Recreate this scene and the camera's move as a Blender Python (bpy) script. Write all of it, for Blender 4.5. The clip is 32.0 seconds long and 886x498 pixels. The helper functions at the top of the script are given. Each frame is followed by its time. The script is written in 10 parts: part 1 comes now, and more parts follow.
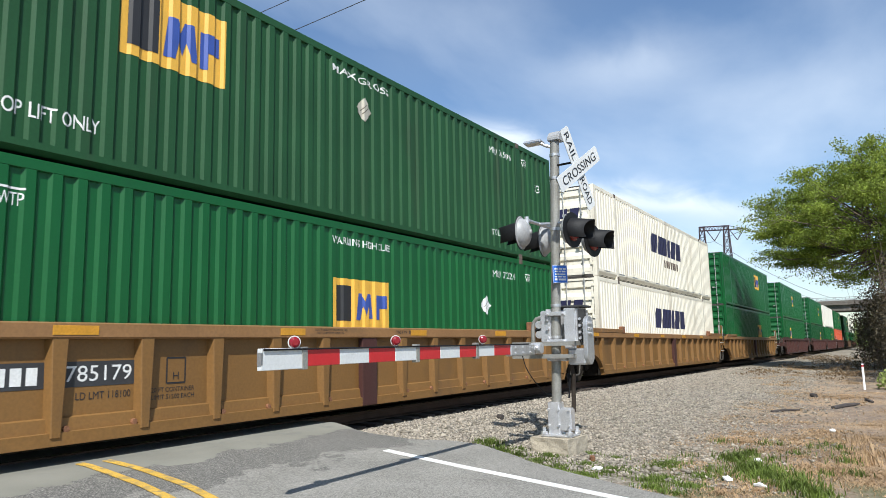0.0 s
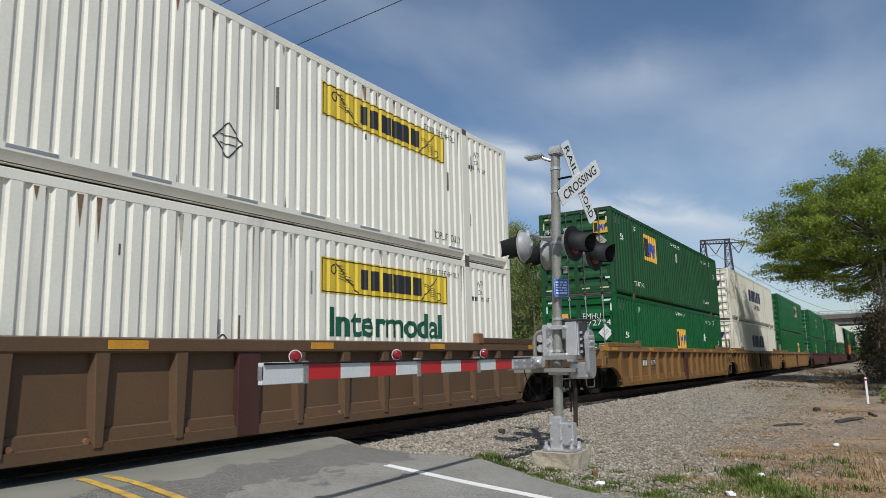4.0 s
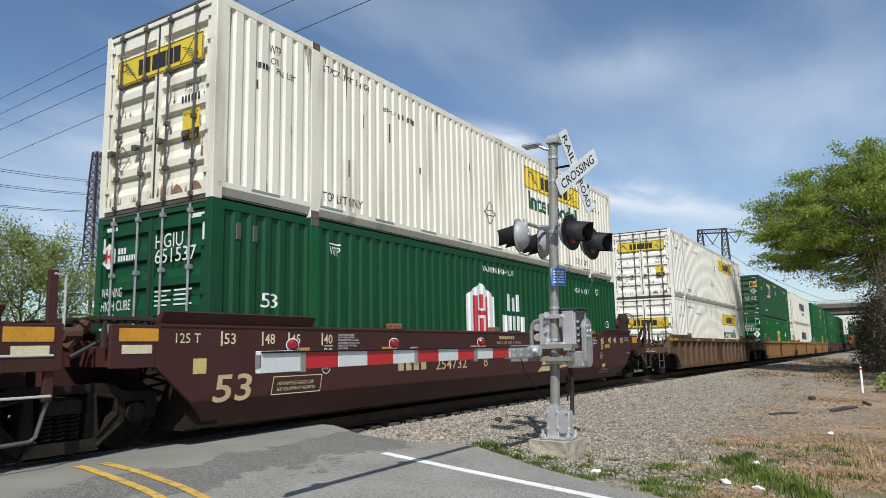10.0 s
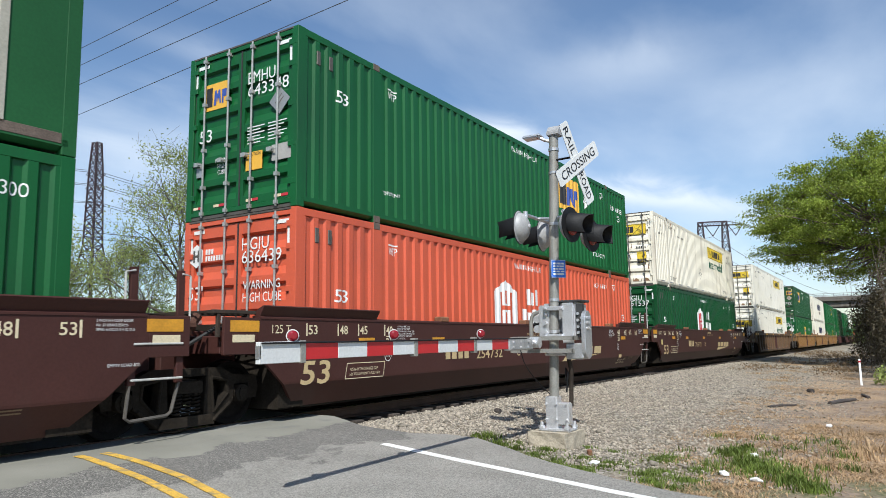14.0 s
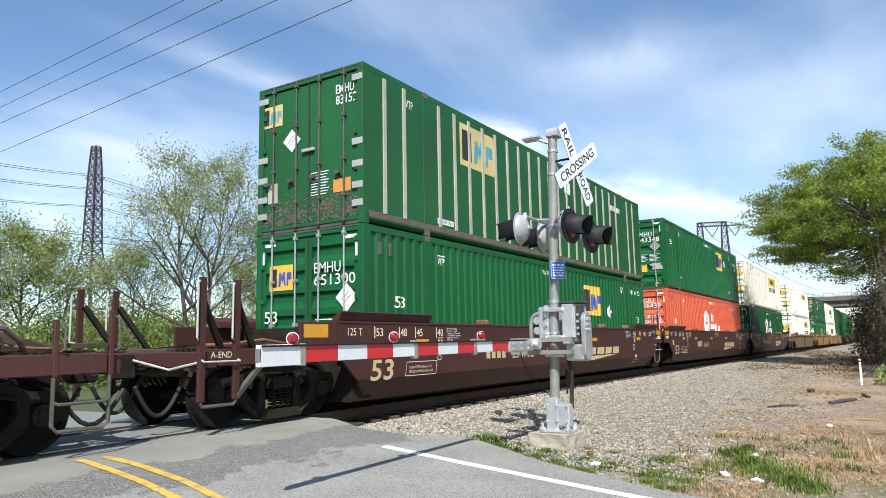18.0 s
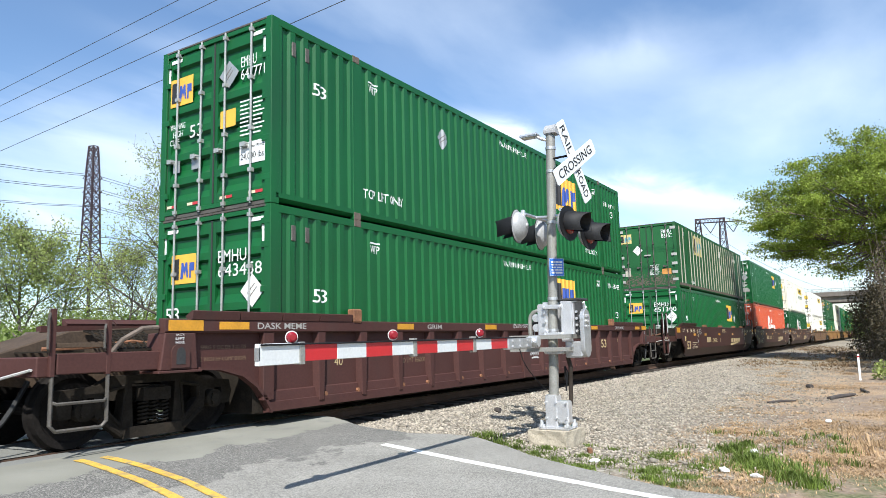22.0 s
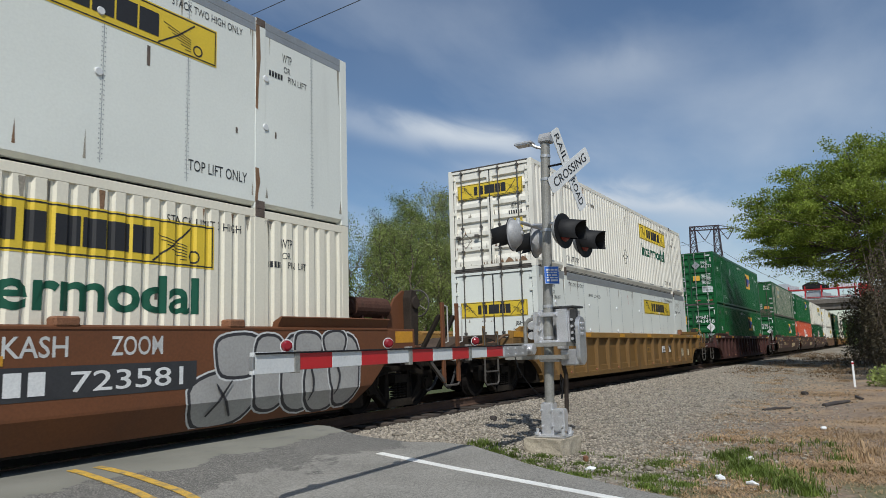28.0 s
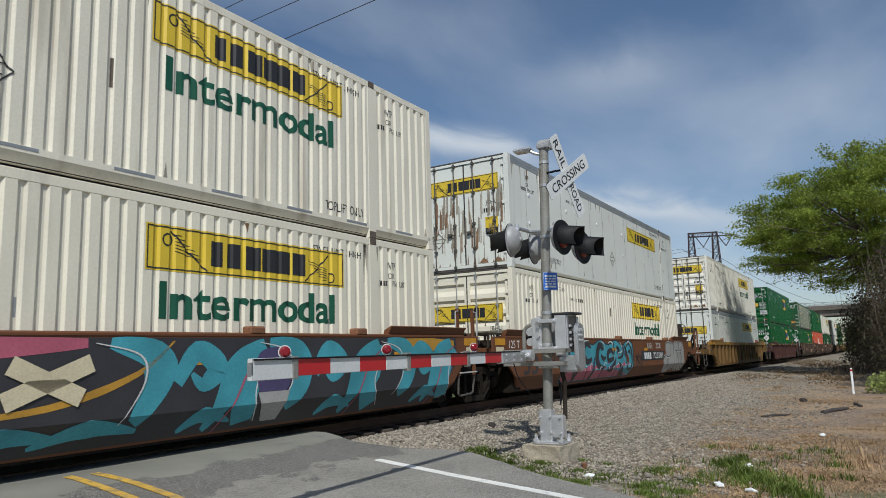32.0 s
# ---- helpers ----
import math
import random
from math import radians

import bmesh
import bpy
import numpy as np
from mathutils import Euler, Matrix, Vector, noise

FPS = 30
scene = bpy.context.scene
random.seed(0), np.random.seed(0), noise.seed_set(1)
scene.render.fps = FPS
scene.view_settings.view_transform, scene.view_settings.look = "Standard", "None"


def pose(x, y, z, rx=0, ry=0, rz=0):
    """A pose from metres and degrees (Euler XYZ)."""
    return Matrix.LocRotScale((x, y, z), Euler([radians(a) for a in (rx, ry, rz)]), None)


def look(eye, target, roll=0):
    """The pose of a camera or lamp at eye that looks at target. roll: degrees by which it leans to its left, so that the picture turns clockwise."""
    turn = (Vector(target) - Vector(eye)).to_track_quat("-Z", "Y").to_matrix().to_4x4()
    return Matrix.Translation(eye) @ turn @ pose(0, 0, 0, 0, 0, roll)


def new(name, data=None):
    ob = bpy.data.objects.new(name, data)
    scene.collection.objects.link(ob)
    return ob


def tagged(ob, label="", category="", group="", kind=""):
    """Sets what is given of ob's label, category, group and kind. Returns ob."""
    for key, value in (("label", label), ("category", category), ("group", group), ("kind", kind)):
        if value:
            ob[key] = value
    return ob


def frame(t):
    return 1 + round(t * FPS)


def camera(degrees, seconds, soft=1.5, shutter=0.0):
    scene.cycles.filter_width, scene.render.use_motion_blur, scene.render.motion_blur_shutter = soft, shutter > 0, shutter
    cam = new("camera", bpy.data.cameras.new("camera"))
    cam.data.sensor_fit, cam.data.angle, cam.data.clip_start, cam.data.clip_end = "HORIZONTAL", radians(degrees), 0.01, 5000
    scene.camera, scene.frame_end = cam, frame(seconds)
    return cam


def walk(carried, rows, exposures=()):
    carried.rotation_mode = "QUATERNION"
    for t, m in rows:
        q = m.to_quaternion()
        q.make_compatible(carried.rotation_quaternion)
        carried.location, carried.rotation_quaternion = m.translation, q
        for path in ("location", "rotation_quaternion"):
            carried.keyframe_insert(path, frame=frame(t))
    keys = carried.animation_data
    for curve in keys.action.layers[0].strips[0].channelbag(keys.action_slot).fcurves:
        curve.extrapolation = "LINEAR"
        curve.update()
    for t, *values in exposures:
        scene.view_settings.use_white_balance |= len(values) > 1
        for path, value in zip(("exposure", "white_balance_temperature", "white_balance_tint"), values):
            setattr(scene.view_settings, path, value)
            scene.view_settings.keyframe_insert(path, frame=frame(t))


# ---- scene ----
# The camera is held by hand at the roadside: x runs along the track, y across it, rail top is z = 0.
EYE = (0.0, 0.0, 1.13)


def aim(heading, tilt, lean):
    h, p = radians(heading), radians(tilt)
    way = Vector((math.sin(h) * math.cos(p), math.cos(h) * math.cos(p), math.sin(p)))
    return look(EYE, Vector(EYE) + way * 10, lean)


cam = camera(65.02, 32.0, soft=0.8, shutter=0.06)
walk(cam, [
    (0, aim(57.76, 7.72, -1.29)), (0.5, aim(57.82, 7.79, -1.18)), (1, aim(57.82, 7.91, -1.32)), (1.5, aim(57.81, 8.06, -1.37)),
    (2, aim(57.70, 7.99, -0.98)), (2.5, aim(57.57, 8.05, -1.05)), (3, aim(57.52, 8.11, -1.29)), (3.5, aim(57.67, 8.88, -1.38)),
    (5.5, aim(57.72, 8.24, -1.01)), (6, aim(57.68, 8.06, -0.73)), (6.5, aim(57.68, 7.92, -0.90)), (7, aim(57.66, 8.07, -0.74)),
    (7.5, aim(57.58, 8.21, -1.00)), (8, aim(57.64, 8.21, -0.89)), (8.5, aim(57.65, 8.15, -1.07)), (9, aim(57.74, 8.05, -1.25)),
    (9.5, aim(57.86, 7.97, -1.30)), (10, aim(57.89, 7.93, -1.25)), (10.5, aim(57.75, 7.82, -1.20)), (11, aim(57.70, 7.78, -1.05)),
    (11.5, aim(57.72, 7.77, -0.93)), (12, aim(57.75, 7.63, -1.06)), (12.5, aim(57.77, 7.66, -1.18)), (13, aim(57.88, 7.62, -1.25)),
    (13.5, aim(57.88, 7.38, -1.20)), (14, aim(57.87, 7.24, -1.06)), (14.5, aim(57.81, 7.23, -1.14)), (16.5, aim(57.91, 7.69, -0.84)),
    (17, aim(57.86, 7.67, -0.97)), (17.5, aim(57.77, 7.60, -1.10)), (18, aim(57.91, 7.40, -1.37)), (18.5, aim(57.95, 7.46, -1.30)),
    (19, aim(57.98, 7.53, -1.45)), (19.5, aim(58.02, 7.23, -1.70)), (20, aim(57.98, 7.19, -1.80)), (20.5, aim(58.03, 7.08, -1.89)),
    (21, aim(58.06, 7.07, -1.85)), (21.5, aim(57.92, 6.95, -2.29)), (22, aim(58.03, 7.22, -1.72)), (22.5, aim(58.08, 7.33, -1.72)),
    (23, aim(58.14, 7.75, -1.52)), (23.5, aim(58.27, 7.93, -1.65)), (24, aim(58.46, 7.70, -1.50)), (24.5, aim(58.56, 7.56, -1.56)),
    (25, aim(58.50, 7.68, -1.32)), (25.5, aim(58.45, 7.72, -1.50)), (27.5, aim(58.47, 7.96, -1.95)), (28, aim(58.45, 7.86, -1.89)),
    (28.5, aim(58.48, 7.92, -2.02)), (29, aim(58.55, 8.10, -2.00)), (29.5, aim(58.55, 8.28, -1.96)), (30, aim(58.53, 8.29, -1.65)),
    (30.5, aim(58.51, 8.35, -1.53)), (31, aim(58.49, 8.26, -1.58)), (31.5, aim(58.52, 8.30, -1.67)), (32, aim(58.58, 8.36, -1.81)),
], exposures=[(0, 0.28, 6150, 8), (1, 0.45, 6150, 8), (2.2, 0.42, 6150, 8), (3.2, -0.2, 6150, 8), (5.5, -0.5, 6150, 8), (6.2, -0.45, 6150, 8), (7, -0.2, 6150, 8), (8, -0.1, 6150, 8), (10, -0.1, 6150, 8), (11, -0.03, 6150, 8), (13, 0.04, 6150, 8), (14.5, 0.26, 6150, 8), (17, 0.5, 6150, 8), (18, 0.52, 6150, 8), (19, 0.4, 6150, 8), (20, 0.42, 6150, 8), (21, 0.62, 6150, 8), (22, 0.66, 6150, 8), (23, 0.4, 6150, 8), (24, -0.08, 6150, 8), (25, -0.35, 6150, 8), (28, -0.48, 6150, 8), (32, -0.55, 6150, 8)])

# metres that the train has gone at every whole second
TRAVEL = [
    1.05, 6.34, 11.61, 16.84, 22.02, 27.20, 32.45, 37.74, 42.96, 48.14, 53.36,
    58.66, 63.95, 69.18, 74.49, 79.77, 85.01, 90.32, 95.68, 101.05, 106.46, 111.94,
    117.43, 122.92, 128.40, 133.90, 139.40, 144.94, 150.54, 156.16, 161.74, 167.34, 172.95,
]
UNIT_LENGTH, UNIT_WIDTH, UNIT_HEIGHT = 16.154, 2.591, 2.896
TRACK_Y = 8.712
SUN_WAY = Vector((0.75, 0.48, -1.0)).normalized()


# ---- sky and sun ----
def build_sky():
    world = bpy.data.worlds.new("sky")
    scene.world = world
    world.use_nodes = True
    nt = world.node_tree
    nt.nodes.clear()
    out = nt.nodes.new("ShaderNodeOutputWorld")
    back = nt.nodes.new("ShaderNodeBackground")
    back.inputs["Strength"].default_value = 0.115
    sky = nt.nodes.new("ShaderNodeTexSky")
    sky.sky_type = "NISHITA"
    sky.sun_disc = False
    sky.sun_elevation = radians(48)
    sky.sun_rotation = radians(237)
    sky.air_density, sky.dust_density, sky.ozone_density = 1.0, 0.4, 3.0
    coord = nt.nodes.new("ShaderNodeTexCoord")
    # thin cirrus: streaky noise on the plane of the clouds
    sep = nt.nodes.new("ShaderNodeSeparateXYZ")
    nt.links.new(coord.outputs["Generated"], sep.inputs[0])
    add = nt.nodes.new("ShaderNodeMath")
    add.operation = "ADD"
    add.inputs[1].default_value = 0.12
    nt.links.new(sep.outputs["Z"], add.inputs[0])
    flat = []
    for axis in ("X", "Y"):
        div = nt.nodes.new("ShaderNodeMath")
        div.operation = "DIVIDE"
        nt.links.new(sep.outputs[axis], div.inputs[0])
        nt.links.new(add.outputs[0], div.inputs[1])
        flat.append(div)
    comb = nt.nodes.new("ShaderNodeCombineXYZ")
    nt.links.new(flat[0].outputs[0], comb.inputs[0])
    nt.links.new(flat[1].outputs[0], comb.inputs[1])
    mapping = nt.nodes.new("ShaderNodeMapping")
    mapping.inputs["Rotation"].default_value = (0, 0, radians(-25))
    mapping.inputs["Scale"].default_value = (0.55, 1.0, 1.0)
    mapping.inputs["Location"].default_value = (0.35, 0.2, 0.0)
    nt.links.new(comb.outputs[0], mapping.inputs[0])
    big = nt.nodes.new("ShaderNodeTexNoise")
    big.inputs["Scale"].default_value = 0.9
    big.inputs["Detail"].default_value = 8
    big.inputs["Roughness"].default_value = 0.52
    big.inputs["Distortion"].default_value = 0.25
    nt.links.new(mapping.outputs[0], big.inputs["Vector"])
    ramp = nt.nodes.new("ShaderNodeValToRGB")
    ramp.color_ramp.elements[0].position = 0.46
    ramp.color_ramp.elements[1].position = 0.82
    ramp.color_ramp.elements[1].color = (0.6, 0.6, 0.6, 1)
    nt.links.new(big.outputs["Fac"], ramp.inputs[0])
    mix = nt.nodes.new("ShaderNodeMix")
    mix.data_type = "RGBA"
    nt.links.new(ramp.outputs[0], mix.inputs[0])
    nt.links.new(sky.outputs[0], mix.inputs[6])
    mix.inputs[7].default_value = (6.6, 7.2, 8.0, 1)
    streaks = (
        ((0.747, 0.587, 0.312), (0.902, 0.348, 0.257), 0.8, 0.8),
        ((0.865, 0.446, 0.23), (0.98, 0.123, 0.154), 0.95, 0.9),
        ((0.87, 0.35, 0.348), (0.919, 0.188, 0.347), 1.3, 0.16),
        ((0.946, 0.298, 0.13), (0.991, 0.092, 0.099), 1.6, 0.5),
        ((0.551, 0.741, 0.384), (0.738, 0.59, 0.327), 0.8, 0.45),
        ((0.728, 0.552, 0.406), (0.833, 0.328, 0.445), 2.6, 0.13),
        ((0.865, 0.345, 0.364), (0.91, 0.174, 0.375), 1.5, 0.22),
        ((0.382, 0.91, 0.163), (0.645, 0.723, 0.246), 3.2, 0.32),
        ((0.424, 0.884, 0.195), (0.498, 0.857, 0.131), 0.9, 0.4),
        ((0.399, 0.881, 0.252), (0.631, 0.72, 0.29), 2.0, 0.2),
        ((0.913, 0.079, 0.401), (0.947, -0.025, 0.322), 2.4, 0.06),
        ((0.926, 0.226, 0.302), (0.951, 0.028, 0.307), 1.5, 0.08),
    )
    fine = nt.nodes.new("ShaderNodeTexNoise")
    fine.inputs["Scale"].default_value, fine.inputs["Detail"].default_value, fine.inputs["Distortion"].default_value = 3.5, 8, 0.6
    nt.links.new(mapping.outputs[0], fine.inputs["Vector"])

    def calc(op, a, b=None, c=None):
        n = nt.nodes.new("ShaderNodeMath")
        n.operation = op
        for i, v in enumerate((a, b, c)):
            if v is None:
                continue
            if isinstance(v, (int, float)):
                n.inputs[i].default_value = v
            else:
                nt.links.new(v, n.inputs[i])
        return n.outputs[0]

    def along(v):
        n = nt.nodes.new("ShaderNodeVectorMath")
        n.operation = "DOT_PRODUCT"
        nt.links.new(coord.outputs["Generated"], n.inputs[0])
        n.inputs[1].default_value = v
        return n.outputs["Value"]

    result = mix.outputs[2]
    ripple = calc("MULTIPLY_ADD", fine.outputs["Fac"], 0.05, -0.025)
    for a, b, width, strength in streaks:
        a, b = Vector(a), Vector(b)
        mid, axis = (a + b).normalized(), (b - a).normalized()
        across = a.cross(b).normalized()
        off = calc("DIVIDE", calc("ADD", along(across), ripple), radians(width * 1.3))
        down = calc("DIVIDE", along(axis), (b - a).length * 0.55)
        cover = calc("EXPONENT", calc("MULTIPLY", calc("ADD", calc("MULTIPLY", off, off), calc("MULTIPLY", down, down)), -1.0))
        front = calc("GREATER_THAN", along(mid), 0.0)
        soft = calc("MULTIPLY_ADD", fine.outputs["Fac"], 1.9, 0.0)
        fac = calc("MULTIPLY", calc("MULTIPLY", cover, front), calc("MULTIPLY", soft, strength))
        m2 = nt.nodes.new("ShaderNodeMix")
        m2.data_type, m2.clamp_factor = "RGBA", True
        nt.links.new(fac, m2.inputs[0])
        nt.links.new(result, m2.inputs[6])
        m2.inputs[7].default_value = (7.6, 8.0, 8.5, 1)
        result = m2.outputs[2]
    nt.links.new(result, back.inputs["Color"])
    nt.links.new(back.outputs[0], out.inputs["Surface"])


build_sky()
sun_data = bpy.data.lights.new("sun", "SUN")
sun_data.energy, sun_data.angle, sun_data.color = 5.0, radians(0.55), (1.0, 0.955, 0.88)
sun = new("sun", sun_data)
sun.matrix_world = look((0, 0, 60), Vector((0, 0, 60)) + SUN_WAY)


# ---- materials ----
def surface(name, color, rough=0.6, metal=0.0, vary=0.18, scale=1.5, fine=40.0, grain=0.1, bump=0.15, dirt=None, amount=0.0,
            streak=1.0, dirt_scale=2.0, tint=0.0, island=0.0, spec=0.5):
    """A painted or natural surface: broad and fine variation, optional dirt or rust in patches or upright streaks, fine relief."""
    m = bpy.data.materials.new(name)
    m.use_nodes = True
    nt = m.node_tree
    b = nt.nodes["Principled BSDF"]
    b.inputs["Roughness"].default_value, b.inputs["Metallic"].default_value = rough, metal
    b.inputs["Specular IOR Level"].default_value = spec
    coord = nt.nodes.new("ShaderNodeTexCoord")

    def noise_at(size, detail=4.0, squash=1.0):
        n = nt.nodes.new("ShaderNodeTexNoise")
        n.inputs["Scale"].default_value, n.inputs["Detail"].default_value = size, detail
        if squash != 1.0:
            mp = nt.nodes.new("ShaderNodeMapping")
            mp.inputs["Scale"].default_value = (1, 1, 1 / squash)
            nt.links.new(coord.outputs["Object"], mp.inputs[0])
            nt.links.new(mp.outputs[0], n.inputs["Vector"])
        else:
            nt.links.new(coord.outputs["Object"], n.inputs["Vector"])
        return n.outputs["Fac"]

    def span(fac, a, c):
        n = nt.nodes.new("ShaderNodeMapRange")
        n.inputs["From Min"].default_value, n.inputs["From Max"].default_value = 0.3, 0.7
        n.inputs["To Min"].default_value, n.inputs["To Max"].default_value = a, c
        nt.links.new(fac, n.inputs[0])
        return n.outputs[0]

    def times(a, c):
        n = nt.nodes.new("ShaderNodeMath")
        n.operation = "MULTIPLY"
        nt.links.new(a, n.inputs[0])
        nt.links.new(c, n.inputs[1])
        return n.outputs[0]

    small = noise_at(fine, 3.0)
    value = times(span(noise_at(scale), 1 - vary, 1 + vary), span(small, 1 - grain, 1 + grain))
    if tint:
        info = nt.nodes.new("ShaderNodeObjectInfo")
        n = nt.nodes.new("ShaderNodeMapRange")
        n.inputs["To Min"].default_value, n.inputs["To Max"].default_value = 1 - tint, 1 + tint
        nt.links.new(info.outputs["Random"], n.inputs[0])
        value = times(value, n.outputs[0])
    if island:
        geo = nt.nodes.new("ShaderNodeNewGeometry")
        n = nt.nodes.new("ShaderNodeMapRange")
        n.inputs["To Min"].default_value, n.inputs["To Max"].default_value = 1 - island, 1 + island
        nt.links.new(geo.outputs["Random Per Island"], n.inputs[0])
        value = times(value, n.outputs[0])
    scaled = nt.nodes.new("ShaderNodeVectorMath")
    scaled.operation = "SCALE"
    scaled.inputs[0].default_value = color[:3]
    nt.links.new(value, scaled.inputs["Scale"])
    result = scaled.outputs[0]
    if dirt:
        mix = nt.nodes.new("ShaderNodeMix")
        mix.data_type = "RGBA"
        ramp = nt.nodes.new("ShaderNodeMapRange")
        edge = 0.72 - 0.42 * amount
        ramp.inputs["From Min"].default_value, ramp.inputs["From Max"].default_value = edge, edge + 0.22
        nt.links.new(noise_at(dirt_scale, 7.0, streak), ramp.inputs[0])
        nt.links.new(ramp.outputs[0], mix.inputs[0])
        nt.links.new(result, mix.inputs[6])
        mix.inputs[7].default_value = (*dirt[:3], 1)
        result = mix.outputs[2]
    nt.links.new(result, b.inputs["Base Color"])
    if bump:
        bn = nt.nodes.new("ShaderNodeBump")
        bn.inputs["Strength"].default_value, bn.inputs["Distance"].default_value = bump, 0.01
        nt.links.new(small, bn.inputs["Height"])
        nt.links.new(bn.outputs[0], b.inputs["Normal"])
    return m


def leaf_material(name, color, light=0.35, vary=0.35):
    m = surface(name, color, 0.55, 0, 0.25, 0.7, 3.0, 0.2, 0.0, island=vary, spec=0.3)
    nt = m.node_tree
    b = nt.nodes["Principled BSDF"]
    tr = nt.nodes.new("ShaderNodeBsdfTranslucent")
    mix = nt.nodes.new("ShaderNodeMixShader")
    mix.inputs[0].default_value = light
    nt.links.new(b.inputs["Base Color"].links[0].from_socket, tr.inputs["Color"])
    nt.links.new(b.outputs[0], mix.inputs[1])
    nt.links.new(tr.outputs[0], mix.inputs[2])
    nt.links.new(mix.outputs[0], nt.nodes["Material Output"].inputs["Surface"])
    return m


def ground_material():
    """Gravel, dirt, straw and thin grass, mixed by noise and by the distance from the track."""
    m = surface("ground_soil", (0.3, 0.3, 0.3), 0.95, 0, 0.1, 1.0, 20, 0.2, 0.0)
    nt = m.node_tree
    b = nt.nodes["Principled BSDF"]
    coord = nt.nodes.new("ShaderNodeTexCoord")
    sep = nt.nodes.new("ShaderNodeSeparateXYZ")
    nt.links.new(coord.outputs["Object"], sep.inputs[0])

    def noise_at(size, detail=5.0):
        n = nt.nodes.new("ShaderNodeTexNoise")
        n.inputs["Scale"].default_value, n.inputs["Detail"].default_value = size, detail
        nt.links.new(coord.outputs["Object"], n.inputs["Vector"])
        return n.outputs["Fac"]

    def ramp(fac, stops):
        n = nt.nodes.new("ShaderNodeValToRGB")
        n.color_ramp.elements[0].position, n.color_ramp.elements[0].color = stops[0][0], (*stops[0][1], 1)
        n.color_ramp.elements[1].position, n.color_ramp.elements[1].color = stops[-1][0], (*stops[-1][1], 1)
        for p, c in stops[1:-1]:
            e = n.color_ramp.elements.new(p)
            e.color = (*c, 1)
        nt.links.new(fac, n.inputs[0])
        return n.outputs[0]

    def blend(fac, a, c):
        n = nt.nodes.new("ShaderNodeMix")
        n.data_type = "RGBA"
        nt.links.new(fac, n.inputs[0])
        nt.links.new(a, n.inputs[6])
        nt.links.new(c, n.inputs[7])
        return n.outputs[2]

    def plus(a, c, k=1.0):
        n = nt.nodes.new("ShaderNodeMath")
        n.operation = "MULTIPLY_ADD"
        nt.links.new(a, n.inputs[0])
        n.inputs[1].default_value = k
        nt.links.new(c, n.inputs[2])
        return n.outputs[0]

    def limits(a, lo, hi):
        n = nt.nodes.new("ShaderNodeMapRange")
        n.inputs["From Min"].default_value, n.inputs["From Max"].default_value = lo, hi
        nt.links.new(a, n.inputs[0])
        return n.outputs[0]

    cells = nt.nodes.new("ShaderNodeTexVoronoi")
    cells.inputs["Scale"].default_value = 26.0
    nt.links.new(coord.outputs["Object"], cells.inputs["Vector"])
    hue = nt.nodes.new("ShaderNodeSeparateColor")
    nt.links.new(cells.outputs["Color"], hue.inputs[0])
    stone = ramp(hue.outputs[0], [(0.0, (0.06, 0.052, 0.042)), (0.45, (0.215, 0.19, 0.152)), (0.8, (0.33, 0.30, 0.25)), (1.0, (0.50, 0.47, 0.42))])
    straw = ramp(noise_at(30), [(0.3, (0.16, 0.105, 0.06)), (0.5, (0.34, 0.235, 0.14)), (0.7, (0.5, 0.37, 0.235))])
    soil = ramp(noise_at(9), [(0.3, (0.15, 0.108, 0.075)), (0.7, (0.32, 0.24, 0.17))])
    green = ramp(noise_at(14), [(0.3, (0.035, 0.045, 0.018)), (0.7, (0.10, 0.115, 0.04))])
    patch = noise_at(0.45)
    near = plus(noise_at(0.8), sep.outputs["Y"], 3.2)
    verge = blend(limits(patch, 0.45, 0.55), straw, soil)
    moss = ramp(noise_at(22), [(0.35, (0.075, 0.085, 0.03)), (0.65, (0.21, 0.185, 0.10))])
    by_road = limits(plus(noise_at(1.1), sep.outputs["X"], 2.5), 10.6, 9.6)
    gate = nt.nodes.new("ShaderNodeMath")
    gate.operation = "MULTIPLY"
    nt.links.new(by_road, gate.inputs[0])
    nt.links.new(limits(noise_at(2.6), 0.42, 0.56), gate.inputs[1])
    verge = blend(gate.outputs[0], verge, moss)
    pebbles = blend(limits(noise_at(1.7), 0.52, 0.62), verge, stone)
    verge = blend(limits(near, 3.0, 3.9), verge, pebbles)
    dust = ramp(noise_at(6), [(0.3, (0.19, 0.15, 0.105)), (0.7, (0.33, 0.275, 0.205))])
    haul = nt.nodes.new("ShaderNodeMath")
    haul.operation = "MULTIPLY"
    nt.links.new(limits(noise_at(0.35, 7), 0.44, 0.6), haul.inputs[0])
    haul.inputs[1].default_value = 0.75
    gravel = blend(haul.outputs[0], stone, dust)
    low = blend(limits(near, 3.6, 4.9), verge, gravel)
    along = limits(plus(noise_at(0.3), sep.outputs["X"], 16.0), 34.0, 52.0)
    weeds = ramp(noise_at(1.2, 8), [(0.3, (0.14, 0.115, 0.08)), (0.55, (0.26, 0.225, 0.17)), (0.75, (0.38, 0.34, 0.275))])
    low = blend(along, low, weeds)
    far = limits(sep.outputs["Y"], 11.5, 15.0)
    mixed = blend(far, low, green)
    nt.links.new(mixed, b.inputs["Base Color"])
    bn = nt.nodes.new("ShaderNodeBump")
    bn.inputs["Strength"].default_value, bn.inputs["Distance"].default_value = 0.45, 0.03
    nt.links.new(cells.outputs["Distance"], bn.inputs["Height"])
    nt.links.new(bn.outputs[0], b.inputs["Normal"])
    return m


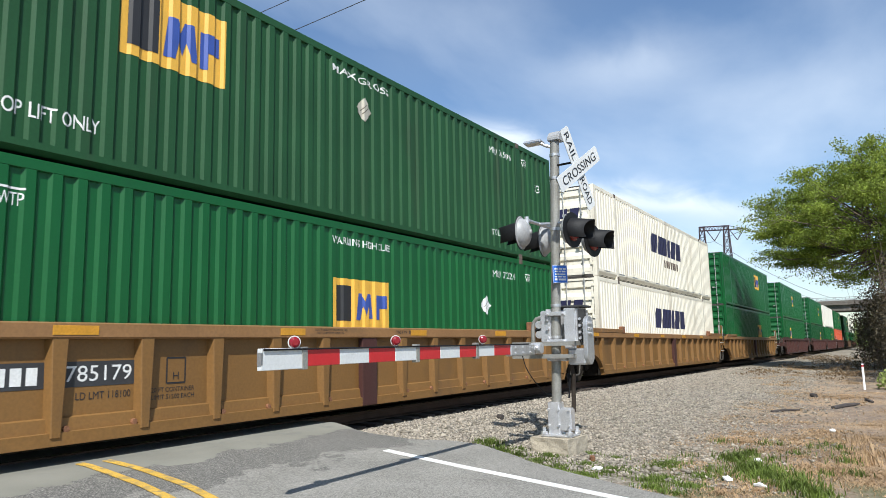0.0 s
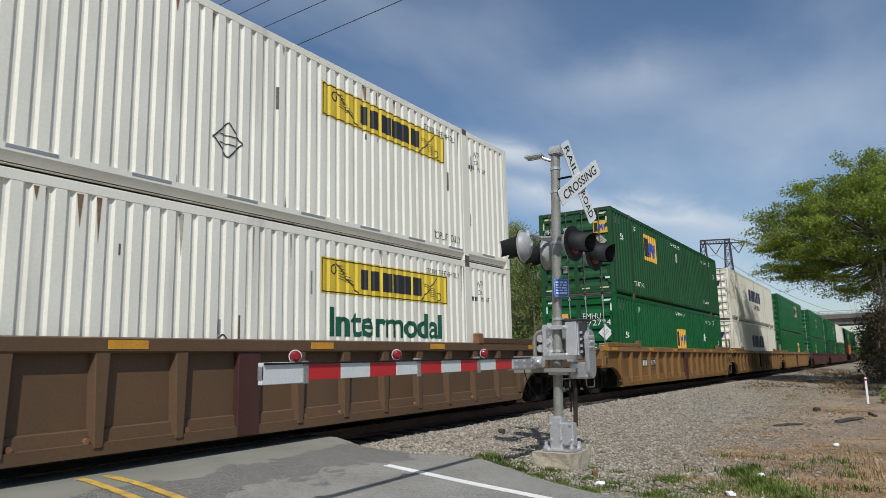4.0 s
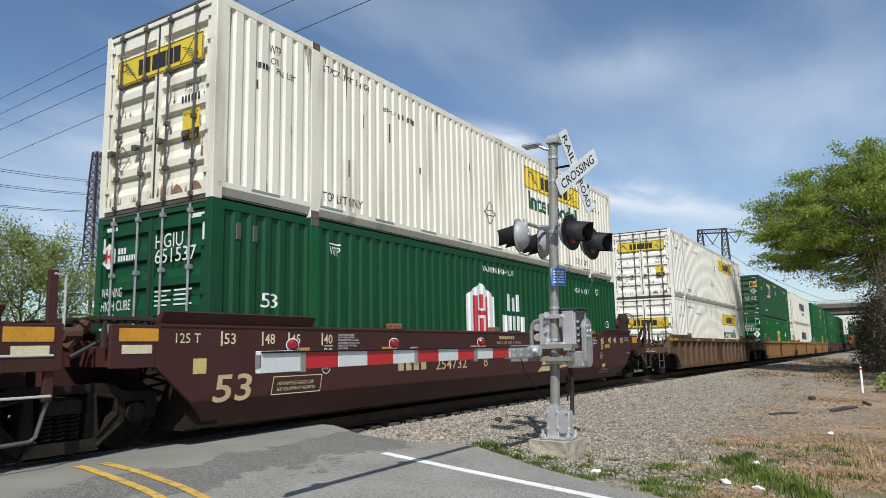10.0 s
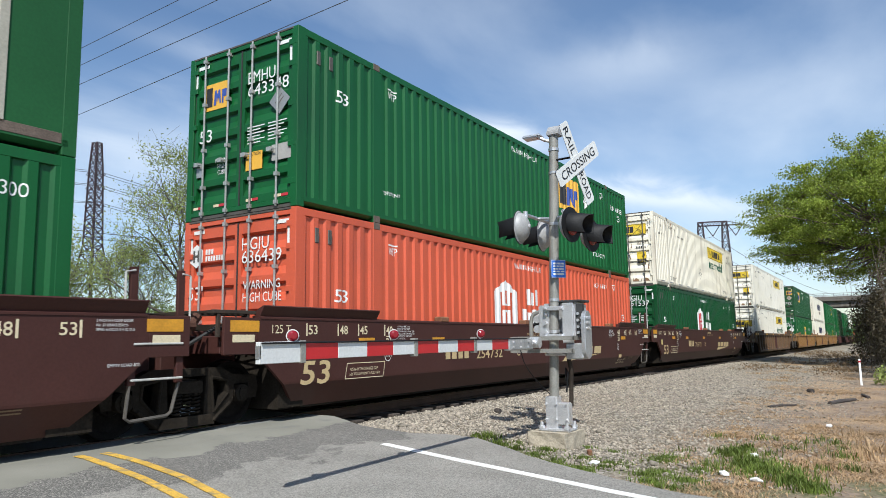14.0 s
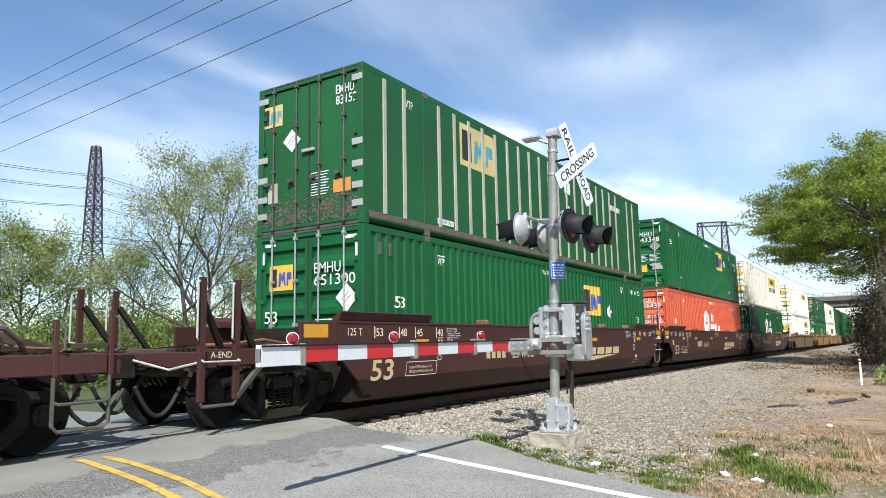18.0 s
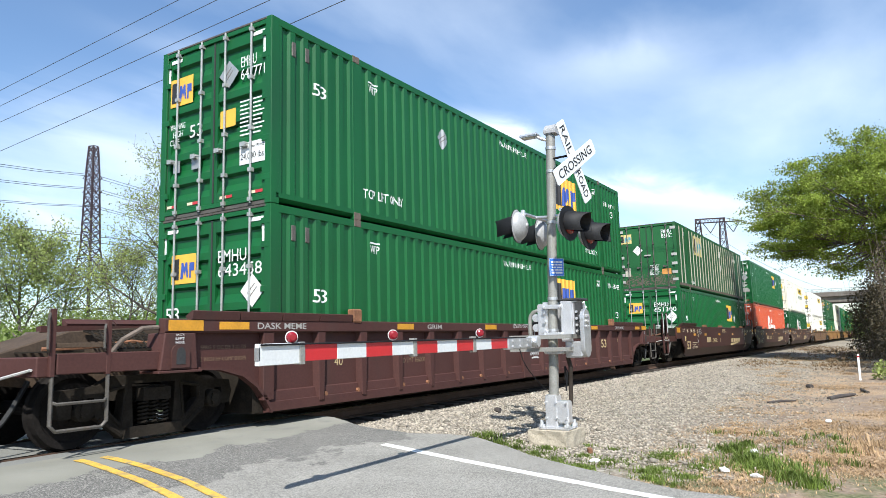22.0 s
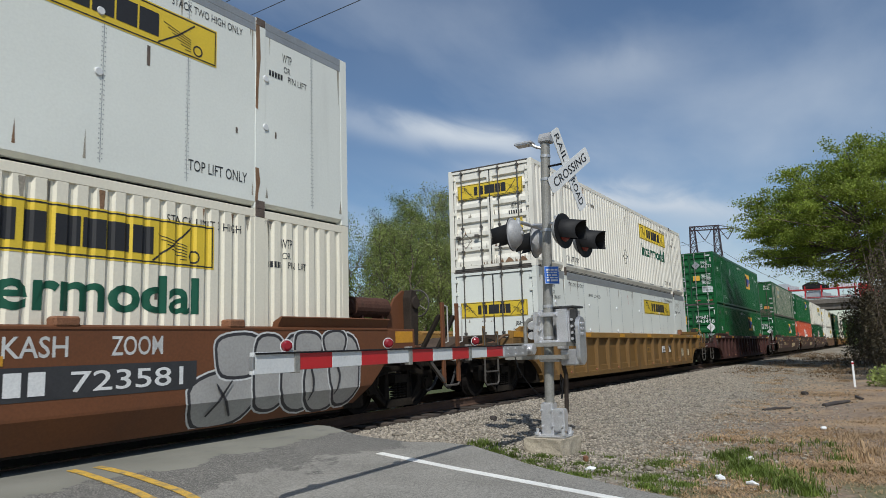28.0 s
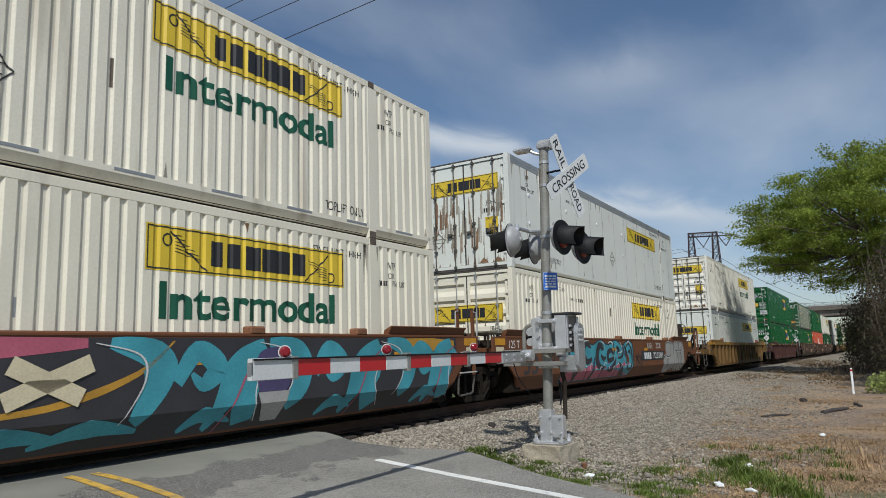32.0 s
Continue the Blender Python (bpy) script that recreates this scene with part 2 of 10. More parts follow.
def road_material():
    """Coarse old asphalt, a darker seam and a smooth newer layer towards the track, with ragged borders."""
    m = surface("road_asphalt", (0.5, 0.5, 0.5), 0.92, 0, 0.1, 1.0, 60, 0.2, 0.35)
    nt = m.node_tree
    b = nt.nodes["Principled BSDF"]
    coord = nt.nodes.new("ShaderNodeTexCoord")
    sep = nt.nodes.new("ShaderNodeSeparateXYZ")
    nt.links.new(coord.outputs["Object"], sep.inputs[0])

    def noise_at(size, detail=5.0, rough=0.5):
        n = nt.nodes.new("ShaderNodeTexNoise")
        n.inputs["Scale"].default_value, n.inputs["Detail"].default_value, n.inputs["Roughness"].default_value = size, detail, rough
        nt.links.new(coord.outputs["Object"], n.inputs["Vector"])
        return n.outputs["Fac"]

    def calc(op, a, c, k=None):
        n = nt.nodes.new("ShaderNodeMath")
        n.operation = op
        for i, v in enumerate((a, c, k)):
            if isinstance(v, (int, float)):
                n.inputs[i].default_value = v
            elif v is not None:
                nt.links.new(v, n.inputs[i])
        return n.outputs[0]

    def tone(fac, dark, light, lo=0.3, hi=0.7):
        n = nt.nodes.new("ShaderNodeMapRange")
        n.data_type = "FLOAT_VECTOR"
        v = nt.nodes.new("ShaderNodeCombineXYZ")
        for i in range(3):
            nt.links.new(fac, v.inputs[i])
        nt.links.new(v.outputs[0], n.inputs[6])
        n.inputs[7].default_value, n.inputs[8].default_value = (lo,) * 3, (hi,) * 3
        n.inputs[9].default_value, n.inputs[10].default_value = dark, light
        return n.outputs[1]

    def blend(fac, a, c):
        n = nt.nodes.new("ShaderNodeMix")
        n.data_type = "RGBA"
        nt.links.new(fac, n.inputs[0])
        nt.links.new(a, n.inputs[6])
        nt.links.new(c, n.inputs[7])
        return n.outputs[2]

    def limits(a, lo, hi):
        n = nt.nodes.new("ShaderNodeMapRange")
        n.inputs["From Min"].default_value, n.inputs["From Max"].default_value = lo, hi
        nt.links.new(a, n.inputs[0])
        return n.outputs[0]

    cells = nt.nodes.new("ShaderNodeTexVoronoi")
    cells.inputs["Scale"].default_value = 95.0
    nt.links.new(coord.outputs["Object"], cells.inputs["Vector"])
    hue = nt.nodes.new("ShaderNodeSeparateColor")
    nt.links.new(cells.outputs["Color"], hue.inputs[0])
    chips = tone(hue.outputs[0], (0.07, 0.066, 0.058), (0.44, 0.415, 0.37), 0.0, 1.0)
    binder = tone(noise_at(1.4), (0.155, 0.148, 0.13), (0.27, 0.257, 0.228))
    half = nt.nodes.new("ShaderNodeValue")
    half.outputs[0].default_value = 0.5
    coarse = blend(half.outputs[0], chips, binder)
    seam = blend(limits(noise_at(70, 3), 0.35, 0.7), tone(noise_at(1.1), (0.062, 0.06, 0.055), (0.095, 0.091, 0.083)), chips)
    smooth_top = tone(noise_at(0.9, 6), (0.185, 0.18, 0.148), (0.25, 0.242, 0.203))
    stain = limits(noise_at(2.2, 6, 0.6), 0.56, 0.7)
    dark = nt.nodes.new("ShaderNodeRGB")
    dark.outputs[0].default_value = (0.15, 0.15, 0.138, 1)
    soft = nt.nodes.new("ShaderNodeMath")
    soft.operation = "MULTIPLY"
    nt.links.new(stain, soft.inputs[0])
    soft.inputs[1].default_value = 0.5
    smooth_top = blend(soft.outputs[0], smooth_top, dark.outputs[0])
    ragged = calc("MULTIPLY_ADD", noise_at(1.3, 7, 0.62), 2.2, -1.1)
    lie = calc("ADD", sep.outputs["Y"], ragged)
    first = limits(calc("ADD", lie, calc("MULTIPLY", sep.outputs["X"], 0.02)), 5.55, 5.6)
    second = limits(calc("MULTIPLY_ADD", noise_at(1.8, 7, 0.55), 1.1, calc("MULTIPLY_ADD", sep.outputs["X"], -0.05, sep.outputs["Y"])), 6.75, 6.8)
    nt.links.new(blend(second, blend(first, coarse, seam), smooth_top), b.inputs["Base Color"])
    return m


M = {
    "road": road_material(),
    "asphalt": surface("old_asphalt", (0.21, 0.205, 0.195), 0.92, 0, 0.16, 0.9, 90, 0.45, 0.5, (0.1, 0.098, 0.095), 0.35, 1, 1.3),
    "patch": surface("smooth_asphalt", (0.19, 0.19, 0.175), 0.9, 0, 0.12, 0.7, 120, 0.18, 0.25, (0.12, 0.12, 0.112), 0.3, 1, 0.8),
    "dark_patch": surface("worn_asphalt", (0.105, 0.105, 0.104), 0.92, 0, 0.2, 1.6, 80, 0.4, 0.5, (0.2, 0.19, 0.18), 0.35, 1, 2.5),
    "white_line": surface("road_white", (0.75, 0.74, 0.70), 0.7, 0, 0.08, 3, 60, 0.12, 0.3, (0.3, 0.29, 0.28), 0.3, 1, 8),
    "yellow_line": surface("road_yellow", (0.60, 0.37, 0.06), 0.7, 0, 0.15, 3, 60, 0.2, 0.3, (0.24, 0.2, 0.12), 0.54, 1, 9),
    "stone": surface("ballast_stone", (0.30, 0.262, 0.208), 0.9, 0, 0.1, 9, 60, 0.15, 0.3, island=0.5),
    "rail": surface("rail_steel", (0.09, 0.05, 0.032), 0.75, 0.1, 0.2, 4, 60, 0.2, 0.2),
    "rail_top": surface("rail_head", (0.6, 0.58, 0.55), 0.25, 1.0, 0.1, 4, 60, 0.1, 0.0),
    "tie": surface("tie_wood", (0.05, 0.039, 0.031), 0.9, 0, 0.3, 3, 40, 0.3, 0.4, tint=0.25),
    "concrete": surface("concrete", (0.38, 0.33, 0.25), 0.9, 0, 0.2, 3, 50, 0.2, 0.4, (0.2, 0.17, 0.12), 0.4, 2, 6),
    "bridge": surface("bridge_concrete", (0.13, 0.112, 0.094), 0.9, 0, 0.15, 0.5, 8, 0.1, 0.2, (0.2, 0.19, 0.17), 0.35, 3, 0.8),
    "alu": surface("galvanised", (0.52, 0.52, 0.52), 0.42, 0.75, 0.12, 4, 50, 0.12, 0.1, (0.3, 0.3, 0.3), 0.25, 3, 6),
    "silver": surface("aluminium_paint", (0.64, 0.64, 0.65), 0.34, 0.6, 0.1, 5, 70, 0.15, 0.15),
    "black": surface("black_paint", (0.011, 0.011, 0.012), 0.6, 0, 0.2, 4, 40, 0.2, 0.1, spec=0.25),
    "sign_white": surface("sign_white", (0.64, 0.65, 0.64), 0.45, 0, 0.05, 3, 40, 0.04, 0.0),
    "sign_black": surface("sign_black", (0.015, 0.015, 0.015), 0.5, 0, 0.1, 3, 40, 0.1, 0.0),
    "sign_blue": surface("sign_blue", (0.03, 0.14, 0.55), 0.45, 0, 0.06, 3, 40, 0.05, 0.0),
    "red": surface("signal_red", (0.46, 0.016, 0.02), 0.4, 0, 0.06, 3, 40, 0.05, 0.0),
    "lens": surface("red_lens", (0.16, 0.006, 0.008), 0.15, 0, 0.1, 3, 40, 0.1, 0.0),
    "lamp_red": surface("arm_lamp_red", (0.22, 0.008, 0.016), 0.18, 0, 0.05, 3, 40, 0.05, 0.0),
    "lattice": surface("tower_steel", (0.05, 0.032, 0.038), 0.7, 0.2, 0.15, 1, 20, 0.1, 0.0),
    "wire": surface("wire", (0.06, 0.06, 0.065), 0.6, 0.2, 0.1, 1, 20, 0.1, 0.0),
    "bark": surface("bark", (0.15, 0.115, 0.09), 0.95, 0, 0.25, 3, 25, 0.3, 0.6),
    "bark_pale": surface("bark_grey", (0.125, 0.103, 0.082), 0.95, 0, 0.25, 3, 25, 0.3, 0.5),
    "leaf_dark": leaf_material("oak_leaves", (0.27, 0.335, 0.055), 0.5),
    "leaf_spring": leaf_material("spring_leaves", (0.31, 0.36, 0.115), 0.5),
    "leaf_mid": leaf_material("hedge_leaves", (0.18, 0.24, 0.055), 0.45),
    "leaf_brown": leaf_material("dry_brush", (0.19, 0.13, 0.075), 0.2),
    # brown-green brush leaves, colour darkened for the shade under the big tree
    "leaf_shade": leaf_material("shaded_brush_leaves", (0.075, 0.062, 0.035), 0.2),
    "grass": leaf_material("grass_blades", (0.12, 0.165, 0.03), 0.3),
    "straw": leaf_material("dry_straw", (0.40, 0.275, 0.155), 0.25),
    "paint_purple": surface("spray_purple", (0.075, 0.06, 0.14), 0.55, 0, 0.2, 1.4, 30, 0.1, 0.0),
    "paint_yellow": surface("spray_yellow", (0.45, 0.24, 0.03), 0.55, 0, 0.3, 1.4, 30, 0.1, 0.0),
    "ground": ground_material(),
    "trash": surface("litter_white", (0.8, 0.8, 0.79), 0.6, 0, 0.05, 6, 40, 0.05, 0.1),
    "wood_dark": surface("scrap_wood", (0.06, 0.05, 0.045), 0.9, 0, 0.3, 5, 50, 0.3, 0.3),
    "mast_grey": surface("weathered_mast", (0.28, 0.272, 0.245), 0.5, 0.35, 0.12, 5, 50, 0.15, 0.15, (0.2, 0.19, 0.17), 0.3, 5, 6),
    "disc_grey": surface("disc_back_grey", (0.34, 0.34, 0.34), 0.55, 0.1, 0.1, 5, 50, 0.12, 0.1, (0.3, 0.29, 0.27), 0.25, 2, 8),
    "rust_stain": surface("rust_stain", (0.21, 0.12, 0.065), 0.8, 0, 0.3, 3, 40, 0.3, 0.0),
    "grime": surface("grime_streak", (0.30, 0.27, 0.215), 0.8, 0, 0.2, 3, 40, 0.2, 0.0),
    "end_grime": surface("grimy_steel", (0.045, 0.035, 0.028), 0.85, 0.0, 0.25, 2, 40, 0.2, 0.2, (0.06, 0.04, 0.03), 0.35, 1, 4, spec=0.15),
    "end_brown": surface("grimy_sill", (0.075, 0.052, 0.036), 0.85, 0.0, 0.25, 1.6, 40, 0.2, 0.2, (0.035, 0.027, 0.022), 0.4, 1, 3, spec=0.2),
    "rust_dark": surface("dark_rust", (0.085, 0.042, 0.03), 0.85, 0.0, 0.3, 4, 50, 0.25, 0.3, (0.04, 0.028, 0.022), 0.4, 1, 4, spec=0.2),
    "bar_dark": surface("dark_lock_bar", (0.10, 0.09, 0.078), 0.6, 0.3, 0.2, 5, 50, 0.2, 0.1, (0.15, 0.08, 0.05), 0.25, 3, 6),
    "green_olive": surface("weathered_olive", (0.013, 0.088, 0.026), 0.6, 0, 0.15, 0.7, 30, 0.08, 0.06, (0.03, 0.06, 0.028), 0.35, 8, 1.6, spec=0.3),
    "logo_faded": surface("panel_faded_yellow", (0.55, 0.44, 0.17), 0.6, 0, 0.12, 2, 40, 0.1, 0.0, (0.2, 0.2, 0.1), 0.3, 6, 3),
    # bare post metal; the sun's glint on it is put into the base colour
    "post_bright": surface("bare_aluminium_sunlit", (0.44, 0.41, 0.33), 0.45, 0.2, 0.12, 2, 40, 0.1, 0.05, (0.3, 0.3, 0.25), 0.25, 6, 3),
    "arm_white": surface("reflective_white", (0.60, 0.61, 0.60), 0.5, 0, 0.06, 3, 40, 0.06, 0.1, (0.4, 0.4, 0.39), 0.25, 0.3, 9),
    "post_white": surface("post_white", (0.8, 0.8, 0.78), 0.5, 0, 0.06, 5, 40, 0.05, 0.0),
    # train
    "green": surface("container_green", (0.0062, 0.089, 0.0215), 0.42, 0, 0.10, 0.6, 30, 0.05, 0.06, (0.012, 0.055, 0.022), 0.28, 6, 1.2, spec=0.35),
    "green_dull": surface("weathered_green", (0.015, 0.070, 0.024), 0.6, 0, 0.13, 0.7, 30, 0.07, 0.06, (0.028, 0.044, 0.024), 0.4, 8, 1.6, spec=0.3),
    "green_hub": surface("deep_green", (0.004, 0.058, 0.016), 0.42, 0, 0.08, 0.6, 30, 0.05, 0.06, (0.01, 0.05, 0.022), 0.28, 6, 1.2, spec=0.35),
    "orange": surface("container_orange", (0.55, 0.095, 0.042), 0.45, 0, 0.08, 0.6, 30, 0.05, 0.06, (0.36, 0.075, 0.04), 0.3, 8, 1.5),
    "white": surface("container_white", (0.78, 0.745, 0.645), 0.5, 0, 0.05, 0.7, 30, 0.04, 0.06, (0.5, 0.47, 0.40), 0.26, 9, 2.2),
    "white_old": surface("aged_white", (0.76, 0.715, 0.59), 0.55, 0, 0.06, 0.7, 30, 0.05, 0.06, (0.42, 0.36, 0.27), 0.36, 9, 2.2),
    "cream": surface("container_cream", (0.78, 0.73, 0.59), 0.5, 0, 0.05, 0.7, 30, 0.04, 0.06, (0.5, 0.46, 0.38), 0.2, 9, 2.2),
    "white_plate": surface("smooth_white_plate", (0.74, 0.755, 0.69), 0.4, 0, 0.05, 0.5, 30, 0.03, 0.03, (0.55, 0.55, 0.5), 0.22, 9, 1.2),
    "gasket": surface("door_gasket", (0.03, 0.03, 0.03), 0.7, 0, 0.2, 3, 30, 0.2, 0.1),
    "bar_steel": surface("lock_bar", (0.42, 0.42, 0.40), 0.5, 0.5, 0.15, 5, 50, 0.15, 0.1, (0.2, 0.12, 0.08), 0.25, 3, 6),
    "bar_rust": surface("rusty_bar", (0.13, 0.10, 0.08), 0.8, 0.2, 0.2, 5, 50, 0.2, 0.2),
    "rust": surface("rusty_steel", (0.20, 0.09, 0.045), 0.85, 0.1, 0.3, 6, 50, 0.25, 0.3),
    "tan": surface("car_tan", (0.19, 0.095, 0.024), 0.62, 0, 0.12, 0.9, 30, 0.1, 0.1, (0.085, 0.05, 0.024), 0.4, 3, 1.3),
    "tan_dark": surface("car_tan_grimy", (0.105, 0.058, 0.027), 0.7, 0, 0.14, 0.9, 30, 0.1, 0.1, (0.085, 0.055, 0.04), 0.42, 4, 1.4),
    "yellow_car": surface("car_yellow", (0.155, 0.083, 0.02), 0.6, 0, 0.12, 0.9, 30, 0.1, 0.1, (0.075, 0.047, 0.024), 0.42, 3, 1.3),
    # chord tones: dusty paint, lightened in colour for sun on the upper edge
    "yellow_car_top": surface("car_yellow_chord_sunlit", (0.27, 0.145, 0.03), 0.6, 0, 0.12, 0.9, 30, 0.1, 0.1, (0.13, 0.08, 0.035), 0.35, 0.3, 1.3),
    "tan_top": surface("car_tan_chord_sunlit", (0.26, 0.135, 0.05), 0.6, 0, 0.12, 0.9, 30, 0.1, 0.1, (0.13, 0.08, 0.04), 0.35, 0.3, 1.3),
    "brown": surface("car_brown", (0.056, 0.021, 0.017), 0.55, 0, 0.10, 0.9, 30, 0.08, 0.08, (0.06, 0.032, 0.027), 0.3, 4, 1.2, spec=0.25),
    "brown_grimy": surface("car_brown_grimy", (0.066, 0.028, 0.024), 0.65, 0, 0.12, 0.9, 30, 0.1, 0.1, (0.05, 0.032, 0.028), 0.36, 4, 1.4, spec=0.22),
    "rust_car": surface("car_rust_brown", (0.14, 0.05, 0.017), 0.65, 0, 0.12, 0.9, 30, 0.1, 0.1, (0.09, 0.045, 0.028), 0.34, 4, 1.4),
    "truck": surface("truck_cast", (0.021, 0.017, 0.013), 0.9, 0.0, 0.3, 3, 40, 0.25, 0.3, (0.042, 0.032, 0.023), 0.3, 1, 5, spec=0.12),
    "wheel": surface("wheel_steel", (0.013, 0.011, 0.010), 0.85, 0.0, 0.3, 5, 40, 0.2, 0.2, spec=0.12),
    "tread": surface("wheel_tread", (0.45, 0.43, 0.4), 0.3, 1.0, 0.1, 5, 40, 0.1, 0.0),
    "hose": surface("rubber_hose", (0.02, 0.02, 0.02), 0.7, 0, 0.1, 5, 40, 0.1, 0.1),
    "grey_bar": surface("pale_grab_iron", (0.5, 0.49, 0.46), 0.5, 0.2, 0.1, 5, 40, 0.1, 0.0),
    "reflect": surface("reflector_yellow", (0.55, 0.26, 0.02), 0.4, 0, 0.12, 5, 40, 0.1, 0.0),
    "mark_white": surface("stencil_white", (0.72, 0.72, 0.70), 0.6, 0, 0.06, 4, 40, 0.08, 0.0),
    "mark_gold": surface("stencil_gold", (0.50, 0.38, 0.20), 0.6, 0, 0.08, 4, 40, 0.1, 0.0),
    "mark_black": surface("stencil_black", (0.02, 0.02, 0.022), 0.6, 0, 0.1, 4, 40, 0.1, 0.0),
    "mark_green": surface("stencil_green", (0.008, 0.085, 0.045), 0.5, 0, 0.06, 4, 40, 0.06, 0.0),
    "mark_red": surface("stencil_red", (0.45, 0.03, 0.04), 0.5, 0, 0.06, 4, 40, 0.06, 0.0),
    "mark_blue": surface("stencil_blue", (0.04, 0.08, 0.32), 0.5, 0, 0.06, 4, 40, 0.06, 0.0),
    "mark_cream": surface("stencil_cream", (0.66, 0.57, 0.38), 0.6, 0, 0.08, 4, 40, 0.1, 0.0),
    "mark_cyan": surface("faded_cyan", (0.10, 0.30, 0.34), 0.6, 0, 0.12, 4, 40, 0.1, 0.0),
    "mark_faded": surface("faded_stencil", (0.20, 0.13, 0.075), 0.7, 0, 0.15, 4, 40, 0.12, 0.0),
    "mark_navy": surface("stencil_navy", (0.018, 0.018, 0.055), 0.5, 0, 0.06, 4, 40, 0.06, 0.0),
    "logo_yellow": surface("panel_yellow", (0.72, 0.40, 0.05), 0.5, 0, 0.05, 4, 40, 0.05, 0.0),
    "logo_lemon": surface("panel_lemon", (0.70, 0.50, 0.035), 0.5, 0, 0.05, 2, 40, 0.05, 0.0, (0.5, 0.37, 0.08), 0.2, 6, 3),
    "dark_panel": surface("number_panel", (0.035, 0.035, 0.037), 0.6, 0, 0.15, 3, 40, 0.1, 0.0),
    "paint_cyan": surface("spray_cyan", (0.06, 0.30, 0.36), 0.55, 0, 0.25, 1.4, 30, 0.1, 0.0),
    "paint_pink": surface("spray_pink", (0.42, 0.10, 0.15), 0.55, 0, 0.2, 1.4, 30, 0.1, 0.0),
    "paint_dark": surface("spray_dark", (0.036, 0.034, 0.038), 0.55, 0, 0.2, 1.4, 30, 0.1, 0.0),
    "paint_grey": surface("spray_silver", (0.36, 0.35, 0.33), 0.5, 0, 0.12, 1.4, 30, 0.1, 0.0),
    "paint_white": surface("spray_white", (0.58, 0.58, 0.56), 0.6, 0, 0.15, 2, 30, 0.1, 0.0),
    "sticker": surface("sticker_orange", (0.55, 0.25, 0.06), 0.5, 0, 0.1, 5, 40, 0.1, 0.0),
    "alu_rail": surface("aluminium_rail", (0.36, 0.37, 0.37), 0.5, 0.5, 0.1, 2, 40, 0.1, 0.05),
}


# ---- building blocks ----
def box(bm, x0, x1, y0, y1, z0, z1):
    v = [bm.verts.new((x, y, z)) for z in (z0, z1) for y in (y0, y1) for x in (x0, x1)]
    for f in ((0, 2, 3, 1), (4, 5, 7, 6), (0, 1, 5, 4), (2, 6, 7, 3), (0, 4, 6, 2), (1, 3, 7, 5)):
        bm.faces.new([v[i] for i in f])
    return v


def prism(bm, outline, y0, y1):
    """A slab with an outline in x and z, between two y."""
    a = [bm.verts.new((x, y0, z)) for x, z in outline]
    b = [bm.verts.new((x, y1, z)) for x, z in outline]
    n = len(outline)
    area = sum(outline[i][0] * outline[(i + 1) % n][1] - outline[(i + 1) % n][0] * outline[i][1] for i in range(n))
    if area < 0:
        a, b = a[::-1], b[::-1]
    bm.faces.new(a)
    bm.faces.new(b[::-1])
    for i in range(n):
        j = (i + 1) % n
        bm.faces.new((a[j], a[i], b[i], b[j]))


def section(bm, outline, x0, x1):
    """A beam with an outline in y and z, between two x."""
    a = [bm.verts.new((x0, y, z)) for y, z in outline]
    b = [bm.verts.new((x1, y, z)) for y, z in outline]
    n = len(outline)
    bm.faces.new(a)
    bm.faces.new(b[::-1])
    for i in range(n):
        j = (i + 1) % n
        bm.faces.new((a[j], a[i], b[i], b[j]))
    return bm


def rod(bm, p, q, r, n=8, r2=None):
    p, q = Vector(p), Vector(q)
    r2 = r if r2 is None else r2
    way = (q - p).normalized()
    side = way.orthogonal().normalized()
    other = way.cross(side)
    rings = []
    for c, rad in ((p, r), (q, r2)):
        rings.append([bm.verts.new(c + (side * math.cos(k * math.tau / n) + other * math.sin(k * math.tau / n)) * rad) for k in range(n)])
    for k in range(n):
        j = (k + 1) % n
        bm.faces.new((rings[0][k], rings[0][j], rings[1][j], rings[1][k]))
    bm.faces.new(rings[0][::-1])
    bm.faces.new(rings[1])


def pipe(bm, points, r, n=6):
    """One bent tube along the points."""
    pts = [Vector(p) for p in points]
    last, side = None, None
    for i, p in enumerate(pts):
        way = (pts[min(i + 1, len(pts) - 1)] - pts[max(i - 1, 0)]).normalized()
        side = way.orthogonal().normalized() if side is None else (side - way * side.dot(way)).normalized()
        other = way.cross(side)
        ring = [bm.verts.new(p + (side * math.cos(k * math.tau / n) + other * math.sin(k * math.tau / n)) * r) for k in range(n)]
        if last:
            for k in range(n):
                j = (k + 1) % n
                bm.faces.new((last[k], last[j], ring[j], ring[k]))
        else:
            bm.faces.new(ring[::-1])
        last = ring
    bm.faces.new(last)


def finish(bm, name, material, smooth=False, fix=True):
    if fix:
        bmesh.ops.recalc_face_normals(bm, faces=bm.faces)
    me = bpy.data.meshes.new(name)
    bm.to_mesh(me)
    bm.free()
    me.materials.append(material)
    if smooth:
        for p in me.polygons:
            p.use_smooth = True
    return me


def part(name, bm, material, parent, label="", smooth=False, bevel=0.0, fix=True):
    """One mesh object under a thing or a part; bm is a bmesh or a finished mesh."""
    me = bm if isinstance(bm, bpy.types.Mesh) else finish(bm, name, material, smooth, fix)
    ob = new(name, me)
    ob.parent = parent
    if bevel:
        mod = ob.modifiers.new("edge", "BEVEL")
        mod.width, mod.segments, mod.limit_method = bevel, 2, "ANGLE"
    if label:
        tagged(ob, label)
    return ob


def thing(name, label, category, m=None, group="", kind=""):
    ob = new(name)
    ob.empty_display_size = 0.1
    if m is not None:
        ob.matrix_basis = m
    return tagged(ob, label, category, group, kind)


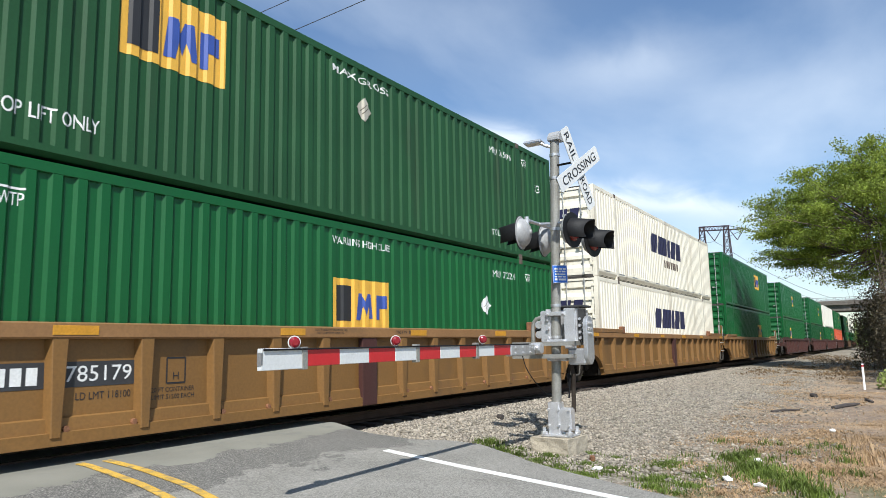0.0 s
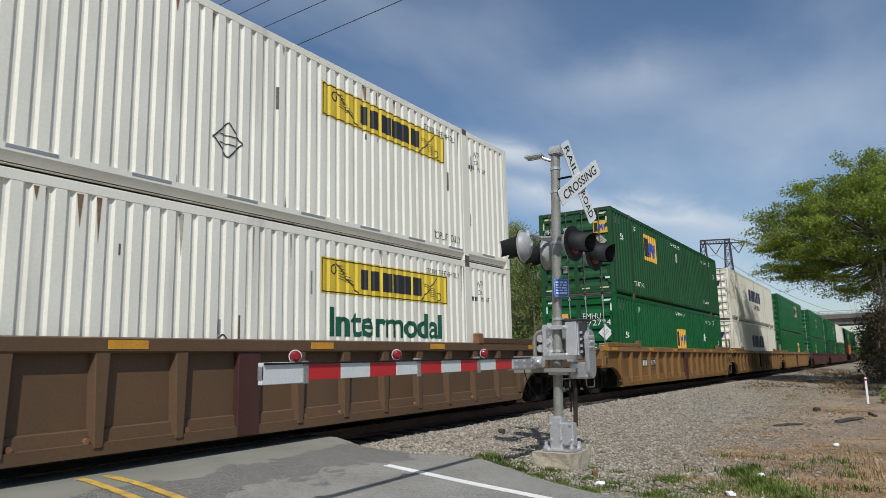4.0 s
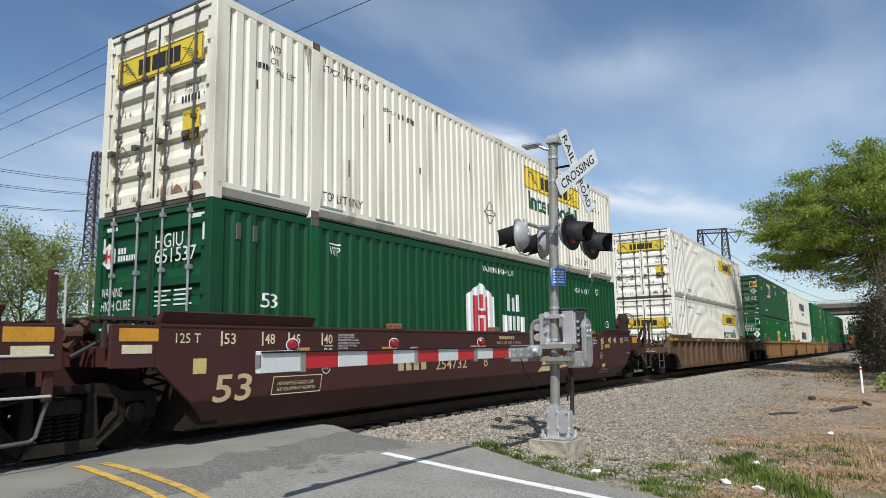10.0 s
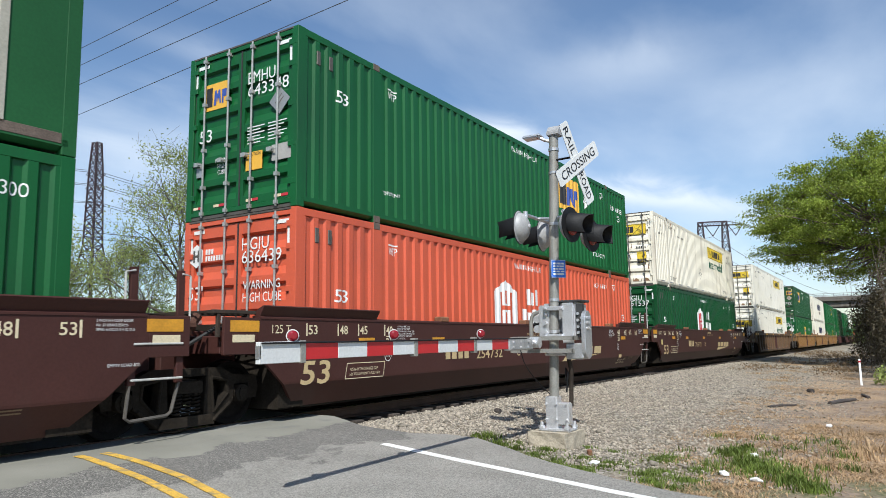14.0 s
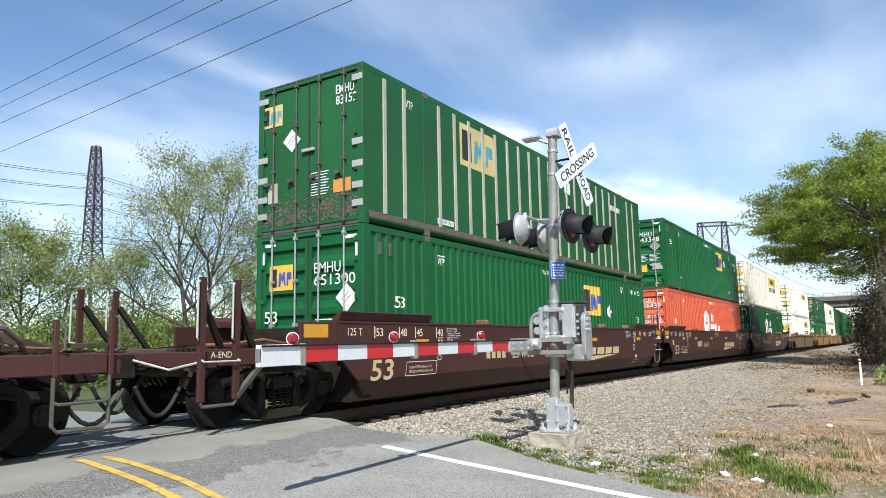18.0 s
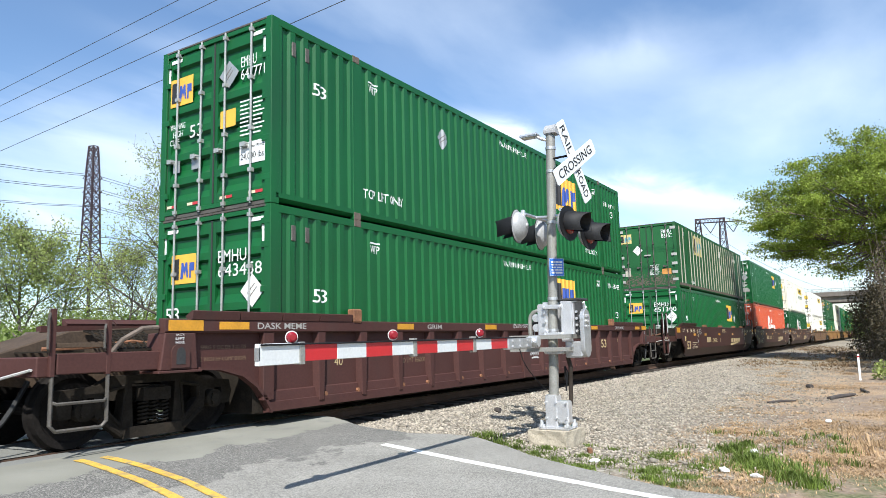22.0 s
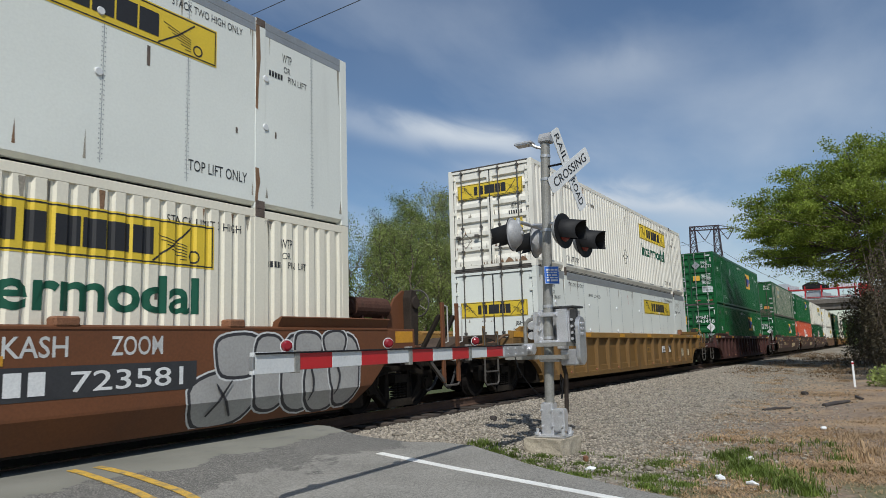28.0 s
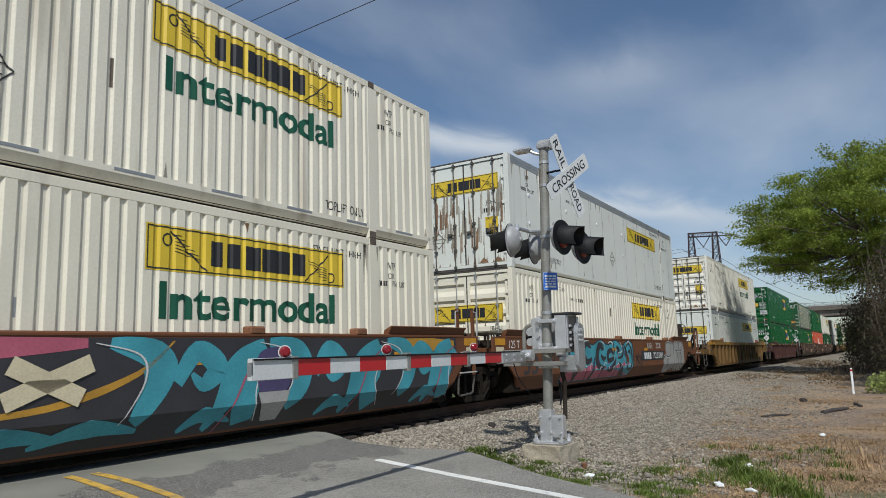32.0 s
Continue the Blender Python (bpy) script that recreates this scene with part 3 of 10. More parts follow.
def solid(name, bm, material, label, category="", group="", kind="", m=None, smooth=False, fix=True):
    ob = new(name, finish(bm, name, material, smooth, fix))
    if m is not None:
        ob.matrix_basis = m
    return tagged(ob, label, category, group, kind)


def ramp_of(x):
    d = x - 12
    return (d + math.sqrt(d * d + 36)) / 2


def track_at(x):
    """Sideways and upward shift of the track: it bears gently to the near side and falls away."""
    s = ramp_of(x)
    return -0.0048 * s, -0.0106 * s


# ---- ground, road and track ----
GROUND_STEPS = [(-400, -0.9), (-40, -0.6), (-4, -0.44), (0, -0.42), (1.5, -0.44), (3, -0.40), (4.2, -0.36), (5.2, -0.29), (6.3, -0.20), (6.8, -0.22), (7.2, -0.25),
                (10.2, -0.25), (12.5, -0.55), (20, -0.7), (60, -1.0), (3000, -1.0)]


def road_z(y):
    return float(np.interp(y, [-60, 0, 2, 4, 5.5, 7.0, 10.5, 13, 30], [-0.6, -0.36, -0.30, -0.20, -0.11, -0.03, -0.03, -0.25, -0.6]))


def road_right(y):
    return float(np.interp(y, [-60, 2, 3.2, 4.0, 4.6, 5.0, 5.4, 6.3, 7.2, 60], [-4.0, 6.75, 7.2, 7.7, 8.02, 7.98, 7.72, 7.78, 8.25, 15.0]))


def road_left(y):
    return float(np.interp(y, [-60, 2, 5, 6.3, 7.2, 60], [-10.9, -0.15, 0.45, 0.85, 1.35, 8.1]))


def ground_z(x, y):
    ys, zs = zip(*GROUND_STEPS)
    z = float(np.interp(y, ys, zs)) + track_at(min(x, 260))[1] * (1.0 if y > -30 else 0.5)
    z += 0.035 * noise.noise((x * 0.5, y * 0.5, 0)) * (1.0 if y < 6 else 0.3)
    edge = min(x - road_left(y), road_right(y) - x)
    if edge > -0.5 and y < 60:
        z = min(z, road_z(y) - 0.035 if edge < 0.0 else road_z(y) - 0.14) if edge > 0 else z * (-edge / 0.5) + (road_z(y) - 0.035) * (1 + edge / 0.5)
    return z


def build_ground():
    xs = np.unique(np.concatenate([np.linspace(-2500, -60, 14), np.linspace(-60, 0, 16), np.linspace(0, 30, 121), np.linspace(30, 90, 81), np.linspace(90, 320, 60), np.linspace(320, 2500, 14)]))
    ys = np.unique(np.concatenate([np.linspace(-2500, -60, 14), np.linspace(-60, -4, 15), np.linspace(-4, 13, 86), np.linspace(13, 80, 24), np.linspace(80, 2500, 18)]))
    verts = [(x, y, ground_z(x, y)) for y in ys for x in xs]
    n = len(xs)
    faces = [(j * n + i, j * n + i + 1, (j + 1) * n + i + 1, (j + 1) * n + i) for j in range(len(ys) - 1) for i in range(n - 1)]
    me = bpy.data.meshes.new("ground")
    me.from_pydata([tuple(map(float, v)) for v in verts], [], faces)
    me.materials.append(M["ground"])
    for p in me.polygons:
        p.use_smooth = True
    tagged(new("ground", me), "pale gravel, straw and dirt beside the railway track", "ground", kind="structure")


def strip(name, left, right, ys, lift, material, label, kind="structure", depth=0.1, wobble=0.0):
    """A layer on the road between two lines x = left(y) and x = right(y)."""
    bm = bmesh.new()
    rows = []
    for y in ys:
        w = wobble * noise.noise((y * 2.3, 4.0, 1.0))
        a, b = left(y) + w, right(y) + wobble * noise.noise((y * 2.1, 9.0, 3.0))
        k = 9
        rows.append([(a + (b - a) * i / k, y, road_z(y) + lift) for i in range(k + 1)])
    grid = [[bm.verts.new(p) for p in r] for r in rows]
    for r, q in zip(grid, grid[1:]):
        for i in range(len(r) - 1):
            bm.faces.new((r[i], r[i + 1], q[i + 1], q[i]))
    rim = [e for e in bm.edges if e.is_boundary]
    out = bmesh.ops.extrude_edge_only(bm, edges=rim)
    for v in out["geom"]:
        if isinstance(v, bmesh.types.BMVert):
            v.co.z -= depth
    return solid(name, bm, material, label, "road" if kind == "structure" else "marking", kind=kind, fix=False)


def build_road():
    span = lambda a, b, n: list(np.linspace(a, b, n))
    strip("road", road_left, road_right, span(-60, -2, 20) + span(-1.8, 7.6, 110), 0.0, M["road"], "worn grey asphalt road that crosses the railway track", depth=0.15, wobble=0.07)
    strip("road_far", road_left, road_right, span(9.9, 60, 40), 0.0, M["patch"], "grey asphalt road beyond the railway track", depth=0.15)
    # crossing panels between and beside the rails
    for name, a, b in (("crossing_apron", 7.6, 7.93), ("crossing_panel", 8.08, 9.34), ("crossing_apron_far", 9.5, 9.9)):
        strip(name, road_left, road_right, span(a, b, 4), 0.0, M["patch"], "grey asphalt panel flush with the rails", depth=0.15)
    edge = lambda y: 6.85 + 0.175 * (y - 5.17)
    strip("edge_line", lambda y: edge(y) - 0.06, lambda y: edge(y) + 0.06, span(-30, 5.2, 60), 0.008, M["white_line"], "white painted edge line on the asphalt", depth=0.006)
    low = lambda y: float(np.interp(y, [-30, 3, 4.3, 5.07, 5.84, 6.58, 7.4], [-2.0, 3.24, 3.64, 3.86, 4.05, 4.17, 4.28]))
    up = lambda y: float(np.interp(y, [-30, 3, 4.69, 5.54, 6.43, 7.35], [-1.78, 3.48, 4.04, 4.29, 4.45, 4.51]))
    for line, end in ((low, 7.2), (up, 7.12)):
        strip("centre_line", lambda y, f=line: f(y) - 0.046, lambda y, f=line: f(y) + 0.046, span(-30, 2.5, 20) + span(2.7, end, 24), 0.012, M["yellow_line"],
              "yellow painted centre line, worn at its end", depth=0.006)


def build_track():
    xs = list(np.linspace(-60, 40, 51)) + list(np.linspace(46, 330, 48))
    track = thing("railway_track", "rusty steel rails on dark timber ties in gravel ballast", "railway track", kind="structure")
    foot = [(-0.07, -0.18), (0.07, -0.18), (0.07, -0.165), (0.012, -0.14), (0.012, -0.045), (0.036, -0.035), (0.036, -0.002), (-0.036, -0.002), (-0.036, -0.035), (-0.012, -0.045), (-0.012, -0.14), (-0.07, -0.165)]
    for y0 in (TRACK_Y - 0.755, TRACK_Y + 0.755):
        bm, top = bmesh.new(), bmesh.new()
        last, lt = None, None
        for x in xs:
            dy, dz = track_at(x)
            ring = [bm.verts.new((x, y0 + dy + a, dz + b)) for a, b in foot]
            cap = [top.verts.new((x, y0 + dy + a, dz + b)) for a, b in ((-0.03, -0.0015), (-0.025, 0.001), (0.025, 0.001), (0.03, -0.0015))]
            if last:
                for i in range(len(foot)):
                    j = (i + 1) % len(foot)
                    bm.faces.new((last[i], last[j], ring[j], ring[i]))
                for i in range(3):
                    top.faces.new((lt[i], lt[i + 1], cap[i + 1], cap[i]))
            last, lt = ring, cap
        rail = part("rail", bm, M["rail"], track)
        part("running_surface", top, M["rail_top"], rail, "bright worn rail head")
    bm = bmesh.new()
    box(bm, -0.115, 0.115, -1.22, 1.22, -0.09, 0.09)
    bmesh.ops.bevel(bm, geom=list(bm.edges), offset=0.012, segments=1, affect="EDGES")
    tie = finish(bm, "tie", M["tie"])
    x = 8.7
    while x < 118:
        dy, dz = track_at(x)
        t = part("tie", tie, None, track)
        t.matrix_basis = pose(x, TRACK_Y + dy + random.uniform(-0.03, 0.03), dz - 0.285 + random.uniform(0, 0.015), 0, 0, random.uniform(-1, 1))
        x += 0.52


build_ground()
build_road()
build_track()


# ---- lettering and flat marks ----
def letters(text, width, height, bold=0.0):
    """Flat lettering in the built-in font, x to the right and z up, its lower left corner at the origin."""
    cu = bpy.data.curves.new("lettering", "FONT")
    cu.body, cu.resolution_u, cu.offset = text, 3, bold
    ob = bpy.data.objects.new("lettering", cu)
    me = bpy.data.meshes.new_from_object(ob)
    bm = bmesh.new()
    bm.from_mesh(me)
    bpy.data.objects.remove(ob)
    bpy.data.curves.remove(cu)
    bpy.data.meshes.remove(me)
    xs, ys = [v.co.x for v in bm.verts], [v.co.y for v in bm.verts]
    x0, y0, w, h = min(xs), min(ys), max(xs) - min(xs), max(ys) - min(ys)
    for v in bm.verts:
        v.co = Vector(((v.co.x - x0) / w * width, 0, (v.co.y - y0) / h * height))
    return bm


def shapes(outlines):
    """Flat outlines in x and z."""
    bm = bmesh.new()
    for o in outlines:
        n = len(o)
        if sum(o[i][0] * o[(i + 1) % n][1] - o[(i + 1) % n][0] * o[i][1] for i in range(n)) < 0:
            o = o[::-1]
        bm.faces.new([bm.verts.new((x, 0, z)) for x, z in o])
    return bm


def rect(x, z, w, h, slant=0.0):
    return [(x, z), (x + w, z), (x + w + slant, z + h), (x + slant, z + h)]


def ring_shape(cx, cz, r0, r1, n=20, a0=0.0, a1=math.tau):
    out = []
    for k in range(n):
        a, b = a0 + (a1 - a0) * k / n, a0 + (a1 - a0) * (k + 1) / n
        out.append([(cx + r0 * math.cos(a), cz + r0 * math.sin(a)), (cx + r1 * math.cos(a), cz + r1 * math.sin(a)), (cx + r1 * math.cos(b), cz + r1 * math.sin(b)), (cx + r0 * math.cos(b), cz + r0 * math.sin(b))])
    return out


def stroke(points, w):
    """A brushed line as short flat quads."""
    out = []
    for (x0, z0), (x1, z1) in zip(points, points[1:]):
        d = math.hypot(x1 - x0, z1 - z0) or 1
        nx, nz = -(z1 - z0) / d * w / 2, (x1 - x0) / d * w / 2
        out.append([(x0 + nx, z0 + nz), (x0 - nx, z0 - nz), (x1 - nx, z1 - nz), (x1 + nx, z1 + nz)])
    return out


def glyph_bars(n, width, height, gap=0.28):
    """Plain upright blocks that stand for writing."""
    w = width / n
    return shapes([rect(i * w, 0, w * (1 - gap), height) for i in range(n)])


def shift(bm, x, z):
    for v in bm.verts:
        v.co.x += x
        v.co.z += z
    return bm


class Face:
    """A wall on which marks are laid: near side (folded sheet or flat) or door end."""

    def __init__(self, fold=None, base=-UNIT_WIDTH / 2, end=None, bend=False):
        self.fold, self.base, self.end, self.bend = fold, base, end, bend

    def lay(self, bm, x, z, lift=0.004):
        shift(bm, x, z)
        if self.end is not None:
            for v in bm.verts:
                v.co = Vector((self.end - lift, -v.co.x, v.co.z))
            return bm
        if self.fold:
            lo, hi = min(v.co.x for v in bm.verts), max(v.co.x for v in bm.verts)
            for cut in [f[0] for f in self.fold if lo < f[0] < hi]:
                bmesh.ops.bisect_plane(bm, geom=[*bm.verts, *bm.edges, *bm.faces], plane_co=(cut, 0, 0), plane_no=(1, 0, 0))
            xs, ds = zip(*self.fold)
            for v in bm.verts:
                v.co.y = self.base + float(np.interp(v.co.x, xs, ds)) - lift
        else:
            if self.bend:  # the lower part of a slab-sided car leans in
                bmesh.ops.bisect_plane(bm, geom=[*bm.verts, *bm.edges, *bm.faces], plane_co=(0, 0, 0.53), plane_no=(0, 0, 1))
            for v in bm.verts:
                v.co.y = self.base - lift + (max(0.0, 0.53 - v.co.z) * 0.58 if self.bend else 0.0)
        return bm


# ---- containers ----
HALF, SIDE = UNIT_LENGTH / 2, UNIT_WIDTH / 2
POST = 6.096
CACHE = {}


def fold_line(kind):
    """Corners (x, depth) of the folded side sheet; flat strips at the corner posts and lift posts."""
    period, outer, inner, depth = {"corr": (0.277, 0.105, 0.100, 0.036), "jb": (0.232, 0.125, 0.045, 0.030)}.get(kind, (0.3, 0.1, 0.1, 0.0))
    pts = [(-HALF, 0.0)]
    for a, b in ((-HALF + 0.16, -POST - 0.11), (-POST + 0.11, POST - 0.11), (POST + 0.11, HALF - 0.16)):
        n = max(1, round((b - a) / period))
        p = (b - a) / n
        slope = (p - outer - inner) / 2
        pts.append((a, 0.0))
        for i in range(n):
            x = a + i * p
            pts += [(x + outer / 2, 0.0), (x + outer / 2 + slope, depth), (x + outer / 2 + slope + inner, depth), (x + p - outer / 2, 0.0)]
        pts.append((b, 0.0))
    pts.append((HALF, 0.0))
    return pts


def side_sheet(kind, z0, z1, sign):
    bm = bmesh.new()
    low = [bm.verts.new((x, sign * (SIDE - d), z0)) for x, d in fold_line(kind)]
    high = [bm.verts.new((x, sign * (SIDE - d), z1)) for x, d in fold_line(kind)]
    for i in range(len(low) - 1):
        bm.faces.new((low[i], low[i + 1], high[i + 1], high[i]) if sign < 0 else (low[i + 1], low[i], high[i], high[i + 1]))
    return bm


def cached(key, build, material, smooth=False, fix=True):
    if key not in CACHE:
        CACHE[key] = finish(build(), key[0], material, smooth, fix)
    return CACHE[key]


def beam(x0, x1, y0, y1, z0, z1, bevel=0.006):
    bm = bmesh.new()
    box(bm, x0, x1, y0, y1, z0, z1)
    if bevel:
        bmesh.ops.bevel(bm, geom=list(bm.edges), offset=bevel, segments=1, affect="EDGES")
    return bm


def container(name, label, paint, kind="corr", doors="ribbed", bar="bar_steel", post="green", rail=None, far=False):
    """An intermodal container 16.15 m long, origin at the middle of its base, doors at -x."""
    c = thing(name, label, "container", group="containers on the train")
    mat = M[paint]
    H, top, bottom = UNIT_HEIGHT, 0.12, 0.24 if kind == "jb" else 0.17
    rail = rail or paint
    railm = M[rail]
    if kind in ("corr", "jb"):
        for sign in (-1, 1):
            part("side_wall", cached(("side_wall", kind, paint, sign), lambda: side_sheet(kind, bottom, H - top, sign), mat, fix=False), None, c)
    else:
        for sign in (-1, 1):
            part("side_wall", cached(("side_wall", kind, paint, sign), lambda: beam(-HALF + 0.02, HALF - 0.02, sign * SIDE if sign < 0 else SIDE - 0.05, sign * SIDE + 0.05 if sign < 0 else SIDE, bottom, H - top, 0), mat), None, c)
    part("front_wall", cached(("front_wall", paint), lambda: beam(HALF - 0.06, HALF - 0.02, -SIDE + 0.05, SIDE - 0.05, 0.1, H - 0.05), mat), None, c)
    part("roof", cached(("roof", paint), lambda: beam(-HALF + 0.05, HALF - 0.05, -SIDE + 0.06, SIDE - 0.06, H - 0.05, H - 0.01), mat), None, c)
    part("floor_pan", cached(("floor_pan", "g"), lambda: beam(-HALF + 0.05, HALF - 0.05, -SIDE + 0.06, SIDE - 0.06, 0.05, 0.14), M["gasket"]), None, c)
    for sign in (-1, 1):
        y0, y1 = sorted((sign * (SIDE + 0.002), sign * (SIDE - 0.06)))
        part("top_rail", cached(("top_rail", rail, sign, kind == "plate"), lambda: beam(-HALF, HALF, y0, y1, H - top, H), M["alu_rail"] if kind == "plate" else railm), None, c)
        # the lower rail leans in below a lip
        o = [(sign * (SIDE + 0.004), bottom), (sign * (SIDE + 0.004), bottom - 0.075), (sign * (SIDE - 0.07), 0.045), (sign * (SIDE - 0.13), 0.045), (sign * (SIDE - 0.13), bottom)]
        part("bottom_rail", cached(("bottom_rail", rail, sign, bottom), lambda: section(bmesh.new(), o, -HALF + 0.1, HALF - 0.1), railm), None, c)
        for x in (-HALF, HALF - 0.16):
            part("corner_post", cached(("corner_post", rail, sign, x), lambda: beam(x - 0.003, x + 0.163, *sorted((sign * (SIDE + 0.004), sign * (SIDE - 0.13))), 0.0, H + 0.004), railm), None, c)
        for x in (-POST, POST):
            lp = part("lift_post", cached(("lift_post", post, sign, x), lambda: beam(x - 0.10, x + 0.10, *sorted((sign * (SIDE + 0.006), sign * (SIDE - 0.08))), 0.0, H + 0.006), M[post]), None, c)
            if not far:
                for z, col in ((H - 0.11, "bar_rust"), (0.0, "bar_rust")):
                    part("casting", cached(("casting", sign, x, z), lambda: beam(x - 0.09, x + 0.09, *sorted((sign * (SIDE + 0.012), sign * (SIDE - 0.06))), z, z + 0.12), M[col]), None, lp, "dark steel lifting casting")
    if kind == "jb" and not far:  # pale forklift plates along the lower rail
        for k in range(11):
            x = -7.4 + k * 1.42
            part("rail_slot", cached(("rail_slot", k), lambda: beam(x, x + 0.55, -SIDE - 0.008, -SIDE + 0.02, bottom - 0.045, bottom - 0.005, 0.002), M["alu_rail"]), None, c)
    if kind == "posts":
        x = -HALF + 0.62
        k = 0
        while x < HALF - 0.3:
            if abs(abs(x) - POST) > 0.25:
                # posts carry their sun glint as a paler colour
                part("side_post", cached(("side_post", k), lambda: beam(x - 0.05, x + 0.05, -SIDE - 0.02, -SIDE + 0.01, bottom + 0.06, H - top - 0.01, 0.004), M["post_bright"]), None, c, "bare aluminium side post")
            x += 0.613
            k += 1
    if kind == "plate":
        for k in range(13):
            x = -HALF + 1.0 + k * 1.19
            if abs(abs(x) - POST) > 0.25:
                def seam():
                    bm = bmesh.new()
                    for i in range(44):
                        z = bottom + 0.05 + i * 0.059
                        for dx in (-0.022, 0.022):
                            box(bm, x + dx - 0.006, x + dx + 0.006, -SIDE - 0.004, -SIDE + 0.01, z - 0.006, z + 0.006)
                    box(bm, x - 0.004, x + 0.004, -SIDE - 0.002, -SIDE + 0.01, bottom, H - top)
                    return bm
                part("rivet_seam", cached(("rivet_seam", k), seam, M["alu_rail"]), None, c)
        for k in range(6):
            for z in (1.25, 2.0):
                x = -6.9 + k * 2.62

                def dome():
                    bm = bmesh.new()
                    rod(bm, (x, -SIDE + 0.01, z), (x, -SIDE - 0.02, z), 0.062, 14, 0.045)
                    return bm
                part("vent_cap", cached(("vent_cap", k, z), dome, M["sign_white"]), None, c, "small round white vent cap")
        part("top_band", cached(("top_band", "p"), lambda: beam(-HALF + 0.16, HALF - 0.16, -SIDE - 0.004, -SIDE + 0.01, H - top - 0.10, H - top, 0.002), M["alu_rail"]), None, c)
    # door end
    x = -HALF + 0.03
    part("door_header", cached(("door_header", rail), lambda: beam(-HALF, -HALF + 0.1, -SIDE + 0.12, SIDE - 0.12, H - 0.11, H - 0.035), railm), None, c)
    part("header_edge", cached(("header_edge",), lambda: beam(-HALF - 0.006, -HALF + 0.1, -SIDE + 0.1, SIDE - 0.1, H - 0.034, H + 0.002), M["bar_dark"]), None, c, "dark upper edge over the doors")
    part("door_sill", cached(("door_sill", rail), lambda: beam(-HALF, -HALF + 0.1, -SIDE + 0.12, SIDE - 0.12, 0.065, 0.14), railm), None, c)
    part("sill_edge", cached(("sill_edge",), lambda: beam(-HALF + 0.012, -HALF + 0.1, -SIDE + 0.12, SIDE - 0.12, 0.0, 0.064), M["bar_dark"]), None, c, "dark lower edge under the doors")
    part("door_gap", cached(("door_gap",), lambda: beam(-HALF + 0.012, -HALF + 0.06, -0.012, 0.012, 0.15, H - 0.12, 0), M["gasket"]), None, c, "dark rubber seal between the doors")
    for sign in (-1, 1):
        ya, yb = sorted((sign * 0.012, sign * (SIDE - 0.15)))

        def leaf():
            bm = bmesh.new()
            if doors == "flat":
                box(bm, x, x + 0.05, ya, yb, 0.15, H - 0.12)
                bmesh.ops.bevel(bm, geom=list(bm.edges), offset=0.006, segments=1, affect="EDGES")
                return bm
            pts = [(0.0, 0.15), (0.0, 0.28)]
            n = 6
            step = (H - 0.12 - 0.15 - 0.2) / n
            for i in range(n):
                z = 0.25 + i * step
                pts += [(0.0, z + 0.02), (0.055, z + 0.15), (0.055, z + step - 0.13), (0.0, z + step - 0.09)]
            pts += [(0.0, H - 0.12)]
            pts = sorted({(round(b, 4), round(a, 4)) for a, b in pts})
            a = [bm.verts.new((x + d, ya, z)) for z, d in pts]
            b = [bm.verts.new((x + d, yb, z)) for z, d in pts]
            for i in range(len(pts) - 1):
                bm.faces.new((a[i], a[i + 1], b[i + 1], b[i]))
            for y0, y1 in ((ya, ya + 0.07), (yb - 0.07, yb)):
                box(bm, x - 0.003, x + 0.05, y0, y1, 0.15, H - 0.12)
            return bm
        door = part("door", cached(("door", paint, doors, sign), leaf, mat), None, c)
        if not far:
            part("gasket", cached(("gasket", sign), lambda: beam(x + 0.002, x + 0.04, *sorted((sign * (SIDE - 0.152), sign * (SIDE - 0.128))), 0.15, H - 0.12, 0), M["gasket"]), None, door)
        for k, frac in enumerate((0.24, 0.76)):
            y = ya + (yb - ya) * frac

            def lock():
                bm = bmesh.new()
                rod(bm, (x - 0.045, y, 0.04), (x - 0.045, y, H - 0.03), 0.017, 8)
                for z in (0.10, 0.55, 1.2, 2.0, H - 0.12):
                    box(bm, x - 0.07, x, y - 0.035, y + 0.035, z - 0.03, z + 0.03)
                pipe(bm, [(x - 0.06, y, 0.95), (x - 0.07, y + 0.16, 0.97)], 0.012)
                box(bm, x - 0.08, x, y + 0.10, y + 0.2, 0.93, 1.0)
                return bm
            part("locking_bar", cached(("locking_bar", bar, sign, k), lock, M[bar]), None, door, "upright locking bar")
        if not far:
            for z in (0.4, 1.0, 1.65, 2.3, 2.65):
                part("hinge", cached(("hinge", paint, sign, z), lambda: beam(x - 0.035, x + 0.01, *sorted((sign * (SIDE - 0.2), sign * (SIDE - 0.02))), z - 0.045, z + 0.045, 0.004), mat), None, door)
    c["fold"] = kind
    return c


def side_of(c):
    return Face(fold_line(c["fold"]) if c["fold"] in ("corr", "jb") else None)


def mark(c, face, bm, x, z, material, name="stencil", label="", lift=0.004):
    """A painted mark; x, z of its lower left corner (on the door end, x runs from the middle to the right)."""
    if name in ("logo_block", "code_bars") and len(bm.faces) > 1:
        outlines = [[(v.co.x, v.co.z) for v in f.verts] for f in bm.faces]
        bm.free()
        for o in outlines:
            part(name[:-1] if name == "code_bars" else name, face.lay(shapes([o]), x, z, lift), M[material], c, label, fix=False)
        return None
    ob = part(name, face.lay(bm, x, z, lift), M[material], c, label, fix=False)
    if name in ("dirt_staining", "rust_staining", "paint_glint", "paint_stroke", "paint_dots", "paint_gap", "scribble"):
        tagged(ob, label or "many small sprayed or dirty streaks", kind="stuff")
    return ob


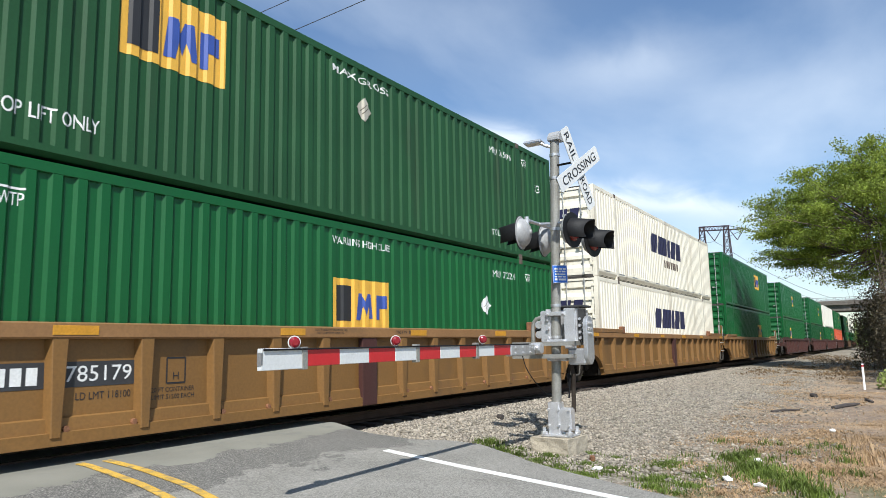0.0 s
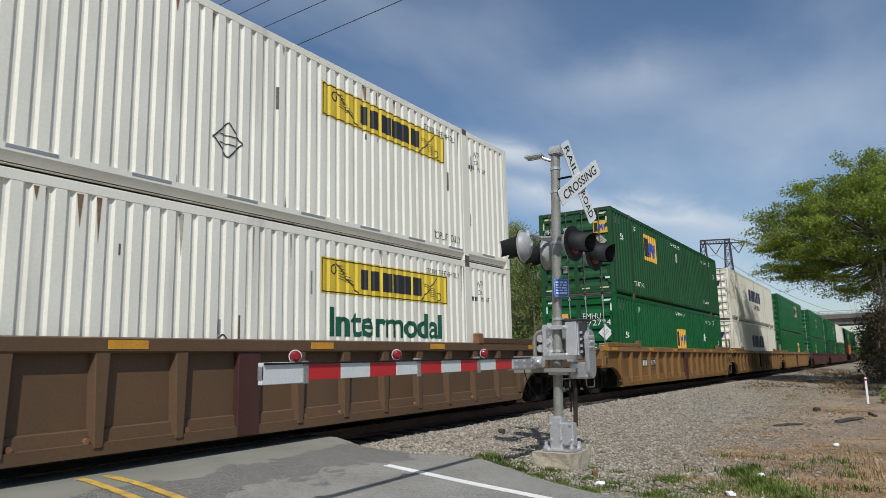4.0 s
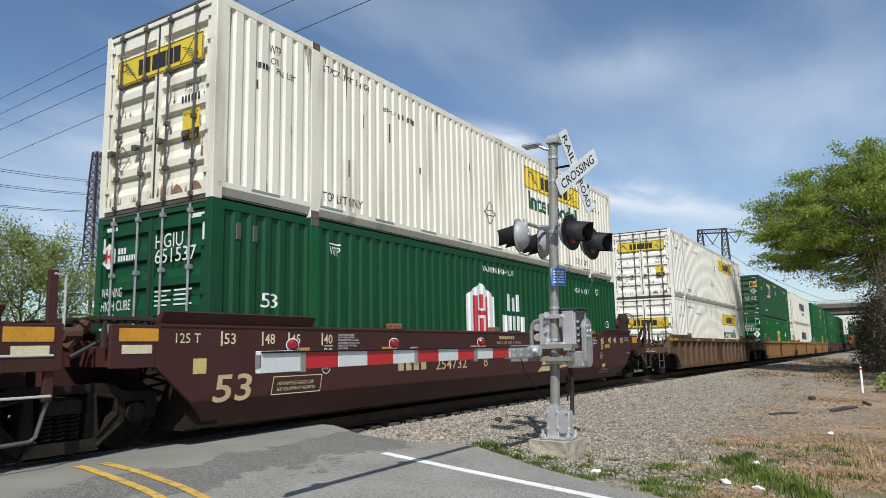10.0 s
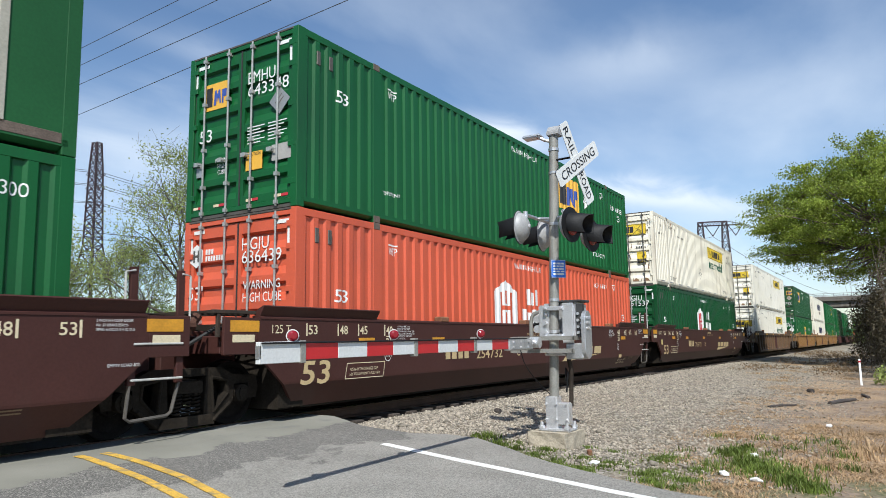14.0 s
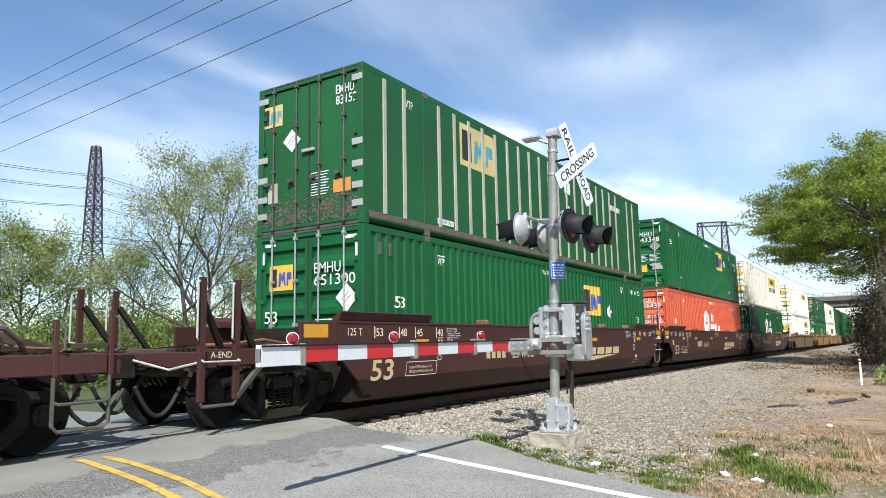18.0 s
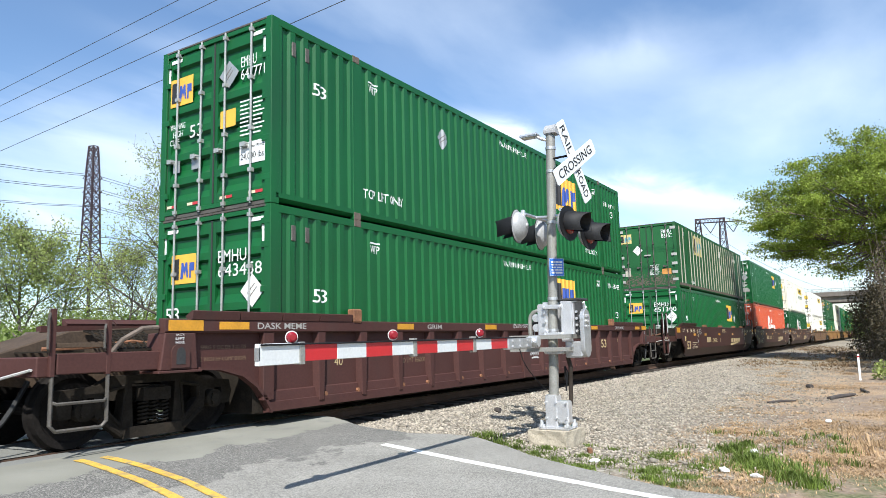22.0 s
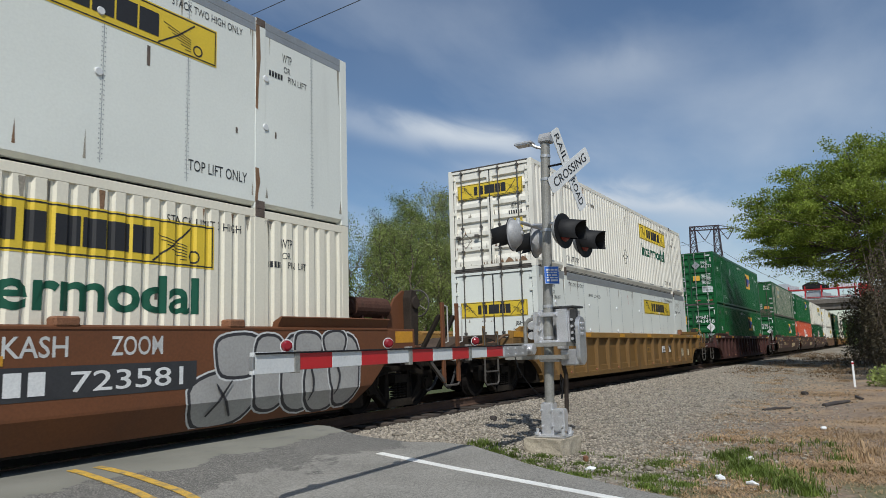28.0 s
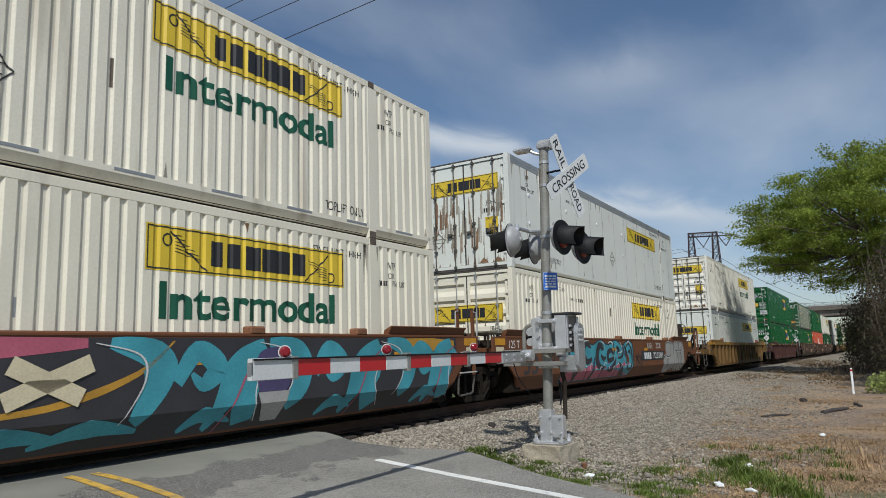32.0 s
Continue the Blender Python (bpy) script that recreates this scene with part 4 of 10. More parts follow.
def badge(c, face, x, z, w, h, blue="mark_blue", panel="logo_yellow"):
    """Yellow panel with three dark blocks."""
    mark(c, face, shapes([rect(0, 0, w, h)]), x, z, panel, "logo_panel", "yellow logo panel")
    mark(c, face, shapes([rect(0.06 * w, 0.14 * h, 0.26 * w, 0.72 * h)]), x, z, "mark_black", "logo_block", lift=0.008)
    mark(c, face, shapes([[(0.38 * w, 0.16 * h), (0.48 * w, 0.16 * h), (0.52 * w, 0.45 * h), (0.56 * w, 0.25 * h), (0.60 * w, 0.45 * h), (0.64 * w, 0.2 * h), (0.70 * w, 0.2 * h), (0.66 * w, 0.72 * h), (0.58 * w, 0.72 * h), (0.54 * w, 0.55 * h), (0.50 * w, 0.72 * h), (0.42 * w, 0.72 * h)],
                           rect(0.74 * w, 0.18 * h, 0.07 * w, 0.52 * h), rect(0.81 * w, 0.42 * h, 0.13 * w, 0.28 * h)]), x, z, blue, "logo_block", lift=0.008)


def banner(c, face, x, z, w, h, panel="logo_lemon"):
    """Yellow banner with a thin dark frame, a scroll at each end and dark blocks between."""
    mark(c, face, shapes([rect(0, 0, w, h)]), x, z, panel, "logo_panel", "yellow banner panel")
    t = 0.03 * h
    e = 0.035 * h
    frame_ = [rect(e, e, w - 2 * e, t), rect(e, h - e - t, w - 2 * e, t), rect(e, e, t, h - 2 * e), rect(w - e - t, e, t, h - 2 * e)]
    for m, a in ((0.0, 1), (w, -1)):
        frame_ += stroke([(m + a * 0.25 * w, 0.08 * h), (m + a * 0.17 * w, 0.45 * h), (m + a * 0.10 * w, 0.88 * h)], t * 1.3)
        frame_ += ring_shape(m + a * 0.085 * w, (0.68 if a > 0 else 0.24) * h, 0.11 * h, 0.15 * h, 10)
        for k in range(6):
            frame_ += stroke([(m + a * 0.115 * w, (0.80 - 0.07 * k) * h if a > 0 else (0.16 + 0.06 * k) * h), (m + a * (0.14 + 0.018 * k) * w, (0.80 - 0.1 * k) * h if a > 0 else (0.16 + 0.1 * k) * h)], t * 0.6)
    mark(c, face, shapes(frame_), x, z, "mark_black", "logo_frame", lift=0.007)
    bars = []
    u = w * 0.49 / 5.2
    pos = w * 0.265
    for k, wide in enumerate((0.55, 0.7, 0.8, 0.8, 0.8, 0.8)):
        bars.append(rect(pos, 0.21 * h, wide * u, 0.58 * h))
        pos += wide * u + u * (0.24 if k in (0, 1) else 0.08)
    mark(c, face, shapes(bars), x, z, "mark_black", "logo_block", lift=0.008)


def house_badge(c, face, x, z, s, panel="mark_white", inner="mark_red"):
    """White gabled shape with a coloured block pattern inside."""
    mark(c, face, shapes([[(0, 0), (s, 0), (s, 0.64 * s), (s * 0.5, 0.88 * s), (0, 0.64 * s)]]), x, z, panel, "logo_panel", "white gabled logo")
    mark(c, face, shapes([rect(0.24 * s, 0.0, 0.12 * s, 0.64 * s), rect(0.64 * s, 0.0, 0.12 * s, 0.64 * s), rect(0.36 * s, 0.3 * s, 0.28 * s, 0.08 * s), rect(0.44 * s, 0.0, 0.12 * s, 0.25 * s), rect(0.44 * s, 0.42 * s, 0.12 * s, 0.25 * s)]), x, z, inner, "logo_block", lift=0.008)


def diamond(c, face, x, z, s, material="mark_white", name="placard"):
    mark(c, face, shapes([[(s / 2, 0), (s, s / 2), (s / 2, s), (0, s / 2)]]), x, z, material, name, "diamond placard", lift=0.01)
    mark(c, face, shapes(stroke([(s * 0.3, s * 0.42), (s * 0.62, s * 0.72)], s * 0.03) + stroke([(s * 0.38, s * 0.3), (s * 0.7, s * 0.6)], s * 0.03)), x, z, "bar_rust", "placard_scratch", lift=0.013)


def diamond_outline(c, face, x, z, s, material="mark_black"):
    mark(c, face, shapes(stroke([(s / 2, 0), (s, s / 2), (s / 2, s), (0, s / 2), (s / 2, 0)], s * 0.04) + stroke([(0.2 * s, 0.62 * s), (0.8 * s, 0.62 * s)], s * 0.03) + stroke([(0.2 * s, 0.38 * s), (0.8 * s, 0.38 * s)], s * 0.03)), x, z, material, "placard_holder", "open diamond placard frame", lift=0.007)


def print_block(c, e, x, z, w, h, rows, ink):
    """Small print that cannot be read: short bars in rows."""
    for k in range(rows):
        zz = z + h * (rows - 1 - k) / rows
        mark(c, e, shapes([rect(0, 0, w * (0.42 - 0.1 * (k % 2)), 0.34 * h / rows)]), x, zz, ink, "small_print")
        mark(c, e, shapes([rect(0, 0, w * (0.44 - 0.07 * (k % 3)), 0.34 * h / rows)]), x + 0.5 * w, zz, ink, "small_print")


def door_edges(c, e, ink="mark_white", red=True):
    """Reflector strips at the corners of the doors."""
    for x, z, w, h in ((-1.09, 2.67, 0.27, 0.06), (0.82, 2.67, 0.31, 0.06), (-1.16, 2.3, 0.05, 0.3), (1.1, 2.3, 0.05, 0.3)):
        mark(c, e, shapes([rect(0, 0, w, h)]), x, z, ink, "reflector", "white reflector strip")
    for x, w in ((-1.13, 0.24), (-0.62, 0.26), (0.16, 0.28), (0.8, 0.3)):
        mark(c, e, shapes([rect(0, 0, w * 0.5, 0.045)]), x, 0.19, "mark_cream", "reflector")
        mark(c, e, shapes([rect(0, 0, w * 0.5, 0.045)]), x + w * 0.5, 0.19, "mark_red" if red else ink, "reflector")


def dress_doors(c, plan, owner, code, ink="mark_white", blue="mark_blue"):
    """Marks on the door end. plan: lower, first, second or dull."""
    e = Face(end=-HALF + 0.025)
    door_edges(c, e, "mark_cream" if plan == "dull" else "mark_white", plan != "dull")
    word = lambda t, x, z, w, h, b=0.0: mark(c, e, letters(t, w, h, b), x, z, ink)
    grey = lambda x, z, w, h: mark(c, e, shapes([rect(0, 0, w, h)]), x, z, "alu_rail", "sticker", "worn grey plate")
    if plan == "lower":
        badge(c, e, -0.97, 1.84, 0.6, 0.47, blue)
        word(owner, 0.15, 2.1, 0.62, 0.19)
        word(code, 0.15, 1.88, 0.95, 0.19)
        diamond(c, e, 0.66, 1.39, 0.5)
        word("53", -1.09, 1.24, 0.33, 0.22)
        print_block(c, e, 0.18, 1.16, 0.95, 0.16, 3, ink)
    elif plan == "first":
        badge(c, e, -0.9, 1.89, 0.57, 0.47, blue)
        word(owner, 0.16, 2.16, 0.62, 0.2)
        word(code, 0.16, 1.94, 0.92, 0.2)
        diamond(c, e, 0.66, 1.52, 0.46, "alu_rail")
        word("53", -1.02, 1.34, 0.31, 0.22)
        for k, t in enumerate(("WARNING", "HIGH", "CUBE")):
            word(t, -0.61 + 0.07 * (k > 0), 0.94 - 0.1 * k, 0.32 if k == 0 else 0.19, 0.075)
        print_block(c, e, 0.16, 1.14, 0.95, 0.32, 6, ink)
        mark(c, e, shapes([rect(0, 0, 0.38, 0.3)]), 0.14, 0.7, "logo_yellow", "sticker", "yellow caution sticker")
        mark(c, e, letters("CAUTION", 0.3, 0.055), 0.18, 0.93, "mark_black", lift=0.008)
        mark(c, e, shapes([rect(0, 0, 0.43, 0.26)]), 0.73, 0.78, "paint_grey", "sticker", "grey rating plate")
        grey(-1.08, 0.75, 0.18, 0.24)
    elif plan == "second":
        badge(c, e, -1.1, 1.91, 0.57, 0.48, blue)
        diamond(c, e, 0.12, 1.95, 0.45, "alu_rail")
        word(owner, 0.61, 2.22, 0.34, 0.17)
        word(code, 0.61, 2.02, 0.52, 0.17)
        for k, t in enumerate(("WARNING", "HIGH", "CUBE")):
            word(t, -1.09 + 0.08 * k * (k < 2), 1.51 - 0.13 * k, 0.38 if k == 0 else 0.24, 0.1)
        word("53", -0.59, 1.31, 0.31, 0.21)
        grey(-0.99, 0.77, 0.17, 0.2)
        grey(-0.53, 0.77, 0.2, 0.22)
        print_block(c, e, 0.6, 1.12, 0.56, 0.6, 9, ink)
        mark(c, e, shapes([rect(0, 0, 0.35, 0.28)]), 0.15, 1.32, "logo_yellow", "sticker", "yellow and white sticker")
        mark(c, e, shapes([rect(0, 0, 0.55, 0.34)]), 0.6, 0.66, "sign_white", "sticker", "white rating plate")
        mark(c, e, letters("Forklift Floor Rating", 0.5, 0.06), 0.625, 0.89, "mark_black", lift=0.008)
        mark(c, e, letters("24,000 lbs", 0.5, 0.11), 0.625, 0.72, "mark_black", lift=0.008)
    else:
        badge(c, e, 0.66, 2.03, 0.5, 0.42, blue)
        diamond(c, e, 0.64, 1.52, 0.48, "post_bright")
        word(owner, -1.12, 2.17, 0.32, 0.17)
        word(code, -1.13, 1.96, 0.47, 0.17)
        print_block(c, e, 0.28, 1.13, 0.86, 0.28, 4, ink)
        grey(-0.48, 0.78, 0.2, 0.24)
        mark(c, e, shapes([rect(0, 0, 0.16, 0.06)]), 0.98, 0.5, "mark_white", "sticker")


def dress_green(c, upper, logos, bars="mark_white", doors="", far=False, high="WARNING HIGH CUBE", placard=None, owner="EMHU", code="", aft=False, wtp=True, lift=(1.18, 0.17, 0.42)):
    """Marks of the green containers; aft puts the code behind the front lift post."""
    s = side_of(c)
    for x, z, w, h in logos:
        badge(c, s, x, z, w, h)
    if far:
        return
    mark(c, s, letters("53", 0.31, 0.21, 0.004), -HALF + 0.92, 1.9 if upper else 1.47, bars)
    mark(c, s, letters("53", 0.28, 0.20, 0.004), HALF - 1.0, 1.85 if upper else 1.42, bars)
    x = 6.5 if aft else 4.65
    z = 2.16 if aft and upper else 2.38
    mark(c, s, letters(owner, 0.42, 0.15), x, z, bars)
    mark(c, s, letters(code, 0.60, 0.15), x + 0.5, z, bars)
    for x in (-POST + 0.35, POST - 0.55 if aft else POST + 0.3):
        if wtp:
            mark(c, s, letters("WTP", 0.26, 0.14), x, 2.37, bars)
            mark(c, s, shapes([rect(0, 0, 0.28, 0.025)]), x - 0.01, 2.54, bars)
    if upper:
        mark(c, s, letters("TOP LIFT ONLY", lift[0], lift[1], 0.035 * lift[1]), -POST + 0.22, lift[2], bars)
        mark(c, s, letters("TOP LIFT ONLY", 0.95, 0.13), POST - 1.35, 0.45, bars)
    mark(c, s, letters(high, 1.58, 0.12, 0.006), -0.74, 2.54, bars)
    if placard:
        diamond(c, s, *placard)
    for x in (-HALF + 0.42, -HALF + 0.72):
        lug = part("strap_ring", beam(x, x + 0.09, -SIDE - 0.012, -SIDE + 0.03, 2.38, 2.62, 0.01), M["bar_dark"], c, "dark lashing plate")
    if doors:
        dress_doors(c, doors, owner, code, bars)


def dress_hunt(c, upper, panel_z, word_z, plate=False, front=True, far=False, stack="STACK LIMIT 3 HIGH", cream=False, code=""):
    """Marks of the white containers."""
    s, e = side_of(c), Face(end=-HALF + 0.025)
    banner(c, s, 1.57, panel_z, 3.71, 0.58 if not plate else 0.53)
    if word_z:
        mark(c, s, letters("Intermodal", 3.27, 0.47, 0.022), 1.78, word_z, "mark_green", "lettering", "dark green lettering")
    banner(c, e, -1.02, 2.02 if upper else 1.62, 2.02, 0.42)
    if far:
        return
    for x in (-HALF + 1.0, POST + 0.45):
        mark(c, s, letters("WTP", 0.2, 0.14), x, 2.38, "mark_black")
        mark(c, s, letters("OR", 0.14, 0.1), x + 0.03, 2.22, "mark_black")
        mark(c, s, glyph_bars(5, 0.3, 0.09), x - 0.28, 2.08, "mark_black", "code_bars")
        mark(c, s, letters("PIN LIFT", 0.42, 0.1), x + 0.12, 2.08, "mark_black")
    for x in (-POST + 0.2, POST - 1.55):
        mark(c, s, letters(stack, 1.2, 0.11), x, 2.5, "mark_black")
    mark(c, s, letters("TOP LIFT ONLY", 1.0, 0.15), POST - 1.25, 0.33, "mark_black")
    mark(c, s, letters("TOP LIFT ONLY", 1.0, 0.15), -POST + 0.2, 0.33, "mark_black")
    mark(c, s, letters("JBHU", 0.36, 0.1), -4.3, 2.26, "mark_black")
    if code:
        mark(c, s, letters(code, 0.56, 0.1), -3.82, 2.26, "mark_black")
    else:
        mark(c, s, glyph_bars(6, 0.56, 0.1, 0.45), -3.82, 2.26, "bar_dark", "code_bars")
    diamond_outline(c, s, -0.55, 0.75, 0.5, "mark_black" if not plate else "bar_rust")
    if plate or cream:
        mark(c, s, shapes([rect(0, 0, 0.03, 0.32)]), -0.4, 2.2, "mark_red", "red_tick")
    rot, dirt = [], []
    rg = random.Random(len(TRAIN) + (7 if upper else 3))
    for k in range(46 if upper else 26):
        y, w = rg.uniform(-1.1, 1.1), rg.uniform(0.008, 0.03)
        z = rg.choice((0.16, 0.16, 0.62, 1.05, 1.5))
        h = rg.uniform(0.04, 0.22) * (1.5 if y > 0 else 0.8)
        (rot if k % 3 == 0 else dirt).append([(y - w, z), (y + w, z), (y + 0.3 * w, z + h)])
    if plate and upper:
        for k in range(60):
            y, w, z = rg.uniform(-1.1, 1.1), rg.uniform(0.01, 0.05), rg.uniform(0.2, 1.6)
            (rot if k % 4 == 0 else dirt).append([(y - w, z), (y + w * 0.6, z + 0.02), (y + w, z + rg.uniform(0.3, 0.9)), (y - w * 0.4, z + rg.uniform(0.3, 0.9))])
    for q in (0.4, 0.8):
        rot.append([(q, 0.16), (q + 0.26, 0.16), (q + 0.2, 0.24), (q + 0.11, 0.29), (q + 0.04, 0.22)])
    mark(c, e, shapes(dirt), 0, 0, "grime", "dirt_staining", "grey-brown dirt on the doors", lift=0.004)
    mark(c, e, shapes(rot), 0, 0, "rust_stain", "rust_staining", "brown rust stains on the doors", lift=0.0045)
    diamond_outline(c, e, -1.0, 0.65, 0.4, "bar_rust")
    mark(c, e, letters("JBHU", 0.34, 0.13), 0.62, 1.62 if upper else 1.35, "mark_black")
    mark(c, e, letters(code, 0.42, 0.11) if code else glyph_bars(6, 0.42, 0.1, 0.4), 0.56, 1.45 if upper else 1.18, "mark_black", "stencil" if code else "code_bars")
    if upper:
        mark(c, e, shapes([rect(0, 0, 0.36, 0.44)]), 0.6, 0.88, "logo_lemon", "sticker", "yellow caution sticker")
        mark(c, e, shapes([rect(0, 0, 0.36, 0.16)]), 0.6, 0.88, "mark_black", "sticker", lift=0.006)
        mark(c, e, letters("CAUTION", 0.3, 0.06), 0.63, 1.25, "mark_black", lift=0.008)
        mark(c, e, letters("WIDE", 0.2, 0.055), 0.68, 0.97, "logo_lemon", lift=0.009)
        mark(c, e, letters("TURNS", 0.26, 0.055), 0.65, 0.9, "logo_lemon", lift=0.009)
    stains, soot = [], []
    for k in range(34):  # runs below the top rail, at the lift posts and above the lower rail
        x = random.choice((-POST - 0.14, -POST + 0.14, POST - 0.14, POST + 0.14, HALF - 0.2, -HALF + 0.2)) + random.uniform(-0.1, 0.1) if k % 2 else random.uniform(-7.7, 7.7)
        w, h = random.uniform(0.012, 0.04), random.uniform(0.12, 0.75)
        z = 2.76 - h if k % 3 else 0.18
        o = [(x - w, z + h), (x + w * 0.2, z), (x + w, z + h)] if k % 3 else [(x - w, z), (x + w, z), (x + w * 0.1, z + h * 0.5)]
        (stains if k % 4 else soot).append(o)
    mark(c, s, shapes(stains), 0, 0, "grime", "dirt_staining", "grey-brown dirt runs", lift=0.002)
    mark(c, s, shapes(soot), 0, 0, "rust_stain", "rust_staining", "brown rust runs", lift=0.0025)
    for k in range(9):  # scuffs
        x, z = random.uniform(-7.6, 7.0), random.uniform(0.5, 2.2)
        mark(c, s, shapes([rect(0, 0, random.uniform(0.02, 0.05), random.uniform(0.06, 0.4))]), x, z, "bar_rust" if k % 3 else "alu_rail", "scuff", lift=0.003)


# ---- well cars ----
def wheelset_mesh():
    if "wheelset" not in CACHE:
        bm = bmesh.new()
        rod(bm, (0, -1.0, 0), (0, 1.0, 0), 0.085, 10)
        for s in (-1, 1):
            prof = [(0.10, 0.82), (0.16, 0.82), (0.18, 0.785), (0.34, 0.795), (0.365, 0.825), (0.43, 0.825), (0.437, 0.71), (0.465, 0.70), (0.465, 0.672), (0.40, 0.672), (0.36, 0.70), (0.16, 0.735), (0.10, 0.70)]
            n = 28
            rings = [[bm.verts.new((r * math.cos(k * math.tau / n), s * y, r * math.sin(k * math.tau / n))) for r, y in prof] for k in range(n)]
            for k in range(n):
                a, b = rings[k], rings[(k + 1) % n]
                for i in range(len(prof) - 1):
                    bm.faces.new((a[i], b[i], b[i + 1], a[i + 1]))
            for k in range(6):  # plate bolts
                t = k * math.tau / 6
                rod(bm, (0.12 * math.cos(t), s * 0.80, 0.12 * math.sin(t)), (0.12 * math.cos(t), s * 0.845, 0.12 * math.sin(t)), 0.018, 6)
        CACHE["wheelset"] = finish(bm, "wheelset", M["wheel"])
    return CACHE["wheelset"]


WHEELSETS = []


def cast_frame(bm, y0, y1):
    """A cast side frame: one slab with a spring window and two triangular windows, jaws over the bearings."""
    half = [(0.55, 0.80), (0.74, 0.70), (1.15, 0.67), (1.2, 0.52), (1.16, 0.36), (1.03, 0.36), (1.02, 0.57), (0.77, 0.57), (0.75, 0.34), (0.66, 0.28), (0.42, 0.08)]
    outer = half + [(-x, z) for x, z in reversed(half)]
    side = [(0.40, 0.66), (0.62, 0.61), (0.64, 0.47), (0.45, 0.26)]
    holes = [[(-0.27, 0.17), (0.27, 0.17), (0.30, 0.70), (-0.30, 0.70)], side, [(-x, z) for x, z in side]]
    flat, rims = bmesh.new(), []
    for loop in [outer] + holes:
        vs = [flat.verts.new((x, y0, z)) for x, z in loop]
        rims += [flat.edges.new((a, b)) for a, b in zip(vs, vs[1:] + vs[:1])]
    bmesh.ops.triangle_fill(flat, use_beauty=True, edges=rims)
    got = bmesh.ops.extrude_face_region(flat, geom=list(flat.faces))
    for v in got["geom"]:
        if isinstance(v, bmesh.types.BMVert):
            v.co.y = y1
    keep = {v: bm.verts.new(v.co) for v in flat.verts}
    for f in flat.faces:
        bm.faces.new([keep[v] for v in f.verts])
    flat.free()


def truck(parent, x, keyed=True):
    """A two-axle truck: cast side frames with windows and springs, bolster, wheelsets."""
    if "truck" not in CACHE:
        bm = bmesh.new()
        for s in (-1, 1):
            cast_frame(bm, *sorted((s * 0.93, s * 1.06)))
            for m in (-1, 1):
                rim = [(0.38, 0.68), (0.64, 0.63), (0.66, 0.45), (0.43, 0.22)]
                for (xa, za), (xb, zb) in zip(rim, rim[1:] + rim[:1]):
                    rod(bm, (m * xa, s * 1.06, za), (m * xb, s * 1.06, zb), 0.022, 6)
                rod(bm, (m * 0.70, s * 1.06, 0.32), (m * 0.42, s * 1.06, 0.11), 0.03, 6)
            prism(bm, [(-0.42, 0.07), (0.42, 0.07), (0.36, 0.2), (-0.36, 0.2)], *sorted((s * 0.90, s * 1.10)))
            box(bm, -0.19, 0.19, *sorted((s * 1.0, s * 1.13)), 0.49, 0.64)
        box(bm, -0.2, 0.2, -1.0, 1.0, 0.48, 0.66)
        CACHE["truck"] = finish(bm, "truck_frame", M["truck"])
        sp = bmesh.new()
        pipe(sp, [(0.055 * math.cos(k * math.tau / 8), 0.055 * math.sin(k * math.tau / 8), 0.21 + 0.27 * k / 48) for k in range(49)], 0.014, 5)
        CACHE["spring"] = finish(sp, "spring", M["truck"])
        cap = bmesh.new()
        rod(cap, (0, -0.98, 0), (0, -1.10, 0), 0.12, 14)
        rod(cap, (0, -1.10, 0), (0, -1.125, 0), 0.07, 10)
        for k in range(3):
            a = k * math.tau / 3
            rod(cap, (0.075 * math.cos(a), -1.10, 0.075 * math.sin(a)), (0.075 * math.cos(a), -1.13, 0.075 * math.sin(a)), 0.018, 6)
        CACHE["bearing"] = finish(cap, "bearing_cap", M["truck"])
    t = part("truck", CACHE["truck"], None, parent, "dark cast steel freight truck")
    t.matrix_basis = pose(x, 0, 0)
    for s in (0, 180):
        for dx in (-0.14, 0.0, 0.14):
            sp = part("spring", CACHE["spring"], None, t)
            sp.matrix_basis = pose(dx, -1.05 if s == 0 else 1.05, 0, 0, 0, s)
    for m in (-0.89, 0.89):
        w = part("wheelset", wheelset_mesh(), None, t, "dark steel wheels on an axle")
        w.matrix_basis = pose(m, 0, 0.437)
        for s in (0, 180):
            b = part("bearing_cap", CACHE["bearing"], None, t)
            b.matrix_basis = pose(m, 0, 0.437, 0, 0, s)
        if keyed:
            WHEELSETS.append((w, m))
    return t


def grab(parent, pts, r=0.014, material="grey_bar", name="grab_iron"):
    bm = bmesh.new()
    pipe(bm, pts, r, 6)
    return part(name, bm, M[material], parent, "bent steel grab iron")


def mesh_panel(x0, x1, near, far, n=8):
    """Expanded-metal walkway: crossing strips between two edges (y, z)."""
    bm = bmesh.new()
    P = lambda u, v: Vector((x0 + (x1 - x0) * u, near[0] + (far[0] - near[0]) * v, near[1] + (far[1] - near[1]) * v))
    for k in range(-3, n + 1):
        for a, b in ((k / n, (k + 3) / n), ((k + 3) / n, k / n)):
            ua, ub, va, vb = a, b, 0.0, 1.0
            if min(a, b) < 0 or max(a, b) > 1:
                ends = []
                for u, v in ((a, 0.0), (b, 1.0)):
                    w = min(1.0, max(0.0, u))
                    ends.append((w, v + (w - u) / (b - a)))
                (ua, va), (ub, vb) = ends
            rod(bm, P(ua, va), P(ub, vb), 0.012, 4)
    rod(bm, P(0, 0), P(1, 0), 0.018, 4)
    rod(bm, P(0, 1), P(1, 1), 0.018, 4)
    return bm


